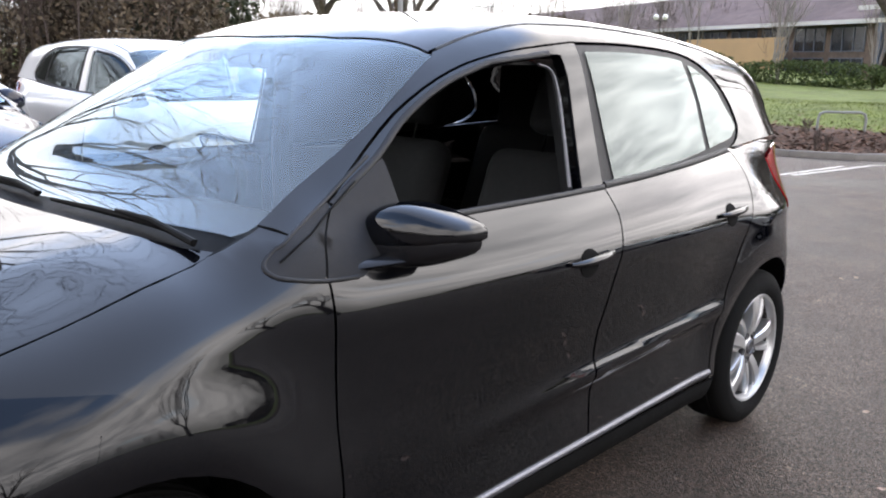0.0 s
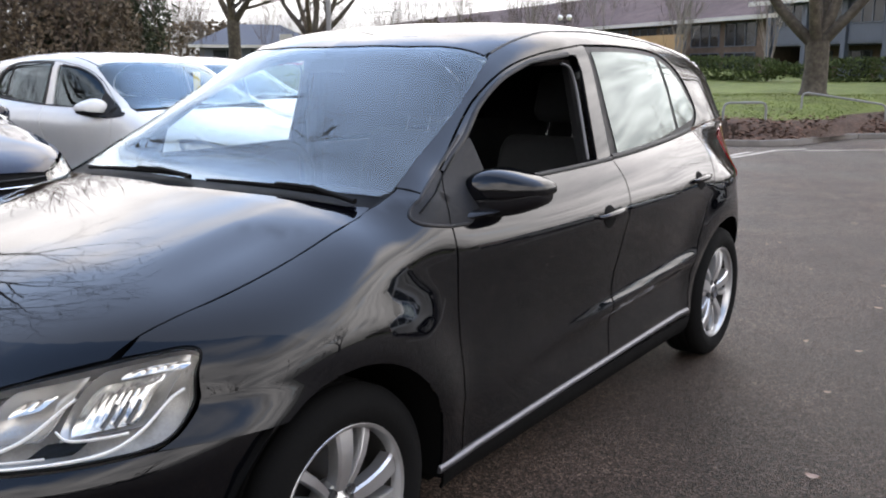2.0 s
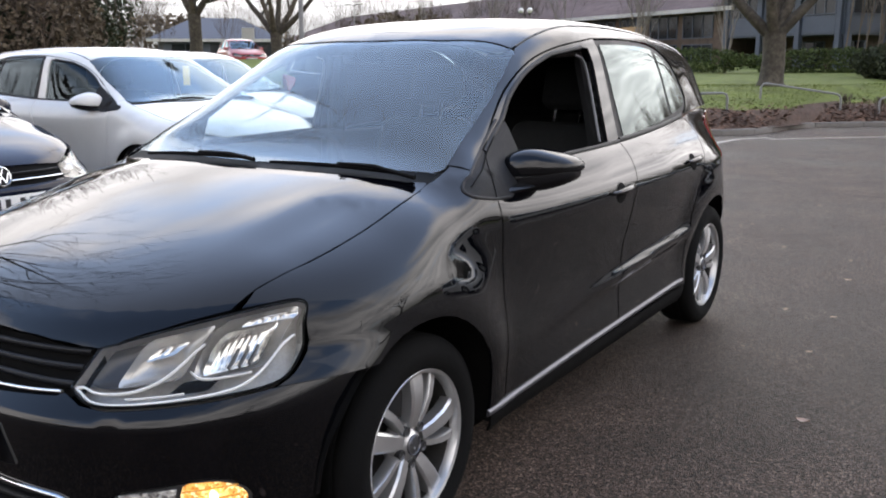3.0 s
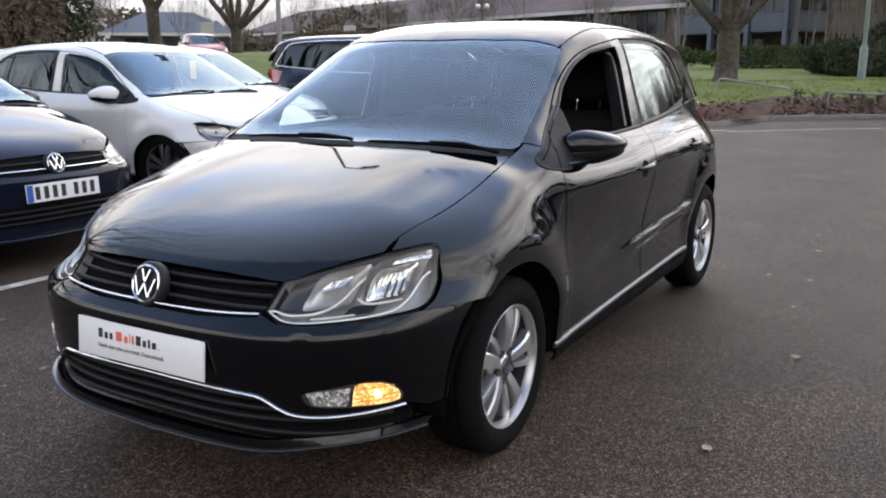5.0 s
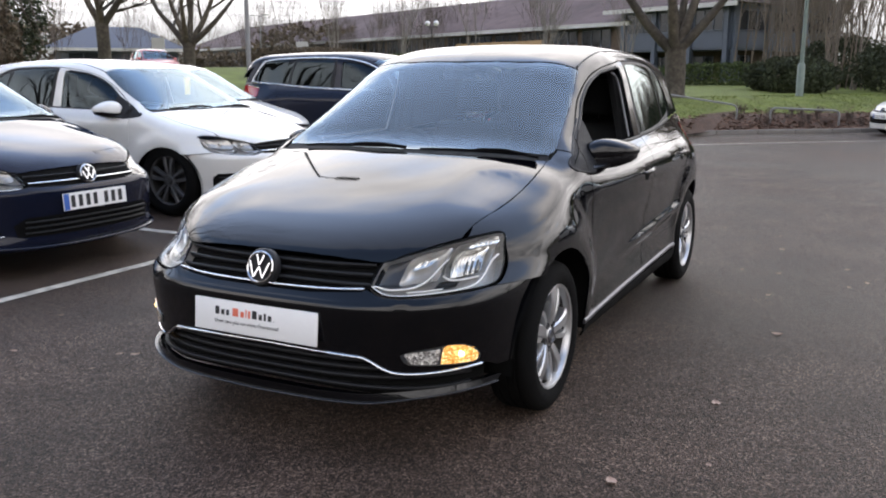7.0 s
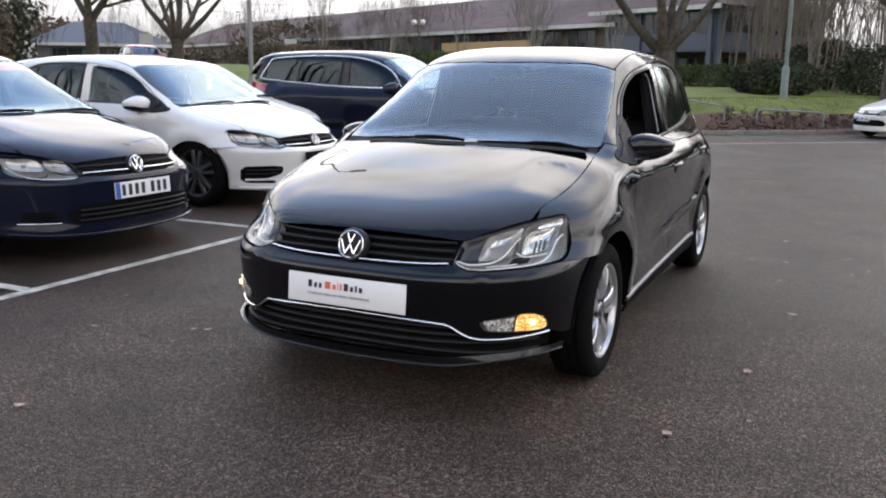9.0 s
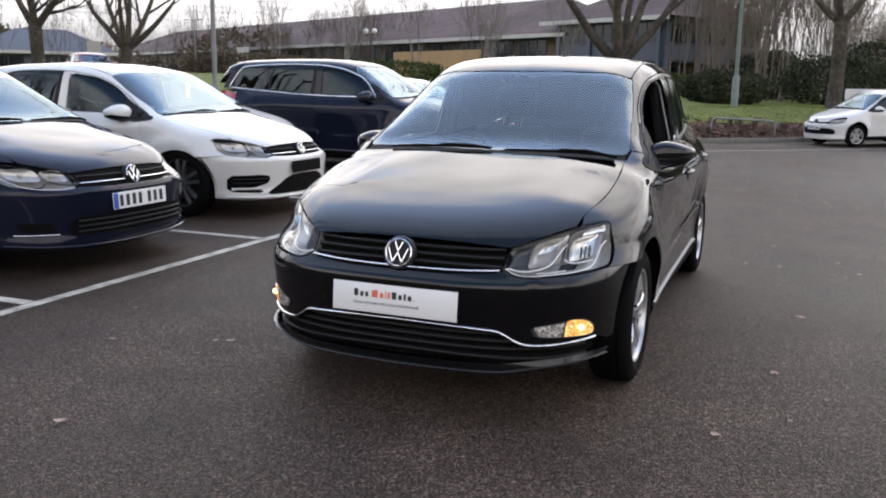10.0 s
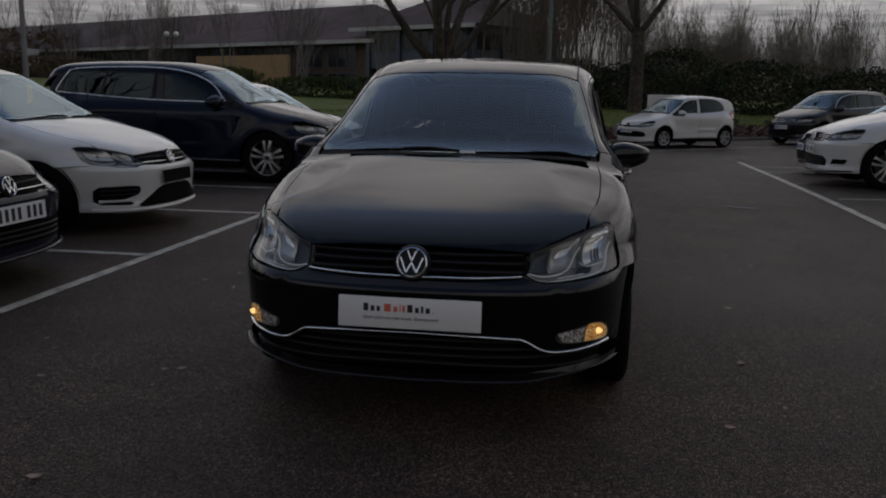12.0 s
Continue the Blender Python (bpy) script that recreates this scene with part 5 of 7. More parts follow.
def lamp_inside(c, lens, out, fl):
    """The inside of the main car's lamp: housing, two chambers, cut reflectors and bright light guides; places by u along it and v up it."""
    sg = -1 if fl else 1
    k = dict(flip=fl, centre=c.c)
    lo_a, hi_a = min(p[0] for p in out), max(p[0] for p in out)

    def span(a):
        zs = []
        for (a0, z0), (a1, z1) in zip(out, out[1:] + out[:1]):
            if min(a0, a1) <= a <= max(a0, a1) and abs(a1 - a0) > 1e-7:
                zs.append(z0 + (z1 - z0) * (a - a0) / (a1 - a0))
        return (min(zs), max(zs)) if zs else (.6, .7)

    def Q(u, v):
        a = lo_a + min(.985, max(.015, u)) * (hi_a - lo_a)
        z0, z1 = span(a)
        return (a, z0 + v * (z1 - z0))

    def sunk(u, v, d):
        a, z = Q(u, v)
        e = 1e-3
        p = c.front(a, z)
        nrm = (c.front(a + e, z) - c.front(a - e, z)).cross(c.front(a, z + e) - c.front(a, z - e)).normalized()
        if nrm.y > 0:
            nrm = -nrm
        p = p - nrm * d
        return Vector((sg * p.x, p.y, p.z))

    def patch(name, u0, u1, v0, v1, rim, deep, mat, parent, flutes=0, skew=.0, label=""):
        bm = bmesh.new()
        nu, nv = (flutes * 4 or 14), 8
        rows = []
        for i in range(nu + 1):
            row = []
            for j in range(nv + 1):
                p, q = i / nu, j / nv
                w = (1 - (2 * p - 1) ** 4) * (1 - (2 * q - 1) ** 4)
                f = .0022 * abs(math.sin(math.pi * flutes * p)) * w if flutes else 0
                pinch = .06 * (2 * q - 1) ** 6 * (1 - 2 * p)
                row.append(bm.verts.new(sunk(u0 + (u1 - u0) * p + pinch * (u1 - u0) + skew * (q - .5), v0 + (v1 - v0) * q, rim + deep * w - f)))
            rows.append(row)
        for a, b in zip(rows, rows[1:]):
            for j in range(nv):
                bm.faces.new((a[j], a[j + 1], b[j + 1], b[j]))
        return part(name, bm, mat, parent, label, split=60)

    skin("bezel", out, c.front, M_LAMPBASE, lens, step=.02, thick=-.050, lift=-.054, **k)
    patch("inner_box", .07, .24, .32, .93, .030, .012, M_LAMPDARK, lens, skew=.05)
    inner = patch("reflector", .22, .51, .30, .93, .018, .030, M_LAMPGREY, lens, skew=.07)
    # patches brighter or darker than the reflectors are set among them
    patch("bright_patch", .30, .43, .60, .76, .022, .004, M_BOWL, inner, 3, .05)
    outer = patch("reflector", .53, .90, .26, .95, .017, .034, M_LAMPGREY, lens, skew=.05)
    bowl = patch("bowl", .57, .83, .30, .76, .019, .024, M_BOWL, outer, 9, .05, "bright fluted bowl")
    patch("bright_patch", .67, .92, .79, .88, .016, .006, M_BOWL, outer, 6, .02)
    for j in range(3):
        u = .675 + .045 * j
        bm = bmesh.new()
        tube(bm, [sunk(u - .012, .32, .019), sunk(u + .006, .40, .021), sunk(u + .02, .49, .024)], [.0050, .0048, .004], 6)
        part("louvre", bm, M_LAMPDARK, bowl)
    patch("dark_patch", .45, .62, .13, .27, .020, .010, M_GAP, lens, skew=.05)
    for ln, w in ((((.005, .16), (.05, .08), (.13, .045), (.25, .045), (.45, .05), (.64, .06), (.74, .10), (.82, .22), (.89, .40), (.95, .53)), .0058),
                  (((.01, .24), (.10, .20), (.22, .20), (.31, .23), (.39, .32), (.46, .48), (.53, .66)), .0052),
                  (((.50, .36), (.545, .27), (.60, .235), (.70, .22), (.77, .22)), .0042), (((.26, .12), (.40, .115), (.50, .12)), .003)):
        path = [Q(u, v) for u, v, *_ in curve(*ln, n=4)]
        bead("light_guide", path, c.front, w, .005, M_GUIDE, lens, lift=-.014, **k)


def head_lamps(c, outline=LAMP, twin=True):
    """Clear lamps with a dark bezel, two bright bowls and bright lines."""
    if c.fine:
        out = c.A(*curve(*outline, outline[0], n=4)[:-1])
        for fl in (False, True):
            lens = skin("head_lamp", out, c.front, M_LENS, c.root, "clear head lamp with bright reflectors", step=.02, thick=.0, lift=-.001, flip=fl, centre=c.c)
            bead("lamp_gap", out + out[:1], c.front, .007, .002, M_GAP, lens, lift=-.005, flip=fl, centre=c.c)
            lamp_inside(c, lens, out, fl)
        return
    ring = curve(*outline, outline[0], n=4)[:-1]
    out = c.A(*ring)
    for fl in (False, True):
        sg = -1 if fl else 1
        k = dict(flip=fl, centre=c.c)
        lens = skin("head_lamp", out, c.front, M_LENS, c.root, "clear head lamp with bright reflectors", step=c.step, thick=.0, lift=-.001, **k)
        skin("bezel", out, c.front, M_LAMPBASE, lens, step=c.step, thick=.0, lift=-.062, **k)
        bead("lamp_gap", out + out[:1], c.front, .009, .002, M_GAP, lens, lift=-.006, **k)
        xs = [p[0] for p in outline]
        zs = [p[1] for p in outline]
        x0, x1, z0, z1 = min(xs), max(xs), min(zs), max(zs)
        P = lambda u, v: (x0 + u * (x1 - x0), z0 + v * (z1 - z0))
        # bowls
        for (u, v), (ru, rv), mat in (((.31, .50), (.17, .23), M_LAMPGREY), ((.70, .56), (.19, .25), M_LAMPGREY)):
            rows = []
            bm = bmesh.new()
            for i in range(6):
                t = i / 5
                ring = []
                for j in range(18):
                    a = 2 * math.pi * j / 18
                    e = 3.2
                    q = (abs(math.cos(a)) ** e + abs(math.sin(a)) ** e) ** (-1 / e)
                    x, z = P(u + ru * t * q * math.cos(a) + .12 * rv * math.sin(a) * t, v + rv * t * q * math.sin(a))
                    p = c.front(c.b.a_x(min(x, .72), z), z)
                    d = Vector((-.25, -1, 0)).normalized()
                    p = p - d * (.014 + .040 * (1 - t * t) * (1 if ru > .14 else .35) - (0 if ru > .14 else .004))
                    ring.append(bm.verts.new((sg * p.x, p.y, p.z)))
                rows.append(ring)
            for a, b in zip(rows, rows[1:]):
                for j in range(18):
                    bm.faces.new((a[j], a[(j + 1) % 18], b[(j + 1) % 18], b[j]))
            bowl = part("reflector", bm, mat, lens, split=60)
            if mat is M_LAMPGREY:
                bm = bmesh.new()
                q = P(u, v)
                p = c.front(c.b.a_x(*q), q[1]) + Vector((0, .035, 0))
                bmesh.ops.create_uvsphere(bm, u_segments=12, v_segments=8, radius=.017, matrix=Matrix.Translation((sg * p.x, p.y, p.z)))
                part("bulb", bm, M_LAMPGREY, bowl)
        if twin:
            lines = (((.01, .18), (.14, .05), (.30, .03), (.55, .07), (.78, .17), (.86, .30), (.94, .52), (.97, .70)), ((.01, .20), (.20, .19), (.34, .24), (.43, .38), (.50, .58)), ((.56, .34), (.62, .26), (.80, .24)))
        else:
            lines = (((.03, .10), (.4, .06), (.8, .15), (.95, .5)),)
        for ln in lines:
            path = c.A(*curve(*[P(*q) for q in ln], n=4))
            bead("light_line", path, c.front, .007, .004, M_CHROME, lens, lift=-.016, **k)
        for ln in (((.02, .26), (.20, .25), (.33, .30), (.42, .44)), ((.52, .30), (.62, .19), (.80, .18)), ((.03, .45), (.05, .60), (.14, .70))):
            path = c.A(*curve(*[P(*q) for q in ln], n=4))
            bead("dark_line", path, c.front, .013, .004, M_LAMPDARK, lens, lift=-.024, **k)


def slats(c, name, rows, mat, lift, w, h, parent):
    for row in rows:
        c.bead(name, c.A(*row), c.front, w, h, mat, parent, lift=lift)


def face_hatch(c):
    """The face of the main car: bumper, two grilles, lamps, chrome lines, fog lamps and splitter."""
    A, b = c.A, c.b
    top = [(0, .572), (.2, .572), (.385, .583), (.40, .590), (.45, .572), (.51, .566), (.62, .571), (.69, .576), (.735, .582)]
    gap = [(b.a_y(-1.50, .578), .578), (b.a_y(-1.428, .570), .570)]
    arch = [(b.a_y(-1.505, .505), .505), (b.a_y(-1.55, .43), .43), (b.a_y(-1.572, .36), .36), (b.a_y(-1.578, .30), .30)]
    low = [(.745, .30), (.728, .318)] + [(x, z + .004) for x, z in CHROME_LINE[::-1]]
    c.skin("front_bumper", both_ways(A(*top) + gap + arch + A(*low)), c.front, thick=.02)
    # upper grille
    g = [(0, .690), (.2, .688), (.41, .668), (.43, .65), (.42, .60), (.39, .590), (.2, .578), (0, .578)]
    gr = c.skin("upper_grille", both_ways(A(*g)), c.front, M_GAP, lift=-.035, thick=.0)[0]
    for z in (.612, .640, .667):
        path = A(*[(-.40 + .8 * i / 20, z - .012 * abs(-.40 + .8 * i / 20) ** 1.5) for i in range(21)])
        c.bead("grille_bar", path, c.front, .014, .016, M_PLASTIC, gr, lift=-.022)
    c.bead("chrome_bar", A(*[(-.395 + .79 * i / 24, .583 + .02 * (abs(-.395 + .79 * i / 24) / .4) ** 3 * .4) for i in range(25)]), c.front, .009, .008, M_CHROME, gr, "bright chrome bar")
    # lower grille
    g = [(x, z) for x, z in CHROME_LINE] + [(.74, .30), (.735, .264), (.6, .250), (.4, .238), (0, .234)]
    lg = c.skin("lower_grille", both_ways(A(*g)), c.front, M_GAP, lift=-.045, thick=.0)[0]
    for z in (.262, .292, .322, .350):
        w = .70 if z < .31 else (.46 if z < .34 else .41)
        c.bead("grille_bar", A(*[(-w + 2 * w * i / 30, z) for i in range(31)]), c.front, .015, .014, M_PLASTIC, lg, lift=-.03)
    for fl in (1, -1):
        path = A(*curve(*[(fl * x, z) for x, z in CHROME_LINE], n=4))
        c.bead("chrome_line", path, c.front, .010, .008, M_CHROME, lg, "bright chrome line")
    # splitter
    sp = [(0, .238), (.4, .242), (.56, .256), (.742, .266), (.748, .262), (.742, .245), (.56, .232), (.40, .214), (.2, .208), (0, .206)]
    c.skin("front_splitter", both_ways(A(*sp)), c.front, c.paint, lift=.006, thick=.03)
    c.bead("splitter_lip", A(*[(u, Spl((0, .206), (.39, .214), (.42, .216), (.56, .231), (.742, .244))(abs(u))) for u in [-.742 + 1.484 * i / 60 for i in range(61)]]), c.front, .006, .008, M_LIP, lift=.009)
    # fog lamps with a lit amber end
    for fl in (False, True):
        sg = -1 if fl else 1
        k = dict(flip=fl, centre=c.c)
        fo = A(*curve((.518, .378), (.530, .352), (.56, .342), (.63, .337), (.695, .334), (.713, .346), (.710, .374), (.690, .400), (.66, .408), (.60, .399), (.54, .388), (.518, .378), n=3)[:-1])
        f = skin("fog_lamp", fo, c.front, M_LENS, c.root, "fog lamp with lit amber end", step=.02, thick=.006, lift=.006, **k)
        skin("bezel", fo, c.front, M_LAMPDARK, f, step=.02, thick=.0, lift=.002, **k)
        am = A(*curve((.625, .342), (.66, .339), (.697, .338), (.709, .348), (.706, .373), (.687, .397), (.66, .404), (.635, .399), (.625, .342), n=3)[:-1])
        amb = skin("amber_lamp", am, c.front, M_AMBER, f, "amber lamp, lit", step=.02, thick=.002, lift=.0035, **k)
        bm = bmesh.new()
        p = c.front(c.b.a_x(.672, .372), .372)
        bmesh.ops.create_uvsphere(bm, u_segments=12, v_segments=8, radius=.012, matrix=Matrix.Translation((sg * (p.x + .003), p.y - .004, p.z)) @ Matrix.Diagonal((1.5, .5, 1, 1)))
        part("bulb", bm, M_BULB, amb)
        for z in (.352, .364, .388):
            bead("lens_rib", A(*[(.632 + .07 * q / 5, z) for q in range(6)]), c.front, .003, .002, M_AMBERLENS, amb, lift=.005, **k)
        wh = A((.530, .384), (.541, .350), (.58, .345), (.617, .343), (.626, .396), (.60, .393), (.56, .389))
        skin("clear_lamp", wh, c.front, M_FACET, f, "clear faceted lamp", step=.02, thick=.002, lift=.0045, **k)
    head_lamps(c)
    badge(c.root, (0, -1.980, .632), .057, -17)
    return c


def lettering(text, size, at, turn, mat, parent, name, spacing=1.0):
    """Flat letters in the built-in font, as a mesh; at is the left end of their base line."""
    cu = bpy.data.curves.new(name, "FONT")
    cu.body, cu.size, cu.extrude, cu.space_character = text, size, .0004, spacing
    ob = new(name, cu)
    dg = bpy.context.evaluated_depsgraph_get()
    me = bpy.data.meshes.new_from_object(ob.evaluated_get(dg))
    bpy.data.objects.remove(ob)
    me.materials.append(mat)
    ob = new(name, me)
    ob.matrix_basis = Matrix.Translation(at) @ turn
    ob.parent = parent
    return ob


def show_plate(c):
    """The white card in the plate holder: plain bars for the maker's words, and the line below them."""
    bm = bmesh.new()
    m = Matrix.Translation((0, -2.034, .456)) @ Matrix.Rotation(radians(-5), 4, "X")
    box(bm, (-.262, -.004, -.057), (.262, .004, .057), .003, 2, m)
    holder = part("show_plate", bm, M_CARD, c.root, "white show plate with dark and orange print")
    bm = bmesh.new()
    box(bm, (-.18, .002, -.05), (.18, .03, .05), .004, 1, m)
    part("plate_mount", bm, M_PLASTIC, holder)
    x = -.170
    for wide, tall, mat in ((.022, .030, M_INK), (.017, .021, M_INK), (.015, .021, M_INK), (0, 0, None), (.031, .030, M_REDINK), (.018, .021, M_REDINK), (.005, .031, M_REDINK), (.011, .027, M_REDINK),
                            (.024, .030, M_INK), (.017, .021, M_INK), (.011, .027, M_INK), (.019, .021, M_INK), (.005, .005, M_INK)):
        if mat:
            bm = bmesh.new()
            box(bm, (x + wide * .1, -.0052, .004), (x + wide * .9, -.0042, .002 + tall), .0, 1, m)
            part("word_bar", bm, mat, holder)
        x += wide + (.0052 if mat else .006)
    lettering("Used cars you can trust. Guaranteed.", .0185, m @ Vector((-.170, -.0050, -.024)), Matrix.Rotation(radians(85), 4, "X"), M_INK, holder, "print_line", 1.0)
    return holder


def face_plain(c, kind):
    """The face of the other cars: bumper, grille, lamps, badge and lower intakes; kind: hatch, sport, suv or city."""
    A, b = c.A, c.b
    lamp = {"hatch": ((.40, .590), (.50, .572), (.62, .578), (.715, .600), (.728, .65), (.725, .715), (.69, .735), (.58, .705), (.47, .672), (.42, .662)),
            "sport": ((.40, .592), (.50, .574), (.62, .580), (.715, .604), (.732, .66), (.735, .728), (.70, .742), (.58, .712), (.47, .678), (.42, .664)),
            "suv": ((.40, .605), (.50, .592), (.62, .600), (.715, .622), (.735, .66), (.735, .705), (.70, .715), (.58, .694), (.47, .672), (.42, .662)),
            "city": ((.42, .58), (.52, .56), (.64, .575), (.71, .60), (.725, .66), (.715, .72), (.66, .725), (.56, .700), (.47, .668), (.44, .655))}[kind]
    top = [(0, .572), (.2, .572), (.385, .580)] + [(x, z - .006) for x, z in lamp[:4]]
    gap = [(b.a_y(-1.50, .578), .578), (b.a_y(-1.428, .570), .570)]
    arch = [(b.a_y(-1.505, .505), .505), (b.a_y(-1.55, .43), .43), (b.a_y(-1.572, .36), .36), (b.a_y(-1.578, .30), .30), (b.a_y(-1.575, .20), .20)]
    c.skin("front_bumper", both_ways(A(*top) + gap + arch + A((.6, .185), (.3, .178), (0, .176))), c.front, thick=.02)
    g = [(0, .690), (.2, .688), (.42, .668), (.41, .592), (.2, .578), (0, .578)] if kind != "city" else [(0, .690), (.2, .688), (.45, .664), (.44, .63), (.2, .62), (0, .62)]
    gr = c.skin("upper_grille", both_ways(A(*g)), c.front, M_GAP if kind != "city" else c.paint, lift=-.012, thick=.0)[0]
    if kind != "city":
        for z in ((.605, .645) if kind != "suv" else (.60, .625, .65, .675)):
            c.bead("grille_bar", A(*[(-.40 + .8 * i / 16, z) for i in range(17)]), c.front, .012, .01, M_CHROME if kind == "suv" or z < .61 else M_PLASTIC, gr, lift=-.006)
    head_lamps(c, lamp, kind == "sport")
    badge(c.root, (0, -1.978 * c.s[1], .632 * c.s[2]), .062 if kind != "city" else .05, -17)
    # lower intakes
    if kind == "sport":
        for fl in (1, -1):
            o = [(.50, .335), (.475, .372), (.49, .408), (.56, .418), (.72, .414), (.738, .38), (.733, .29), (.71, .258), (.56, .250), (.53, .262), (.60, .300)]
            i = c.skin("side_intake", A(*[(fl * x, z) for x, z in o]), c.front, M_GAP, lift=.003, thick=.0)[0]
            for z, x0, mat in ((.290, .545, c.paint), (.345, .52, M_PLASTIC), (.380, .50, M_PLASTIC)):
                c.bead("intake_fin", A(*[(fl * (x0 + (.715 - x0) * k / 8), z) for k in range(9)]), c.front, .020 if mat is c.paint else .010, .012, mat, i, lift=.004)
        c.skin("lower_grille", both_ways(A((0, .40), (.20, .395), (.29, .37), (.50, .245), (.47, .228), (0, .218))), c.front, M_GAP, lift=.003, thick=.0)
        c.bead("front_splitter", A(*[(-.74 + 1.48 * k / 30, .192 + .03 * abs(-.74 + 1.48 * k / 30)) for k in range(31)]), c.front, .03, .014, c.paint, lift=.006)
    elif kind == "city":
        c.skin("lower_grille", both_ways(A((0, .47), (.5, .465), (.62, .44), (.66, .36), (.60, .31), (0, .30))), c.front, M_GAP, lift=.003, thick=.0)
        c.bead("bumper_frame", A(*curve((-.60, .455), (-.665, .40), (-.62, .305), (-.3, .29), (.3, .29), (.62, .305), (.665, .40), (.60, .455), n=4)), c.front, .018, .01, c.paint, lift=.006)
    else:
        c.skin("lower_grille", both_ways(A((0, .40), (.45, .395), (.52, .35), (.50, .27), (0, .262))), c.front, M_GAP, lift=.003, thick=.0)
        for z in (.295, .33, .365):
            c.bead("grille_bar", A(*[(-.46 + .92 * i / 16, z) for i in range(17)]), c.front, .012, .01, M_PLASTIC, lift=.004)
        for fl in (1, -1):
            f = c.skin("fog_lamp", A(*[(fl * x, z) for x, z in ((.57, .30), (.70, .305), (.72, .365), (.60, .365))]), c.front, M_GAP, lift=.003, thick=.0)[0]
            c.bead("chrome_line", A(*[(fl * (.56 + .16 * k / 6), .288) for k in range(7)]), c.front, .008, .006, M_CHROME, f, lift=.004)
        c.bead("splitter_lip", A(*[(-.745 + 1.49 * i / 30, .19 + .03 * (abs(-.745 + 1.49 * i / 30) / .745) ** 2.0) for i in range(31)]), c.front, .022, .012, M_PLASTIC if kind == "suv" else c.paint, lift=.006)
    return c


# ---- the cars that stand here ----
class Wagon(Body):
    """A longer cabin with a square tail."""
    top = Spl(*zip(Body.top.x[:-7], Body.top.y[:-7]), (.4, 1.452), (.8, 1.452), (1.2, 1.442), (1.5, 1.425), (1.68, 1.38), (1.78, 1.28), (1.92, 1.0))
    rear = Spl((.2, 1.88), (.3, 1.93), (.5, 1.95), (.7, 1.945), (.9, 1.935), (1.0, 1.92), (1.2, 1.87), (1.35, 1.82), (1.46, 1.76))


c = Car("hatchback_car", pose(0, 0, 0), M_PAINT, fine=True)
c.shell().inside().wipers().trims()
face_hatch(c)
show_plate(c)
tagged(c.root, "glossy black five-door hatchback with its front window open", "car")


def other(name, m, paint, s, kind, label, r, rim, style="five", body=None, plate_bars=True, wheel=-1):
    o = Car(name, m, paint, s, False, r, rim, style, body, M_GLASS, M_DARKGLASS, bright=body is not None)
    o.shell().inside(wheel).wipers().trims()
    face_plain(o, kind)
    y = -2.03 * s[1] - .010
    if plate_bars:
        plate(o.root, (0, y, .47 * s[2]), Matrix.Rotation(radians(-3), 4, "X"))
    tagged(o.root, label, "car", "parked cars")
    return o


G = (1.06, 1.065, 1.0)
navy = other("hatchback_car", pose(-4.99, -.212, 0, 0, 0, 90), M_NAVY, G, "hatch", "dark navy hatchback parked nose out in a marked bay", .325, M_ALLOY)
navy.skin("sun_strip", both_ways([(0, -.52), (.3, -.50), (.54, -.44), (.54, -.34), (.3, -.40), (0, -.42)]), navy.topf, M_REDINK, "red strip across the top of the windscreen", lift=-.005, thick=.0)
white = other("hatchback_car", pose(-5.265, 2.45, 0, 0, 0, 90), M_WHITE, G, "sport", "white hatchback with large dark intakes parked in a bay", .33, M_ALLOYDARK, plate_bars=False)
other("hatchback_car", pose(-6.75, 4.5, 0, 0, 0, 90), M_WHITE, G, "hatch", "white hatchback parked deep in its bay", .315, M_ALLOY)
other("suv_car", pose(-5.065, 7.15, fall(0, 7.15), 0, 0, 90), M_NAVY, (1.09, 1.13, 1.14), "suv", "dark navy estate car with chrome window line", .355, M_ALLOY, body=Wagon())
other("hatchback_car", pose(-5.25, 9.55, fall(0, 9.5), 0, 0, 90), M_SILVER, G, "hatch", "silver hatchback parked beyond the dark estate car", .315, M_ALLOY)
other("hatchback_car", pose(-10.9, 1.9, 0, 0, 0, 90), M_WHITE, G, "hatch", "white hatchback parked behind the first row of bays", .315, M_ALLOY)
other("city_car", pose(3.35, 21.55, fall(0, 21.5), 0, 0, -54.6), M_WHITE, (.975, .93, 1.03), "city", "small white city car parked beside the kerb", .285, M_ALLOY)
other("suv_car", pose(6.35, 9.15, fall(0, 9), 0, 0, -90), M_WHITE, (1.08, 1.12, 1.16), "suv", "white off-road estate car parked nose out", .355, M_ALLOY, body=Wagon())
other("hatchback_car", pose(6.7, 11.75, fall(0, 11.7), 0, 0, -90), M_DARKCAR, (1.06, 1.06, 1.03), "hatch", "dark grey hatchback parked nose out", .315, M_ALLOY)
other("mpv_car", pose(8.6, 25.2, -.2, 0, 0, -54.6), M_DARKCAR, (1.06, 1.10, 1.2), "suv", "dark people carrier parked beside the kerb", .32, M_ALLOY, body=Wagon())

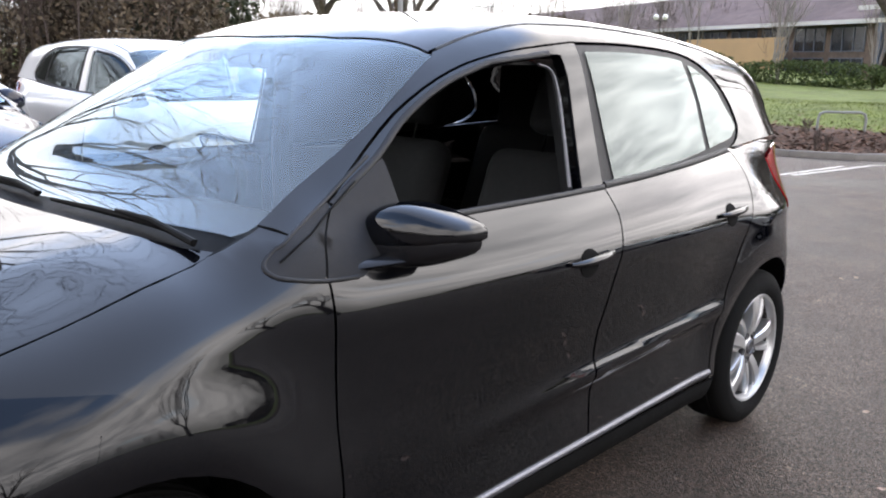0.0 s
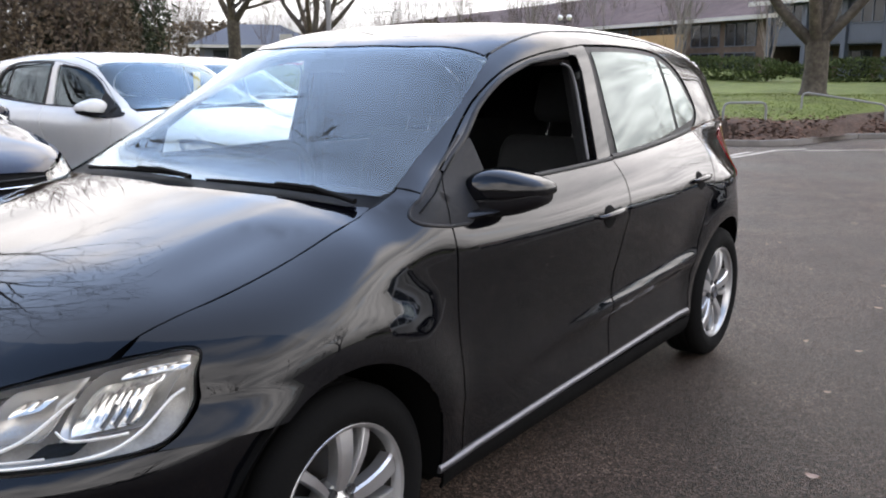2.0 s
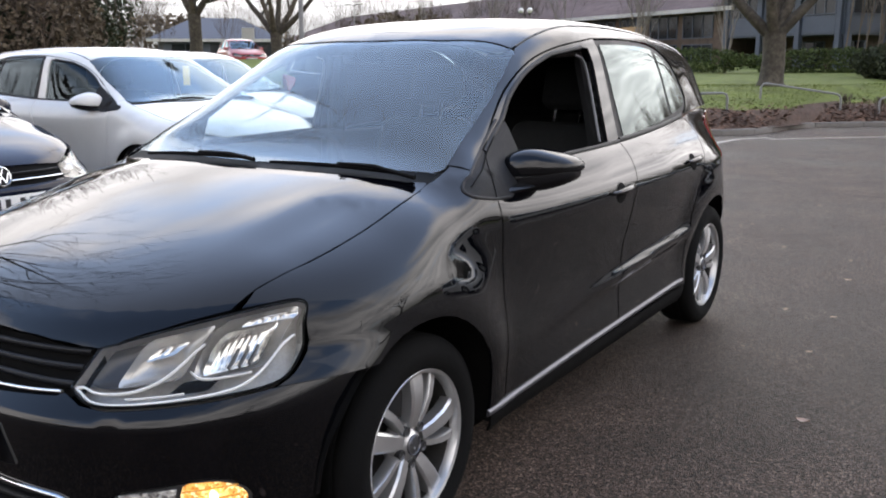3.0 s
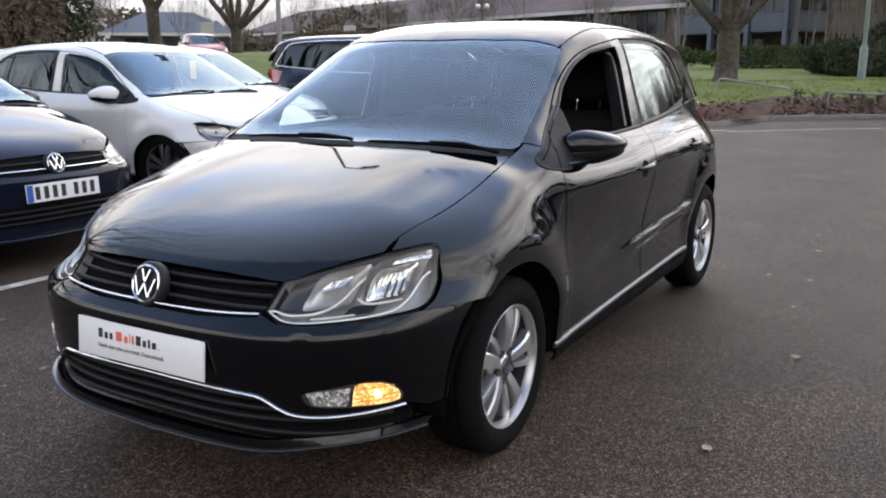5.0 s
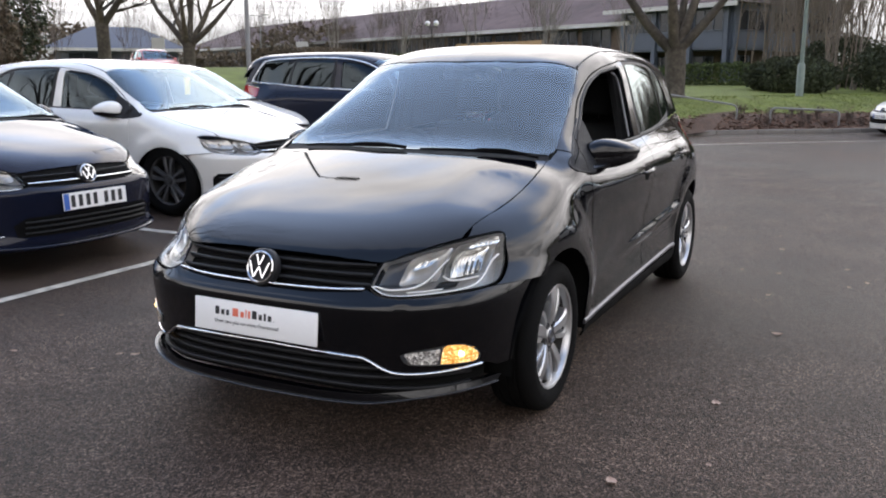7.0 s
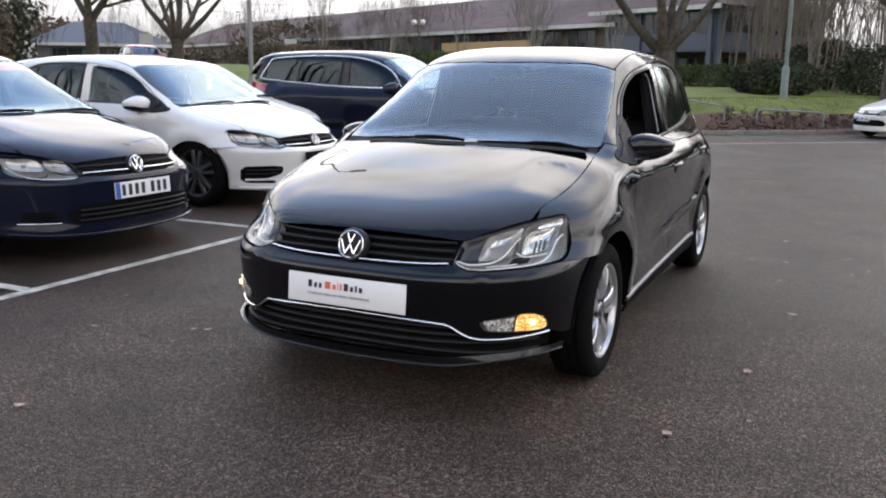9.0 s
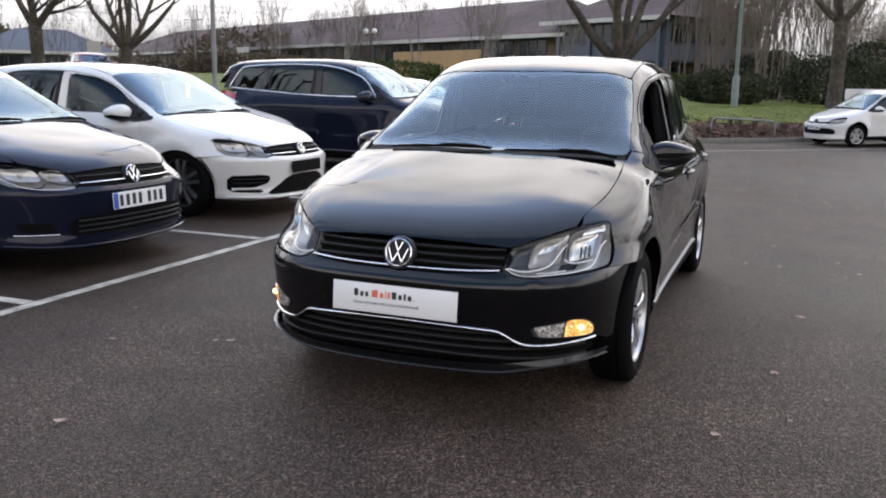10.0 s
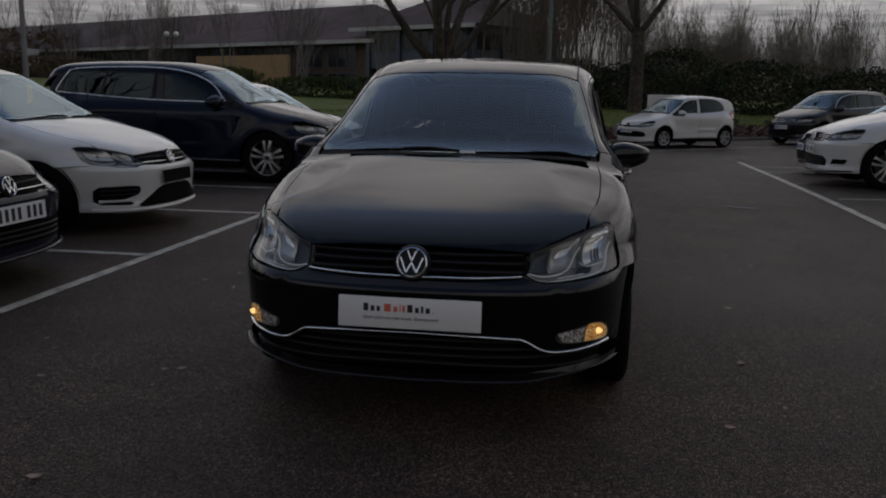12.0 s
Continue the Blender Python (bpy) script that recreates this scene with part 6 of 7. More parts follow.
# ---- trees, woods, hedges ----
def grow(rng, base, aim, r, length, levels, split, bend, out, twig_r=.006, sides=6, gnarl=.25, lift=.12):
    """Add one limb and all that grows from it to out[level] as rows of points and radii."""
    n = 5 if levels > 1 else 3
    p, d = Vector(base), Vector(aim).normalized()
    pts, rs = [p.copy()], [r]
    for i in range(n):
        d = (d + Vector((rng.uniform(-1, 1), rng.uniform(-1, 1), rng.uniform(-.6, 1))) * gnarl * .35 + Vector((0, 0, lift * .3))).normalized()
        p = p + d * (length / n)
        pts.append(p.copy())
        rs.append(max(twig_r, r * (1 - .55 * (i + 1) / n)))
    out.setdefault(levels, []).append((pts, rs))
    if levels == 0:
        return
    k = rng.randint(*split)
    for i in range(k):
        j = rng.randint(2, n) if i else n
        q, qr = pts[j], rs[j]
        a = 2 * math.pi * (i / k + rng.uniform(-.15, .15)) + levels
        side = Vector((math.cos(a), math.sin(a), 0))
        side = (side - d * side.dot(d)).normalized()
        b = radians(rng.uniform(*bend)) * (.5 if i == 0 else 1)
        grow(rng, q, d * math.cos(b) + side * math.sin(b), qr * (.82 if i == 0 else .62), length * rng.uniform(.58, .8), levels - 1, split, bend, out, twig_r, sides, gnarl, lift)


def limbs_mesh(rows, sides):
    """Plain lists of verts and faces for tapered round limbs."""
    vs, fs = [], []
    for pts, rs in rows:
        start = len(vs)
        up = None
        for i, p in enumerate(pts):
            d = (pts[min(i + 1, len(pts) - 1)] - pts[max(i - 1, 0)]).normalized()
            if up is None:
                up = Vector((0, 0, 1)) if abs(d.z) < .9 else Vector((1, 0, 0))
            u = d.cross(up).normalized()
            up = u.cross(d).normalized()
            for k in range(sides):
                a = 2 * math.pi * k / sides
                vs.append(p + (u * math.cos(a) + up * math.sin(a)) * rs[i])
        for i in range(len(pts) - 1):
            for k in range(sides):
                a, b = start + i * sides + k, start + i * sides + (k + 1) % sides
                fs.append((a, b, b + sides, a + sides))
    return vs, fs


def bare_tree(at, seed, trunk_r, trunk_h, reach, levels=4, split=(3, 4), bend=(25, 55), label="bare winter tree with grey-brown bark", lean=(0, 0), first=4, up=.35, vase=None):
    """A leafless tree: a thick trunk with main limbs, and a crown of branches and twigs."""
    rng = random.Random(seed)
    root = empty("tree", Matrix.Translation(at))
    out = {}
    top = Vector((lean[0], lean[1], trunk_h))
    trunk = [Vector((0, 0, -.1)), Vector((0, 0, .15)), top * .5 + Vector((.03, .02, 0)), top]
    rs = [trunk_r * 1.45, trunk_r * 1.12, trunk_r, trunk_r * 1.02]
    for i in range(first):
        a = 2 * math.pi * i / first + rng.uniform(-.3, .3)
        b = radians(rng.uniform(28, 50))
        if vase:
            a, b = radians(vase[i][0]), radians(vase[i][1])
        grow(rng, top - Vector((0, 0, trunk_r * .5)), (math.cos(a) * math.sin(b), math.sin(a) * math.sin(b), math.cos(b) + up * .3), trunk_r * rng.uniform(.52, .66), reach * rng.uniform(.8, 1.1), levels, split, bend, out)
    big = [(trunk, rs)] + [q for lv in out for q in out[lv] if lv >= levels - 1]
    vs, fs = limbs_mesh(big, 10)
    link("trunk", vs, fs, M_BARK, root)
    vs, fs = limbs_mesh([q for lv in out for q in out[lv] if lv < levels - 1], 4)
    link("crown", vs, fs, M_TWIG, root)
    return tagged(root, label, "tree", "bare trees")


bare_tree((-4.1, 23.6, bank(-4.1, 23.6)), 3, .315, 1.5, 3.5, 4, (3, 4), (22, 48), first=6, vase=((200, 50), (10, 48), (140, 20), (40, 22), (270, 30), (90, 35)), label="large bare tree with thick forking limbs on the bank")
bare_tree((2.6, 31, bank(2.6, 31)), 8, .26, 3.2, 3.6, 4, first=4)
bare_tree((-36.2, 30.1, bank(-36.2, 30.1) - .6), 5, .34, 3.0, 2.9, 4, (3, 4), (30, 60), first=5)
bare_tree((-31, 31, bank(-31, 31) - .4), 11, .30, 1.7, 3.6, 4, (2, 4), (25, 50), first=6, vase=((185, 52), (25, 58), (120, 16), (215, 24), (40, 34), (290, 40)), label="bare tree with wide-spreading limbs from a short trunk")
bare_tree((-14.1, .3, 0), 14, .25, 3.2, 4.4, 4, (3, 4), (25, 50), first=5)
bare_tree((-17, -6.5, 0), 15, .28, 3.2, 3.4, 4, first=4)
bare_tree((27, 14, 0), 21, .28, 3.0, 3.0, 4, first=4)
bare_tree((24, -8, 0), 22, .28, 3.0, 3.0, 3, first=5)


def sapling_kit(seed, h, stems):
    """Rows of limbs of one thin upright tree."""
    rng = random.Random(seed)
    out = {}
    for i in range(stems):
        a = rng.uniform(0, 6.28)
        b = rng.uniform(.02, .2)
        grow(rng, (rng.uniform(-.3, .3), rng.uniform(-.3, .3), 0), (math.cos(a) * b, math.sin(a) * b, 1), rng.uniform(.03, .065), h * rng.uniform(.45, .6), 3, (3, 4), (14, 34), out, .012, gnarl=.16, lift=.35)
    vs, fs = limbs_mesh([q for lv in out for q in out[lv]], 3)
    return np.array([tuple(v) for v in vs]), np.array(fs)


def wood(name, spots, kits, mat, label):
    """Many bare trees, too many to count, in one mesh."""
    rng = random.Random(4)
    allv, allf, n = [], [], 0
    for x, y, z, s in spots:
        v, f = rng.choice(kits)
        a = rng.uniform(0, 6.28)
        c, d = math.cos(a), math.sin(a)
        r = np.array(((c, -d, 0), (d, c, 0), (0, 0, rng.uniform(.85, 1.2)))) * s
        allv.append(v @ r.T + np.array((x, y, z)))
        allf.append(f + n)
        n += len(v)
    vs, fs = np.concatenate(allv), np.concatenate(allf)
    ob = link(name, vs.tolist(), fs.tolist(), mat)
    return tagged(ob, label, "trees", "", "stuff")


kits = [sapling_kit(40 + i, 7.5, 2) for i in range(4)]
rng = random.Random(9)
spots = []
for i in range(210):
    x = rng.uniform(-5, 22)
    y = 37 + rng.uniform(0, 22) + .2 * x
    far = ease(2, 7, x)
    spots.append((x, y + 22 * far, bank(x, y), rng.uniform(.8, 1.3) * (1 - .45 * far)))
wood("bank_wood", spots, kits, M_LITTWIG, "thin bare trees crowded behind the grass bank")
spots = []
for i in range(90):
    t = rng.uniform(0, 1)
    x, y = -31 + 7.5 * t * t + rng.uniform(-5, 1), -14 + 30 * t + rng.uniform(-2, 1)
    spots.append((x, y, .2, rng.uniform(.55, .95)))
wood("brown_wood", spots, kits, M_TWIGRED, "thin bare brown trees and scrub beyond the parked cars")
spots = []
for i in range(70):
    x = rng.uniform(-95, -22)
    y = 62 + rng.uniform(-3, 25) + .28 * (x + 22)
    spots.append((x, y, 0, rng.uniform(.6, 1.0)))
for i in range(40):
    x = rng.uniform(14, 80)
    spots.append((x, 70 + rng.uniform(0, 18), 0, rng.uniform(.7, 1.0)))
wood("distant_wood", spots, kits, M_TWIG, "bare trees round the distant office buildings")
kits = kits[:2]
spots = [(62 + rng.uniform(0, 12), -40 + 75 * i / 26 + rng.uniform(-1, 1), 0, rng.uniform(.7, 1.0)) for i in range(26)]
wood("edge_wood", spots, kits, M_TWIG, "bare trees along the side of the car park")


def leafy(name, at, size, n, seed, label, leaf=.07, mat=None, shape=2.6, kind="", category="hedge"):
    """A clipped hedge or bush: many small leaves through a rounded block, thicker towards the outside, with gaps between."""
    rng = np.random.RandomState(seed)
    u = rng.normal(size=(n, 3))
    u /= (np.abs(u) ** shape).sum(1, keepdims=True) ** (1 / shape)
    u *= rng.uniform(.72, 1.04, (n, 1))
    lump = 1 + .08 * np.sin(u[:, :1] * 9 + seed) * np.cos(u[:, 1:2] * 7)
    c = u * lump * np.array(size) * .5 + np.array((0, 0, size[2] * .5))
    c = c[c[:, 2] > .02]
    n = len(c)
    a, b = rng.normal(size=(n, 3)), rng.normal(size=(n, 3))
    a /= np.linalg.norm(a, axis=1, keepdims=True)
    b -= a * (a * b).sum(1, keepdims=True)
    b /= np.linalg.norm(b, axis=1, keepdims=True)
    s = leaf * rng.uniform(.6, 1.3, (n, 1))
    vs = np.stack([c - a * s, c + b * s * .5, c + a * s, c - b * s * .5], 1).reshape(-1, 3)
    fs = np.arange(4 * n).reshape(-1, 4)
    ob = link(name, vs.tolist(), fs.tolist(), mat or M_LEAF, smooth=False)
    ob.location = at
    return tagged(ob, label, category, "", kind)


HEDGE = [(-26, 34.5), (-19, 36.0), (-12, 37.5), (-5, 39)]
for i, (x, y) in enumerate(HEDGE):
    h = leafy("hedge", (x, y, bank(x, y) - .1), (7.2, 1.4, 1.15), 6500, 60 + i, "clipped dark green hedge behind the grass" if i else "low brown leafless hedge behind the grass", .075, mat=M_LEAF if i else M_SCRUB)
    h.rotation_euler.z = .21
for i, (x, y, w, hh) in enumerate(((-1.5, 33, 3.5, 1.5), (3, 36, 5, 2.2), (8, 35, 5, 2.4), (13, 36, 6, 2.2), (5, 40, 5, 3.0), (0, 41, 4, 2.4))):
    leafy("bush", (x, y, bank(x, y) - .1), (w, 2.6, hh), 6000, 80 + i, "dark evergreen shrub on the bank", .085, shape=2.2, category="bush", mat=M_EVERGREEN)
for i, (x, y, w, hh) in enumerate(((-31, -3, 9, 6), (-31, 4, 8, 6.2), (-29, 9.5, 7, 5.8), (-26.5, 13.5, 6, 4.6), (-36, 12, 9, 7), (-33, -10, 9, 6), (-40, 2, 12, 8), (-40, 20, 9, 6))):
    leafy("bush", (x, y, 0), (7, w, hh), 13000, 90 + i, "tall brown-green scrub beyond the parked cars", .10, shape=2.1, category="bush", mat=M_SCRUB)


# unseen scrub, added round the near side so low reflections stay dark
for i in range(12):
    a = radians(-165 + 13.5 * i)
    x, y = 30 * math.cos(a), -3 + 27 * math.sin(a)
    b = leafy("bush", (x, y, 0), (5, 8.5, 4.2 + 1.2 * math.sin(i * 2.1)), 2600, 120 + i, "dense brown-green scrub added out of view to darken reflections", .2, shape=2.3, category="bush", mat=M_SCRUB)
    b.rotation_euler.z = a

for i, (x, y, s) in enumerate(((-28.5, 17.2, 1.0), (-31.5, 18.5, .9))):
    leafy("bush", (x, y, .5), (5 * s, 5 * s, 6.2 * s), 9000, 140 + i, "tall dark evergreen shrub on the grass slope", .10, shape=2.0, category="bush", mat=M_EVERGREEN)
# a belt of trees and scrub round the far side
for i in range(22):
    a = radians(158 - 5.4 * i)
    d = 104 + 10 * math.sin(i * 1.7)
    x, y = d * math.cos(a), d * math.sin(a)
    b = leafy("bush", (x, y, 0), (6, 15, 5.6 + 1.6 * math.sin(i * 2.3)), 2200, 160 + i, "distant belt of bare brown trees and scrub", .36, shape=2.2, category="bush", mat=M_SCRUB)
    b.rotation_euler.z = a

# ---- buildings ----
def slab(parent, name, lo, hi, mat, bevel=.0, label=""):
    bm = bmesh.new()
    box(bm, lo, hi, bevel, 1)
    return part(name, bm, mat, parent, label, smooth=False)


def window_unit(parent, x0, x1, z0, z1, y, n=2, bar_mat=None):
    """A window: a frame proud of the wall, and panes set back in it."""
    f = .07
    w = slab(parent, "window", (x0 + .01, y + .005, z0 + .01), (x1 - .01, y + .035, z1 - .01), M_WINDOW)
    bars = [((x0, y - .05, z0), (x1, y + .06, z0 + f)), ((x0, y - .05, z1 - f), (x1, y + .06, z1))]
    for i in range(n + 1):
        x = x0 + (x1 - x0 - f) * i / n
        bars.append(((x, y - .045, z0 + f), (x + f, y + .055, z1 - f)))
    for lo, hi in bars:
        slab(w, "frame_bar", lo, hi, bar_mat or M_BLUE)
    return w


def hip_roof(parent, x0, x1, y0, y1, z, h, hip, over=.8):
    """A pitched roof with sloping ends, over a soffit and a pale gutter board."""
    bm = bmesh.new()
    a = [bm.verts.new(p) for p in ((x0 - over, y0 - over, z), (x1 + over, y0 - over, z), (x1 + over, y1 + over, z), (x0 - over, y1 + over, z))]
    ym = (y0 + y1) / 2
    r = [bm.verts.new((x0 + hip, ym, z + h)), bm.verts.new((x1 - hip, ym, z + h))]
    for f in ((a[0], a[1], r[1], r[0]), (a[1], a[2], r[1]), (a[2], a[3], r[0], r[1]), (a[3], a[0], r[0]), (a[3], a[2], a[1], a[0])):
        bm.faces.new(f)
    ro = part("roof", bm, M_ROOF, parent, smooth=False)
    slab(ro, "fascia", (x0 - over - .05, y0 - over - .05, z - .28), (x1 + over + .05, y0 - over + .1, z - .004), M_FASCIA)
    return ro


def office(name, m, label):
    root = empty(name, m)
    return tagged(root, label, "building", "office buildings")


ob = office("office_building", Matrix(((.89, .46, 0, -56.6), (-.46, .89, 0, 81.1), (0, 0, 1, .1), (0, 0, 0, 1))), "long brick office with mauve tiled roof and blue two-storey end")
# low wing
slab(ob, "wall", (-45, 0, 0), (46, 14, 5.0), M_BRICK)
hip_roof(ob, -45, 46.3, 0, 14, 5.05, 3.5, 6, 1.2)
for i in range(25):
    x = -43.5 + 3.55 * i
    window_unit(ob, x, x + 3.0, 3.0, 4.7, -.02, 3)
    window_unit(ob, x, x + 3.0, .6, 2.6, -.02, 3)
slab(ob, "ochre_panel", (29.5, -3.2, 0), (40.5, -2.9, 3.9), M_ORANGE, label="ochre boarded screen")
# two-storey end, its ground floor set back between columns
slab(ob, "lower_wall", (47.5, 2, -.4), (55, 10, 2.9), M_BRICK)
slab(ob, "upper_wall", (46.6, -1, 2.9), (56, 11, 5.8), M_BLUE)
hip_roof(ob, 46.6, 56, -1, 11, 5.82, 3.2, 4.4, .9)
for x in (46.9, 49.8, 52.8, 55.7):
    slab(ob, "column", (x - .16, -1.22, -.4), (x + .16, -.82, 5.79), M_BLUE)
for i, (a, b) in enumerate(((47.2, 49.5), (50.1, 52.5), (53.1, 55.4))):
    window_unit(ob, a, b, 4.1, 5.5, -1.03, 3)
    slab(ob, "spandrel", (a, -1.06, 3.0), (b, -1.02, 4.0), M_BLUE)
    window_unit(ob, a, b, .3, 2.6, 1.97, 3)
end = Matrix.Translation((56, -1, .55)) @ Matrix.Rotation(radians(90), 4, "Z")
for a, b in ((.6, 3.6), (4.4, 7.6), (8.4, 11.4)):
    w = window_unit(ob, a, b, 3.55, 4.9, -.03, 3)
    w.matrix_basis = end
    w = slab(ob, "spandrel", (a, -.06, 2.5), (b, -.02, 3.45), M_BLUE)
    w.matrix_basis = end
for y in (.3, 4, 8, 11.7):
    slab(ob, "column", (55.95, y - 1.2, -.4), (56.2, y - .8, 5.79), M_BLUE)
# a second office, far beyond the parked cars
o2 = office("office_building", Matrix(((.68, -.73, 0, -67.5), (.73, .68, 0, 52.5), (0, 0, 1, .8), (0, 0, 0, 1))), "low office with a grey-blue roof and white gutter boards")
slab(o2, "wall", (0, 0, 0), (11, 9, 3.0), M_BLUE)
hip_roof(o2, 0, 11, 0, 9, 3.02, 2.2, 3.2, .9).data.materials[0] = M_SLATE
for i in range(3):
    window_unit(o2, 1.2 + 3.6 * i, 3.9 + 3.6 * i, .9, 2.6, -.02, 2)


# ---- posts, rails, signs ----
def lamp_post(at, h, label, heads=1, mat=None, w=1.0):
    """A street lamp: a tapered column, a thicker base, arms and heads."""
    root = empty("street_lamp", Matrix.Translation(at))
    bm = bmesh.new()
    tube(bm, [(0, 0, -.1), (0, 0, 1.2), (0, 0, h)], [.055 * w, .048 * w, .036 * w], 12)
    part("column", bm, mat or M_STEEL, root)
    bm = bmesh.new()
    tube(bm, [(0, 0, -.1), (0, 0, 1.15), (0, 0, 1.25)], [.088 * w, .086 * w, .055 * w], 12)
    part("base_door", bm, mat or M_STEEL, root)
    for i in range(heads):
        s = 1 if i == 0 else -1
        bm = bmesh.new()
        tube(bm, [(0, 0, h - .05), (s * .25, 0, h + .08), (s * .5, 0, h + .1)], .03, 8)
        arm = part("arm", bm, mat or M_STEEL, root)
        bm = bmesh.new()
        box(bm, (s * .78 - .3, -.11, h + .04), (s * .78 + .3, .11, h + .16), .04, 2)
        part("lamp_head", bm, M_FASCIA, arm)
    return tagged(root, label, "street lamp", "street lamps")


def globe_lamp(at, h):
    root = empty("street_lamp", Matrix.Translation(at))
    bm = bmesh.new()
    tube(bm, [(0, 0, -.1), (0, 0, h)], [.06, .045], 10)
    part("column", bm, M_IRON, root)
    bm = bmesh.new()
    tube(bm, [(-.45, 0, h + .1), (-.3, 0, h - .05), (.3, 0, h - .05), (.45, 0, h + .1)], .025, 8)
    part("arm", bm, M_IRON, root)
    for s in (-1, 1):
        bm = bmesh.new()
        bmesh.ops.create_uvsphere(bm, u_segments=16, v_segments=10, radius=.21, matrix=Matrix.Translation((s * .38, 0, h + .24)))
        part("globe", bm, M_WHITE, root, "white globe")
    return tagged(root, "dark post with two white globe lamps", "street lamp", "street lamps")


lamp_post((-9.48, 9.57, fall(-9.5, 9.6)), 8.5, "tall grey steel lamp column")
lamp_post((-.8, 28.6, bank(-.8, 28.6) - .1), 8.0, "green-grey lamp column with a thick base on the bank", mat=M_GREENPOST, w=1.45)
lamp_post((-48.5, 59, .2), 6.3, "grey lamp column with two heads", heads=2)
globe_lamp((-30.4, 57.5, .2), 4.9)
lamp_post((26, 2, 0), 8.0, "tall grey steel lamp column")


def board_sign(at, w, h, z, turn, label, mat=None):
    """A plain board on a post."""
    root = empty("sign_board", Matrix.Translation(at) @ Matrix.Rotation(turn, 4, "Z"))
    bm = bmesh.new()
    box(bm, (-w / 2, -.02, z), (w / 2, .02, z + h), .01, 1)
    part("board", bm, mat or M_FASCIA, root)
    for x in ((-.35 * w, .35 * w) if w > .9 else (0,)):
        bm = bmesh.new()
        tube(bm, [(x, .045, -.2), (x, .045, z + h * .9)], .025, 8)
        part("leg", bm, M_STEEL, root)
    return tagged(root, label, "sign")


board_sign((-34.6, 32.5, bank(-34.6, 32.5) - .2), .70, .85, 2.7 - bank(-34.6, 32.5), .8, "pale sign board on a steel post")
board_sign((-28.2, 37.2, bank(-28.2, 37.2) - .2), .68, .85, 2.55 - bank(-28.2, 37.2), .6, "pale sign board on a steel post")
board_sign((3.35, 25.6, bank(3.35, 25.6) - .1), 1.25, .75, .55, -.1, "white sign board on two legs beside the kerb", M_WHITE)


def hoop(p, q, h=.40):
    """A low bent steel rail with rounded corners, standing in the bed."""
    a, b = Vector((*p, bank(*p))), Vector((*q, bank(*q)))
    d = (b - a).normalized()
    up = Vector((0, 0, 1))
    pts = [a - up * .15, a + up * (h - .12), a + up * (h - .035) + d * .035, a + up * h + d * .12, b + up * h - d * .12, b + up * (h - .035) - d * .035, b + up * (h - .12), b - up * .15]
    bm = bmesh.new()
    tube(bm, pts, .027, 8)
    ob = part("hoop_rail", bm, M_STEEL, None)
    return tagged(ob, "low bent galvanised steel hoop rail in the planted bed", "rail", "hoop rails")


for p, q in (((-3.5, 20.0), (-1.75, 20.9)), ((-.9, 21.2), (.8, 22.1)), ((-4.3, 16.6), (-3.55, 17.2)), ((-7.4, 16.2), (-5.6, 16.4)), ((1.6, 22.9), (3.0, 24.2))):
    hoop(p, q)

# ---- manhole covers and fallen leaves ----
for x, y, r in ((2.45, 5.3, .17),):
    bm = bmesh.new()
    lathe(bm, [(r, -.02), (r, .004), (r - .03, .008), (r - .035, .004), (.001, .005)], 28, Matrix.Translation((x, y, fall(x, y))) @ Matrix.Rotation(radians(-90), 4, "Y"))
    tagged(part("manhole_cover", bm, M_IRON, None), "round cast-iron cover set in the asphalt", "cover")


def leaf(x, y, s, seed, base=None):
    """One curled dry leaf lying on the ground."""
    rng = random.Random(seed)
    bm = bmesh.new()
    rows = []
    for i in range(6):
        t = i / 5
        w = s * .36 * math.sin(math.pi * min(1, t * .92 + .04)) ** .8
        row = []
        for k in (-1, -.5, 0, .5, 1):
            row.append(bm.verts.new((s * (t - .5), k * w, .006 + s * (.10 * abs(k) ** 2 + .10 * (t - .5) ** 2 * 4 * rng.uniform(.4, 1.2)))))
        rows.append(row)
    for a, b in zip(rows, rows[1:]):
        for k in range(4):
            bm.faces.new((a[k], a[k + 1], b[k + 1], b[k]))
    ob = part("leaf", bm, M_FALLEN, None)
    ob.matrix_basis = Matrix.Translation((x, y, base if base is not None else fall(x, y))) @ Matrix.Rotation(rng.uniform(0, 6.28), 4, "Z")
    return tagged(ob, "curled dry brown leaf on the asphalt", "leaf", "fallen leaves")


spot = [(1.485, .188), (1.19, -1.757), (1.373, -.914), (-1.1, -2.635)]
rng = random.Random(31)
while len(spot) < 80:
    p = (rng.uniform(-2.4, 3.6), rng.uniform(-3.6, 6))
    if not (abs(p[0]) < 1.0 and -2.2 < p[1] < 2.1):
        spot.append(p)
for i, (x, y) in enumerate(spot):
    leaf(x, y, rng.uniform(.02, .042) if i > 3 else .048, 100 + i)

# litter of leaves in the bed
rs = np.random.RandomState(12)
n = 12000
px = rs.uniform(-10, 9, n)
d = np.abs(rs.normal(0, 1.7, n)) + .1
vs, fs = [], []
for i in range(n):
    x = float(px[i])
    y = kerb_y(x) + .15 + float(d[i])
    z = bank(x, y) + .02
    a = rs.uniform(0, 6.28)
    s = rs.uniform(.03, .075)
    u = Vector((math.cos(a), math.sin(a), rs.uniform(-.4, .4))) * s
    v = Vector((-math.sin(a), math.cos(a), rs.uniform(-.4, .4))) * s * .6
    p = Vector((x, y, z))
    k = len(vs)
    vs += [p - u, p + v, p + u, p - v]
    fs.append((k, k + 1, k + 2, k + 3))
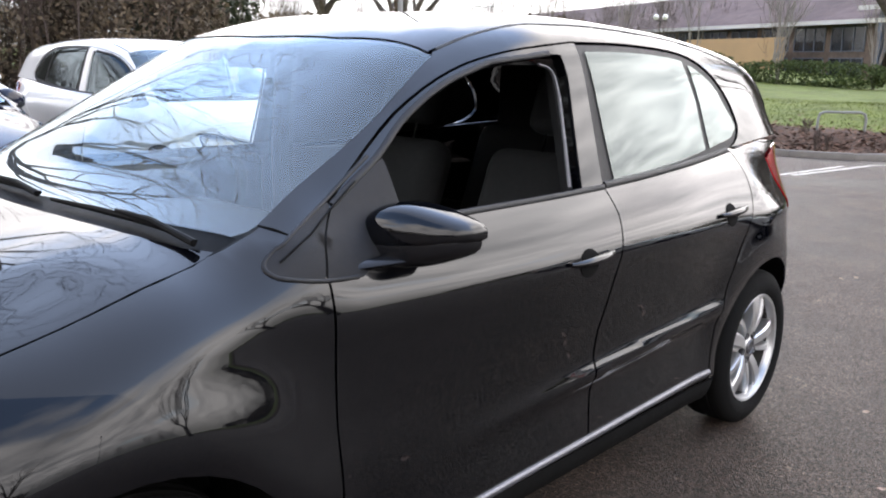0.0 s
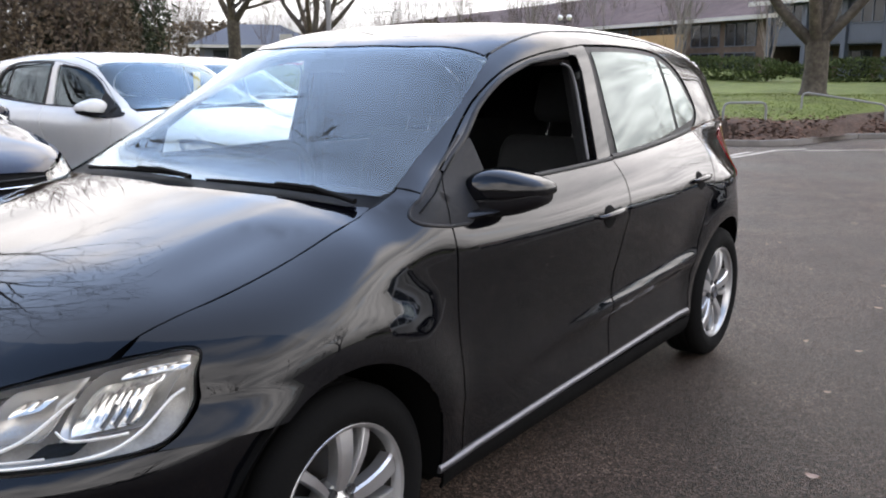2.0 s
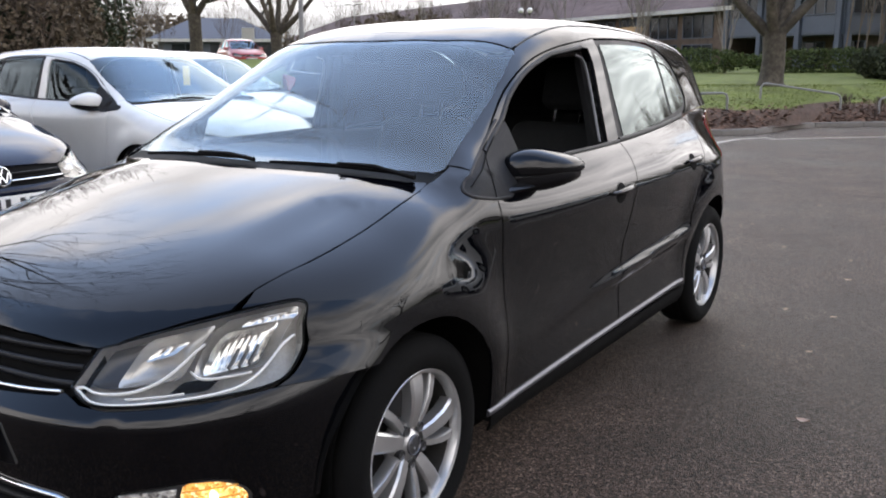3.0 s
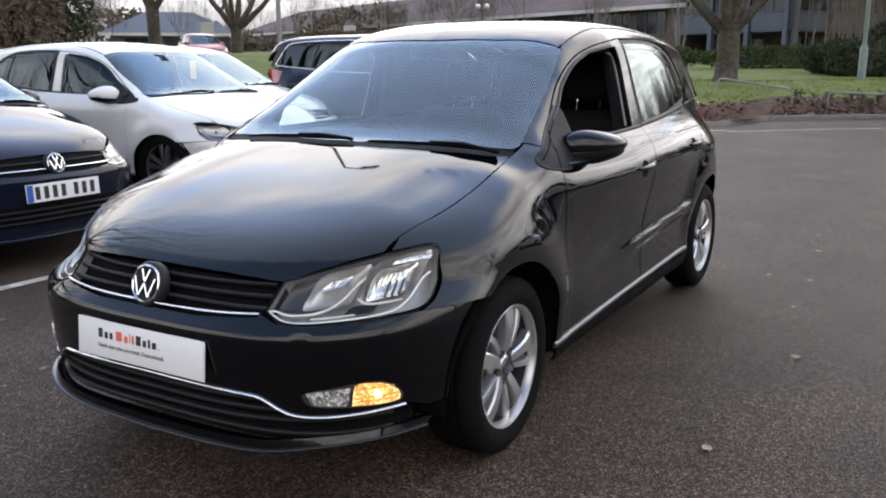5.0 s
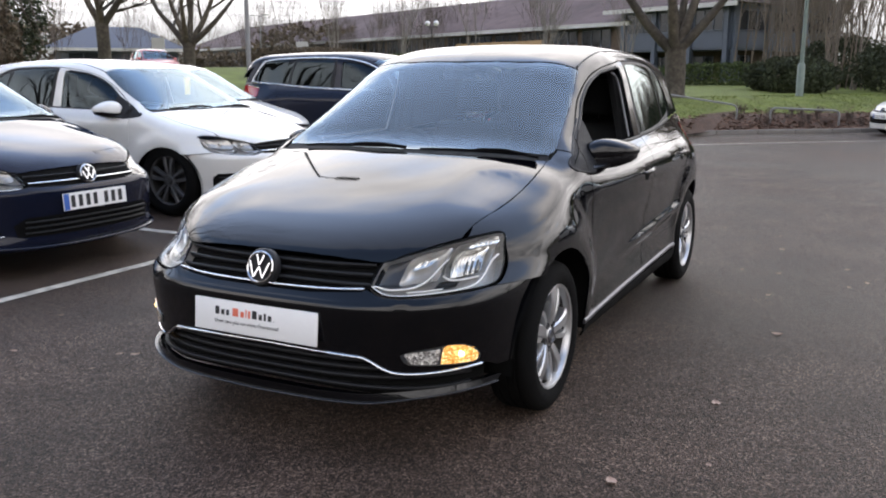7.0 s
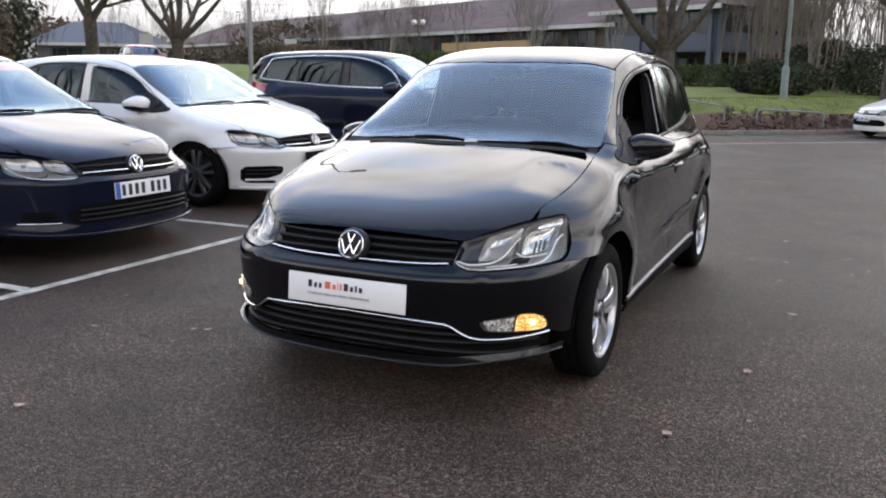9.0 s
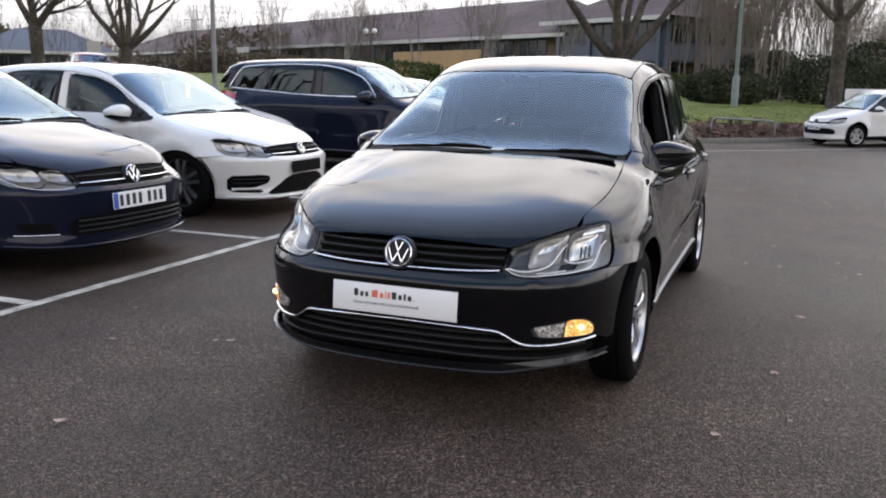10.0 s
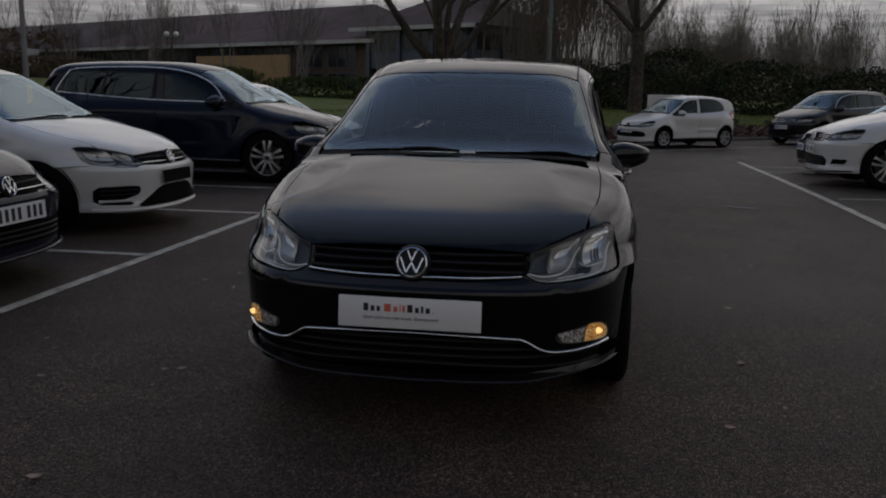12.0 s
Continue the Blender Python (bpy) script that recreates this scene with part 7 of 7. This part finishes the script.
tagged(link("leaf_litter", vs, fs, M_DRYLEAF, smooth=False), "dry brown leaves covering the planted bed", "leaves", "", "stuff")

# grass blades on the near bank
n = 26000
vs, fs = [], []
px, dd = rs.uniform(-16, 9, n), rs.uniform(3.1, 10.5, n)
for i in range(n):
    x = float(px[i])
    y = kerb_y(x) + .12 + float(dd[i])
    z = bank(x, y) - .01
    a = rs.uniform(0, 6.28)
    h = rs.uniform(.025, .06)
    w = Vector((math.cos(a), math.sin(a), 0)) * .012
    p = Vector((x, y, z))
    k = len(vs)
    vs += [p - w, p + w, p + Vector((rs.uniform(-.04, .04), rs.uniform(-.04, .04), h))]
    fs.append((k, k + 1, k + 2))
tagged(link("grass", vs, fs, M_GRASS, smooth=False), "short winter grass on the bank", "grass", "", "stuff")

# things in the white car
bm = bmesh.new()
m = white.root.matrix_basis
box(bm, (.28, -.52, 1.08), (.36, -.515, 1.26), .002, 1)
part("hanging_card", bm, M_YELLOW, white.root, "yellow card hanging behind the windscreen")
plate(white.root, (0, -2.178, .47), Matrix.Rotation(radians(-3), 4, "X"), bars=False, name="plate_holder").data.materials[0] = M_GAP
r2 = other("hatchback_car", pose(-30, 27.5, bank(-30, 27.5) - .5, 0, 0, 60), M_RED, G, "hatch", "red hatchback far across the car park", .315, M_ALLOY)

# low bare scrub in the bed
kit = [sapling_kit(70 + i, 1.0, 5) for i in range(3)]
rng = random.Random(77)
spots = []
for i in range(70):
    x = rng.uniform(-9, 9)
    y = kerb_y(x) + rng.uniform(.4, 2.6)
    spots.append((x, y, bank(x, y) - .05, rng.uniform(.10, .28)))
wood("bed_scrub", spots, kit, M_TWIGRED, "low brown scrub stems in the planted bed")

# young trees in front of the hedge
for i, (x, y, h) in enumerate(((-17, 36.5, 4.4), (-13.2, 37.0, 4.0), (-9.6, 38.4, 4.6), (-21, 36, 4.2), (-25.5, 36.5, 4.0), (-14.6, 39.5, 5.0))):
    rg = random.Random(300 + i)
    rows = {}
    for k in range(3):
        a = rg.uniform(0, 6.28)
        grow(rg, (0, 0, 0), (math.cos(a) * .18, math.sin(a) * .18, 1), .055, h * .5, 3, (3, 4), (14, 32), rows, .008, gnarl=.15, lift=.3)
    root = tagged(empty("tree", Matrix.Translation((x, y, bank(x, y) - .05))), "young pale bare tree in front of the hedge", "tree", "young trees")
    vs, fs = limbs_mesh(rows[3], 7)
    link("trunk", vs, fs, M_PALEBARK, root)
    vs, fs = limbs_mesh([q for lv in (0, 1, 2) for q in rows[lv]], 3)
    link("crown", vs, fs, M_PALEBARK, root)
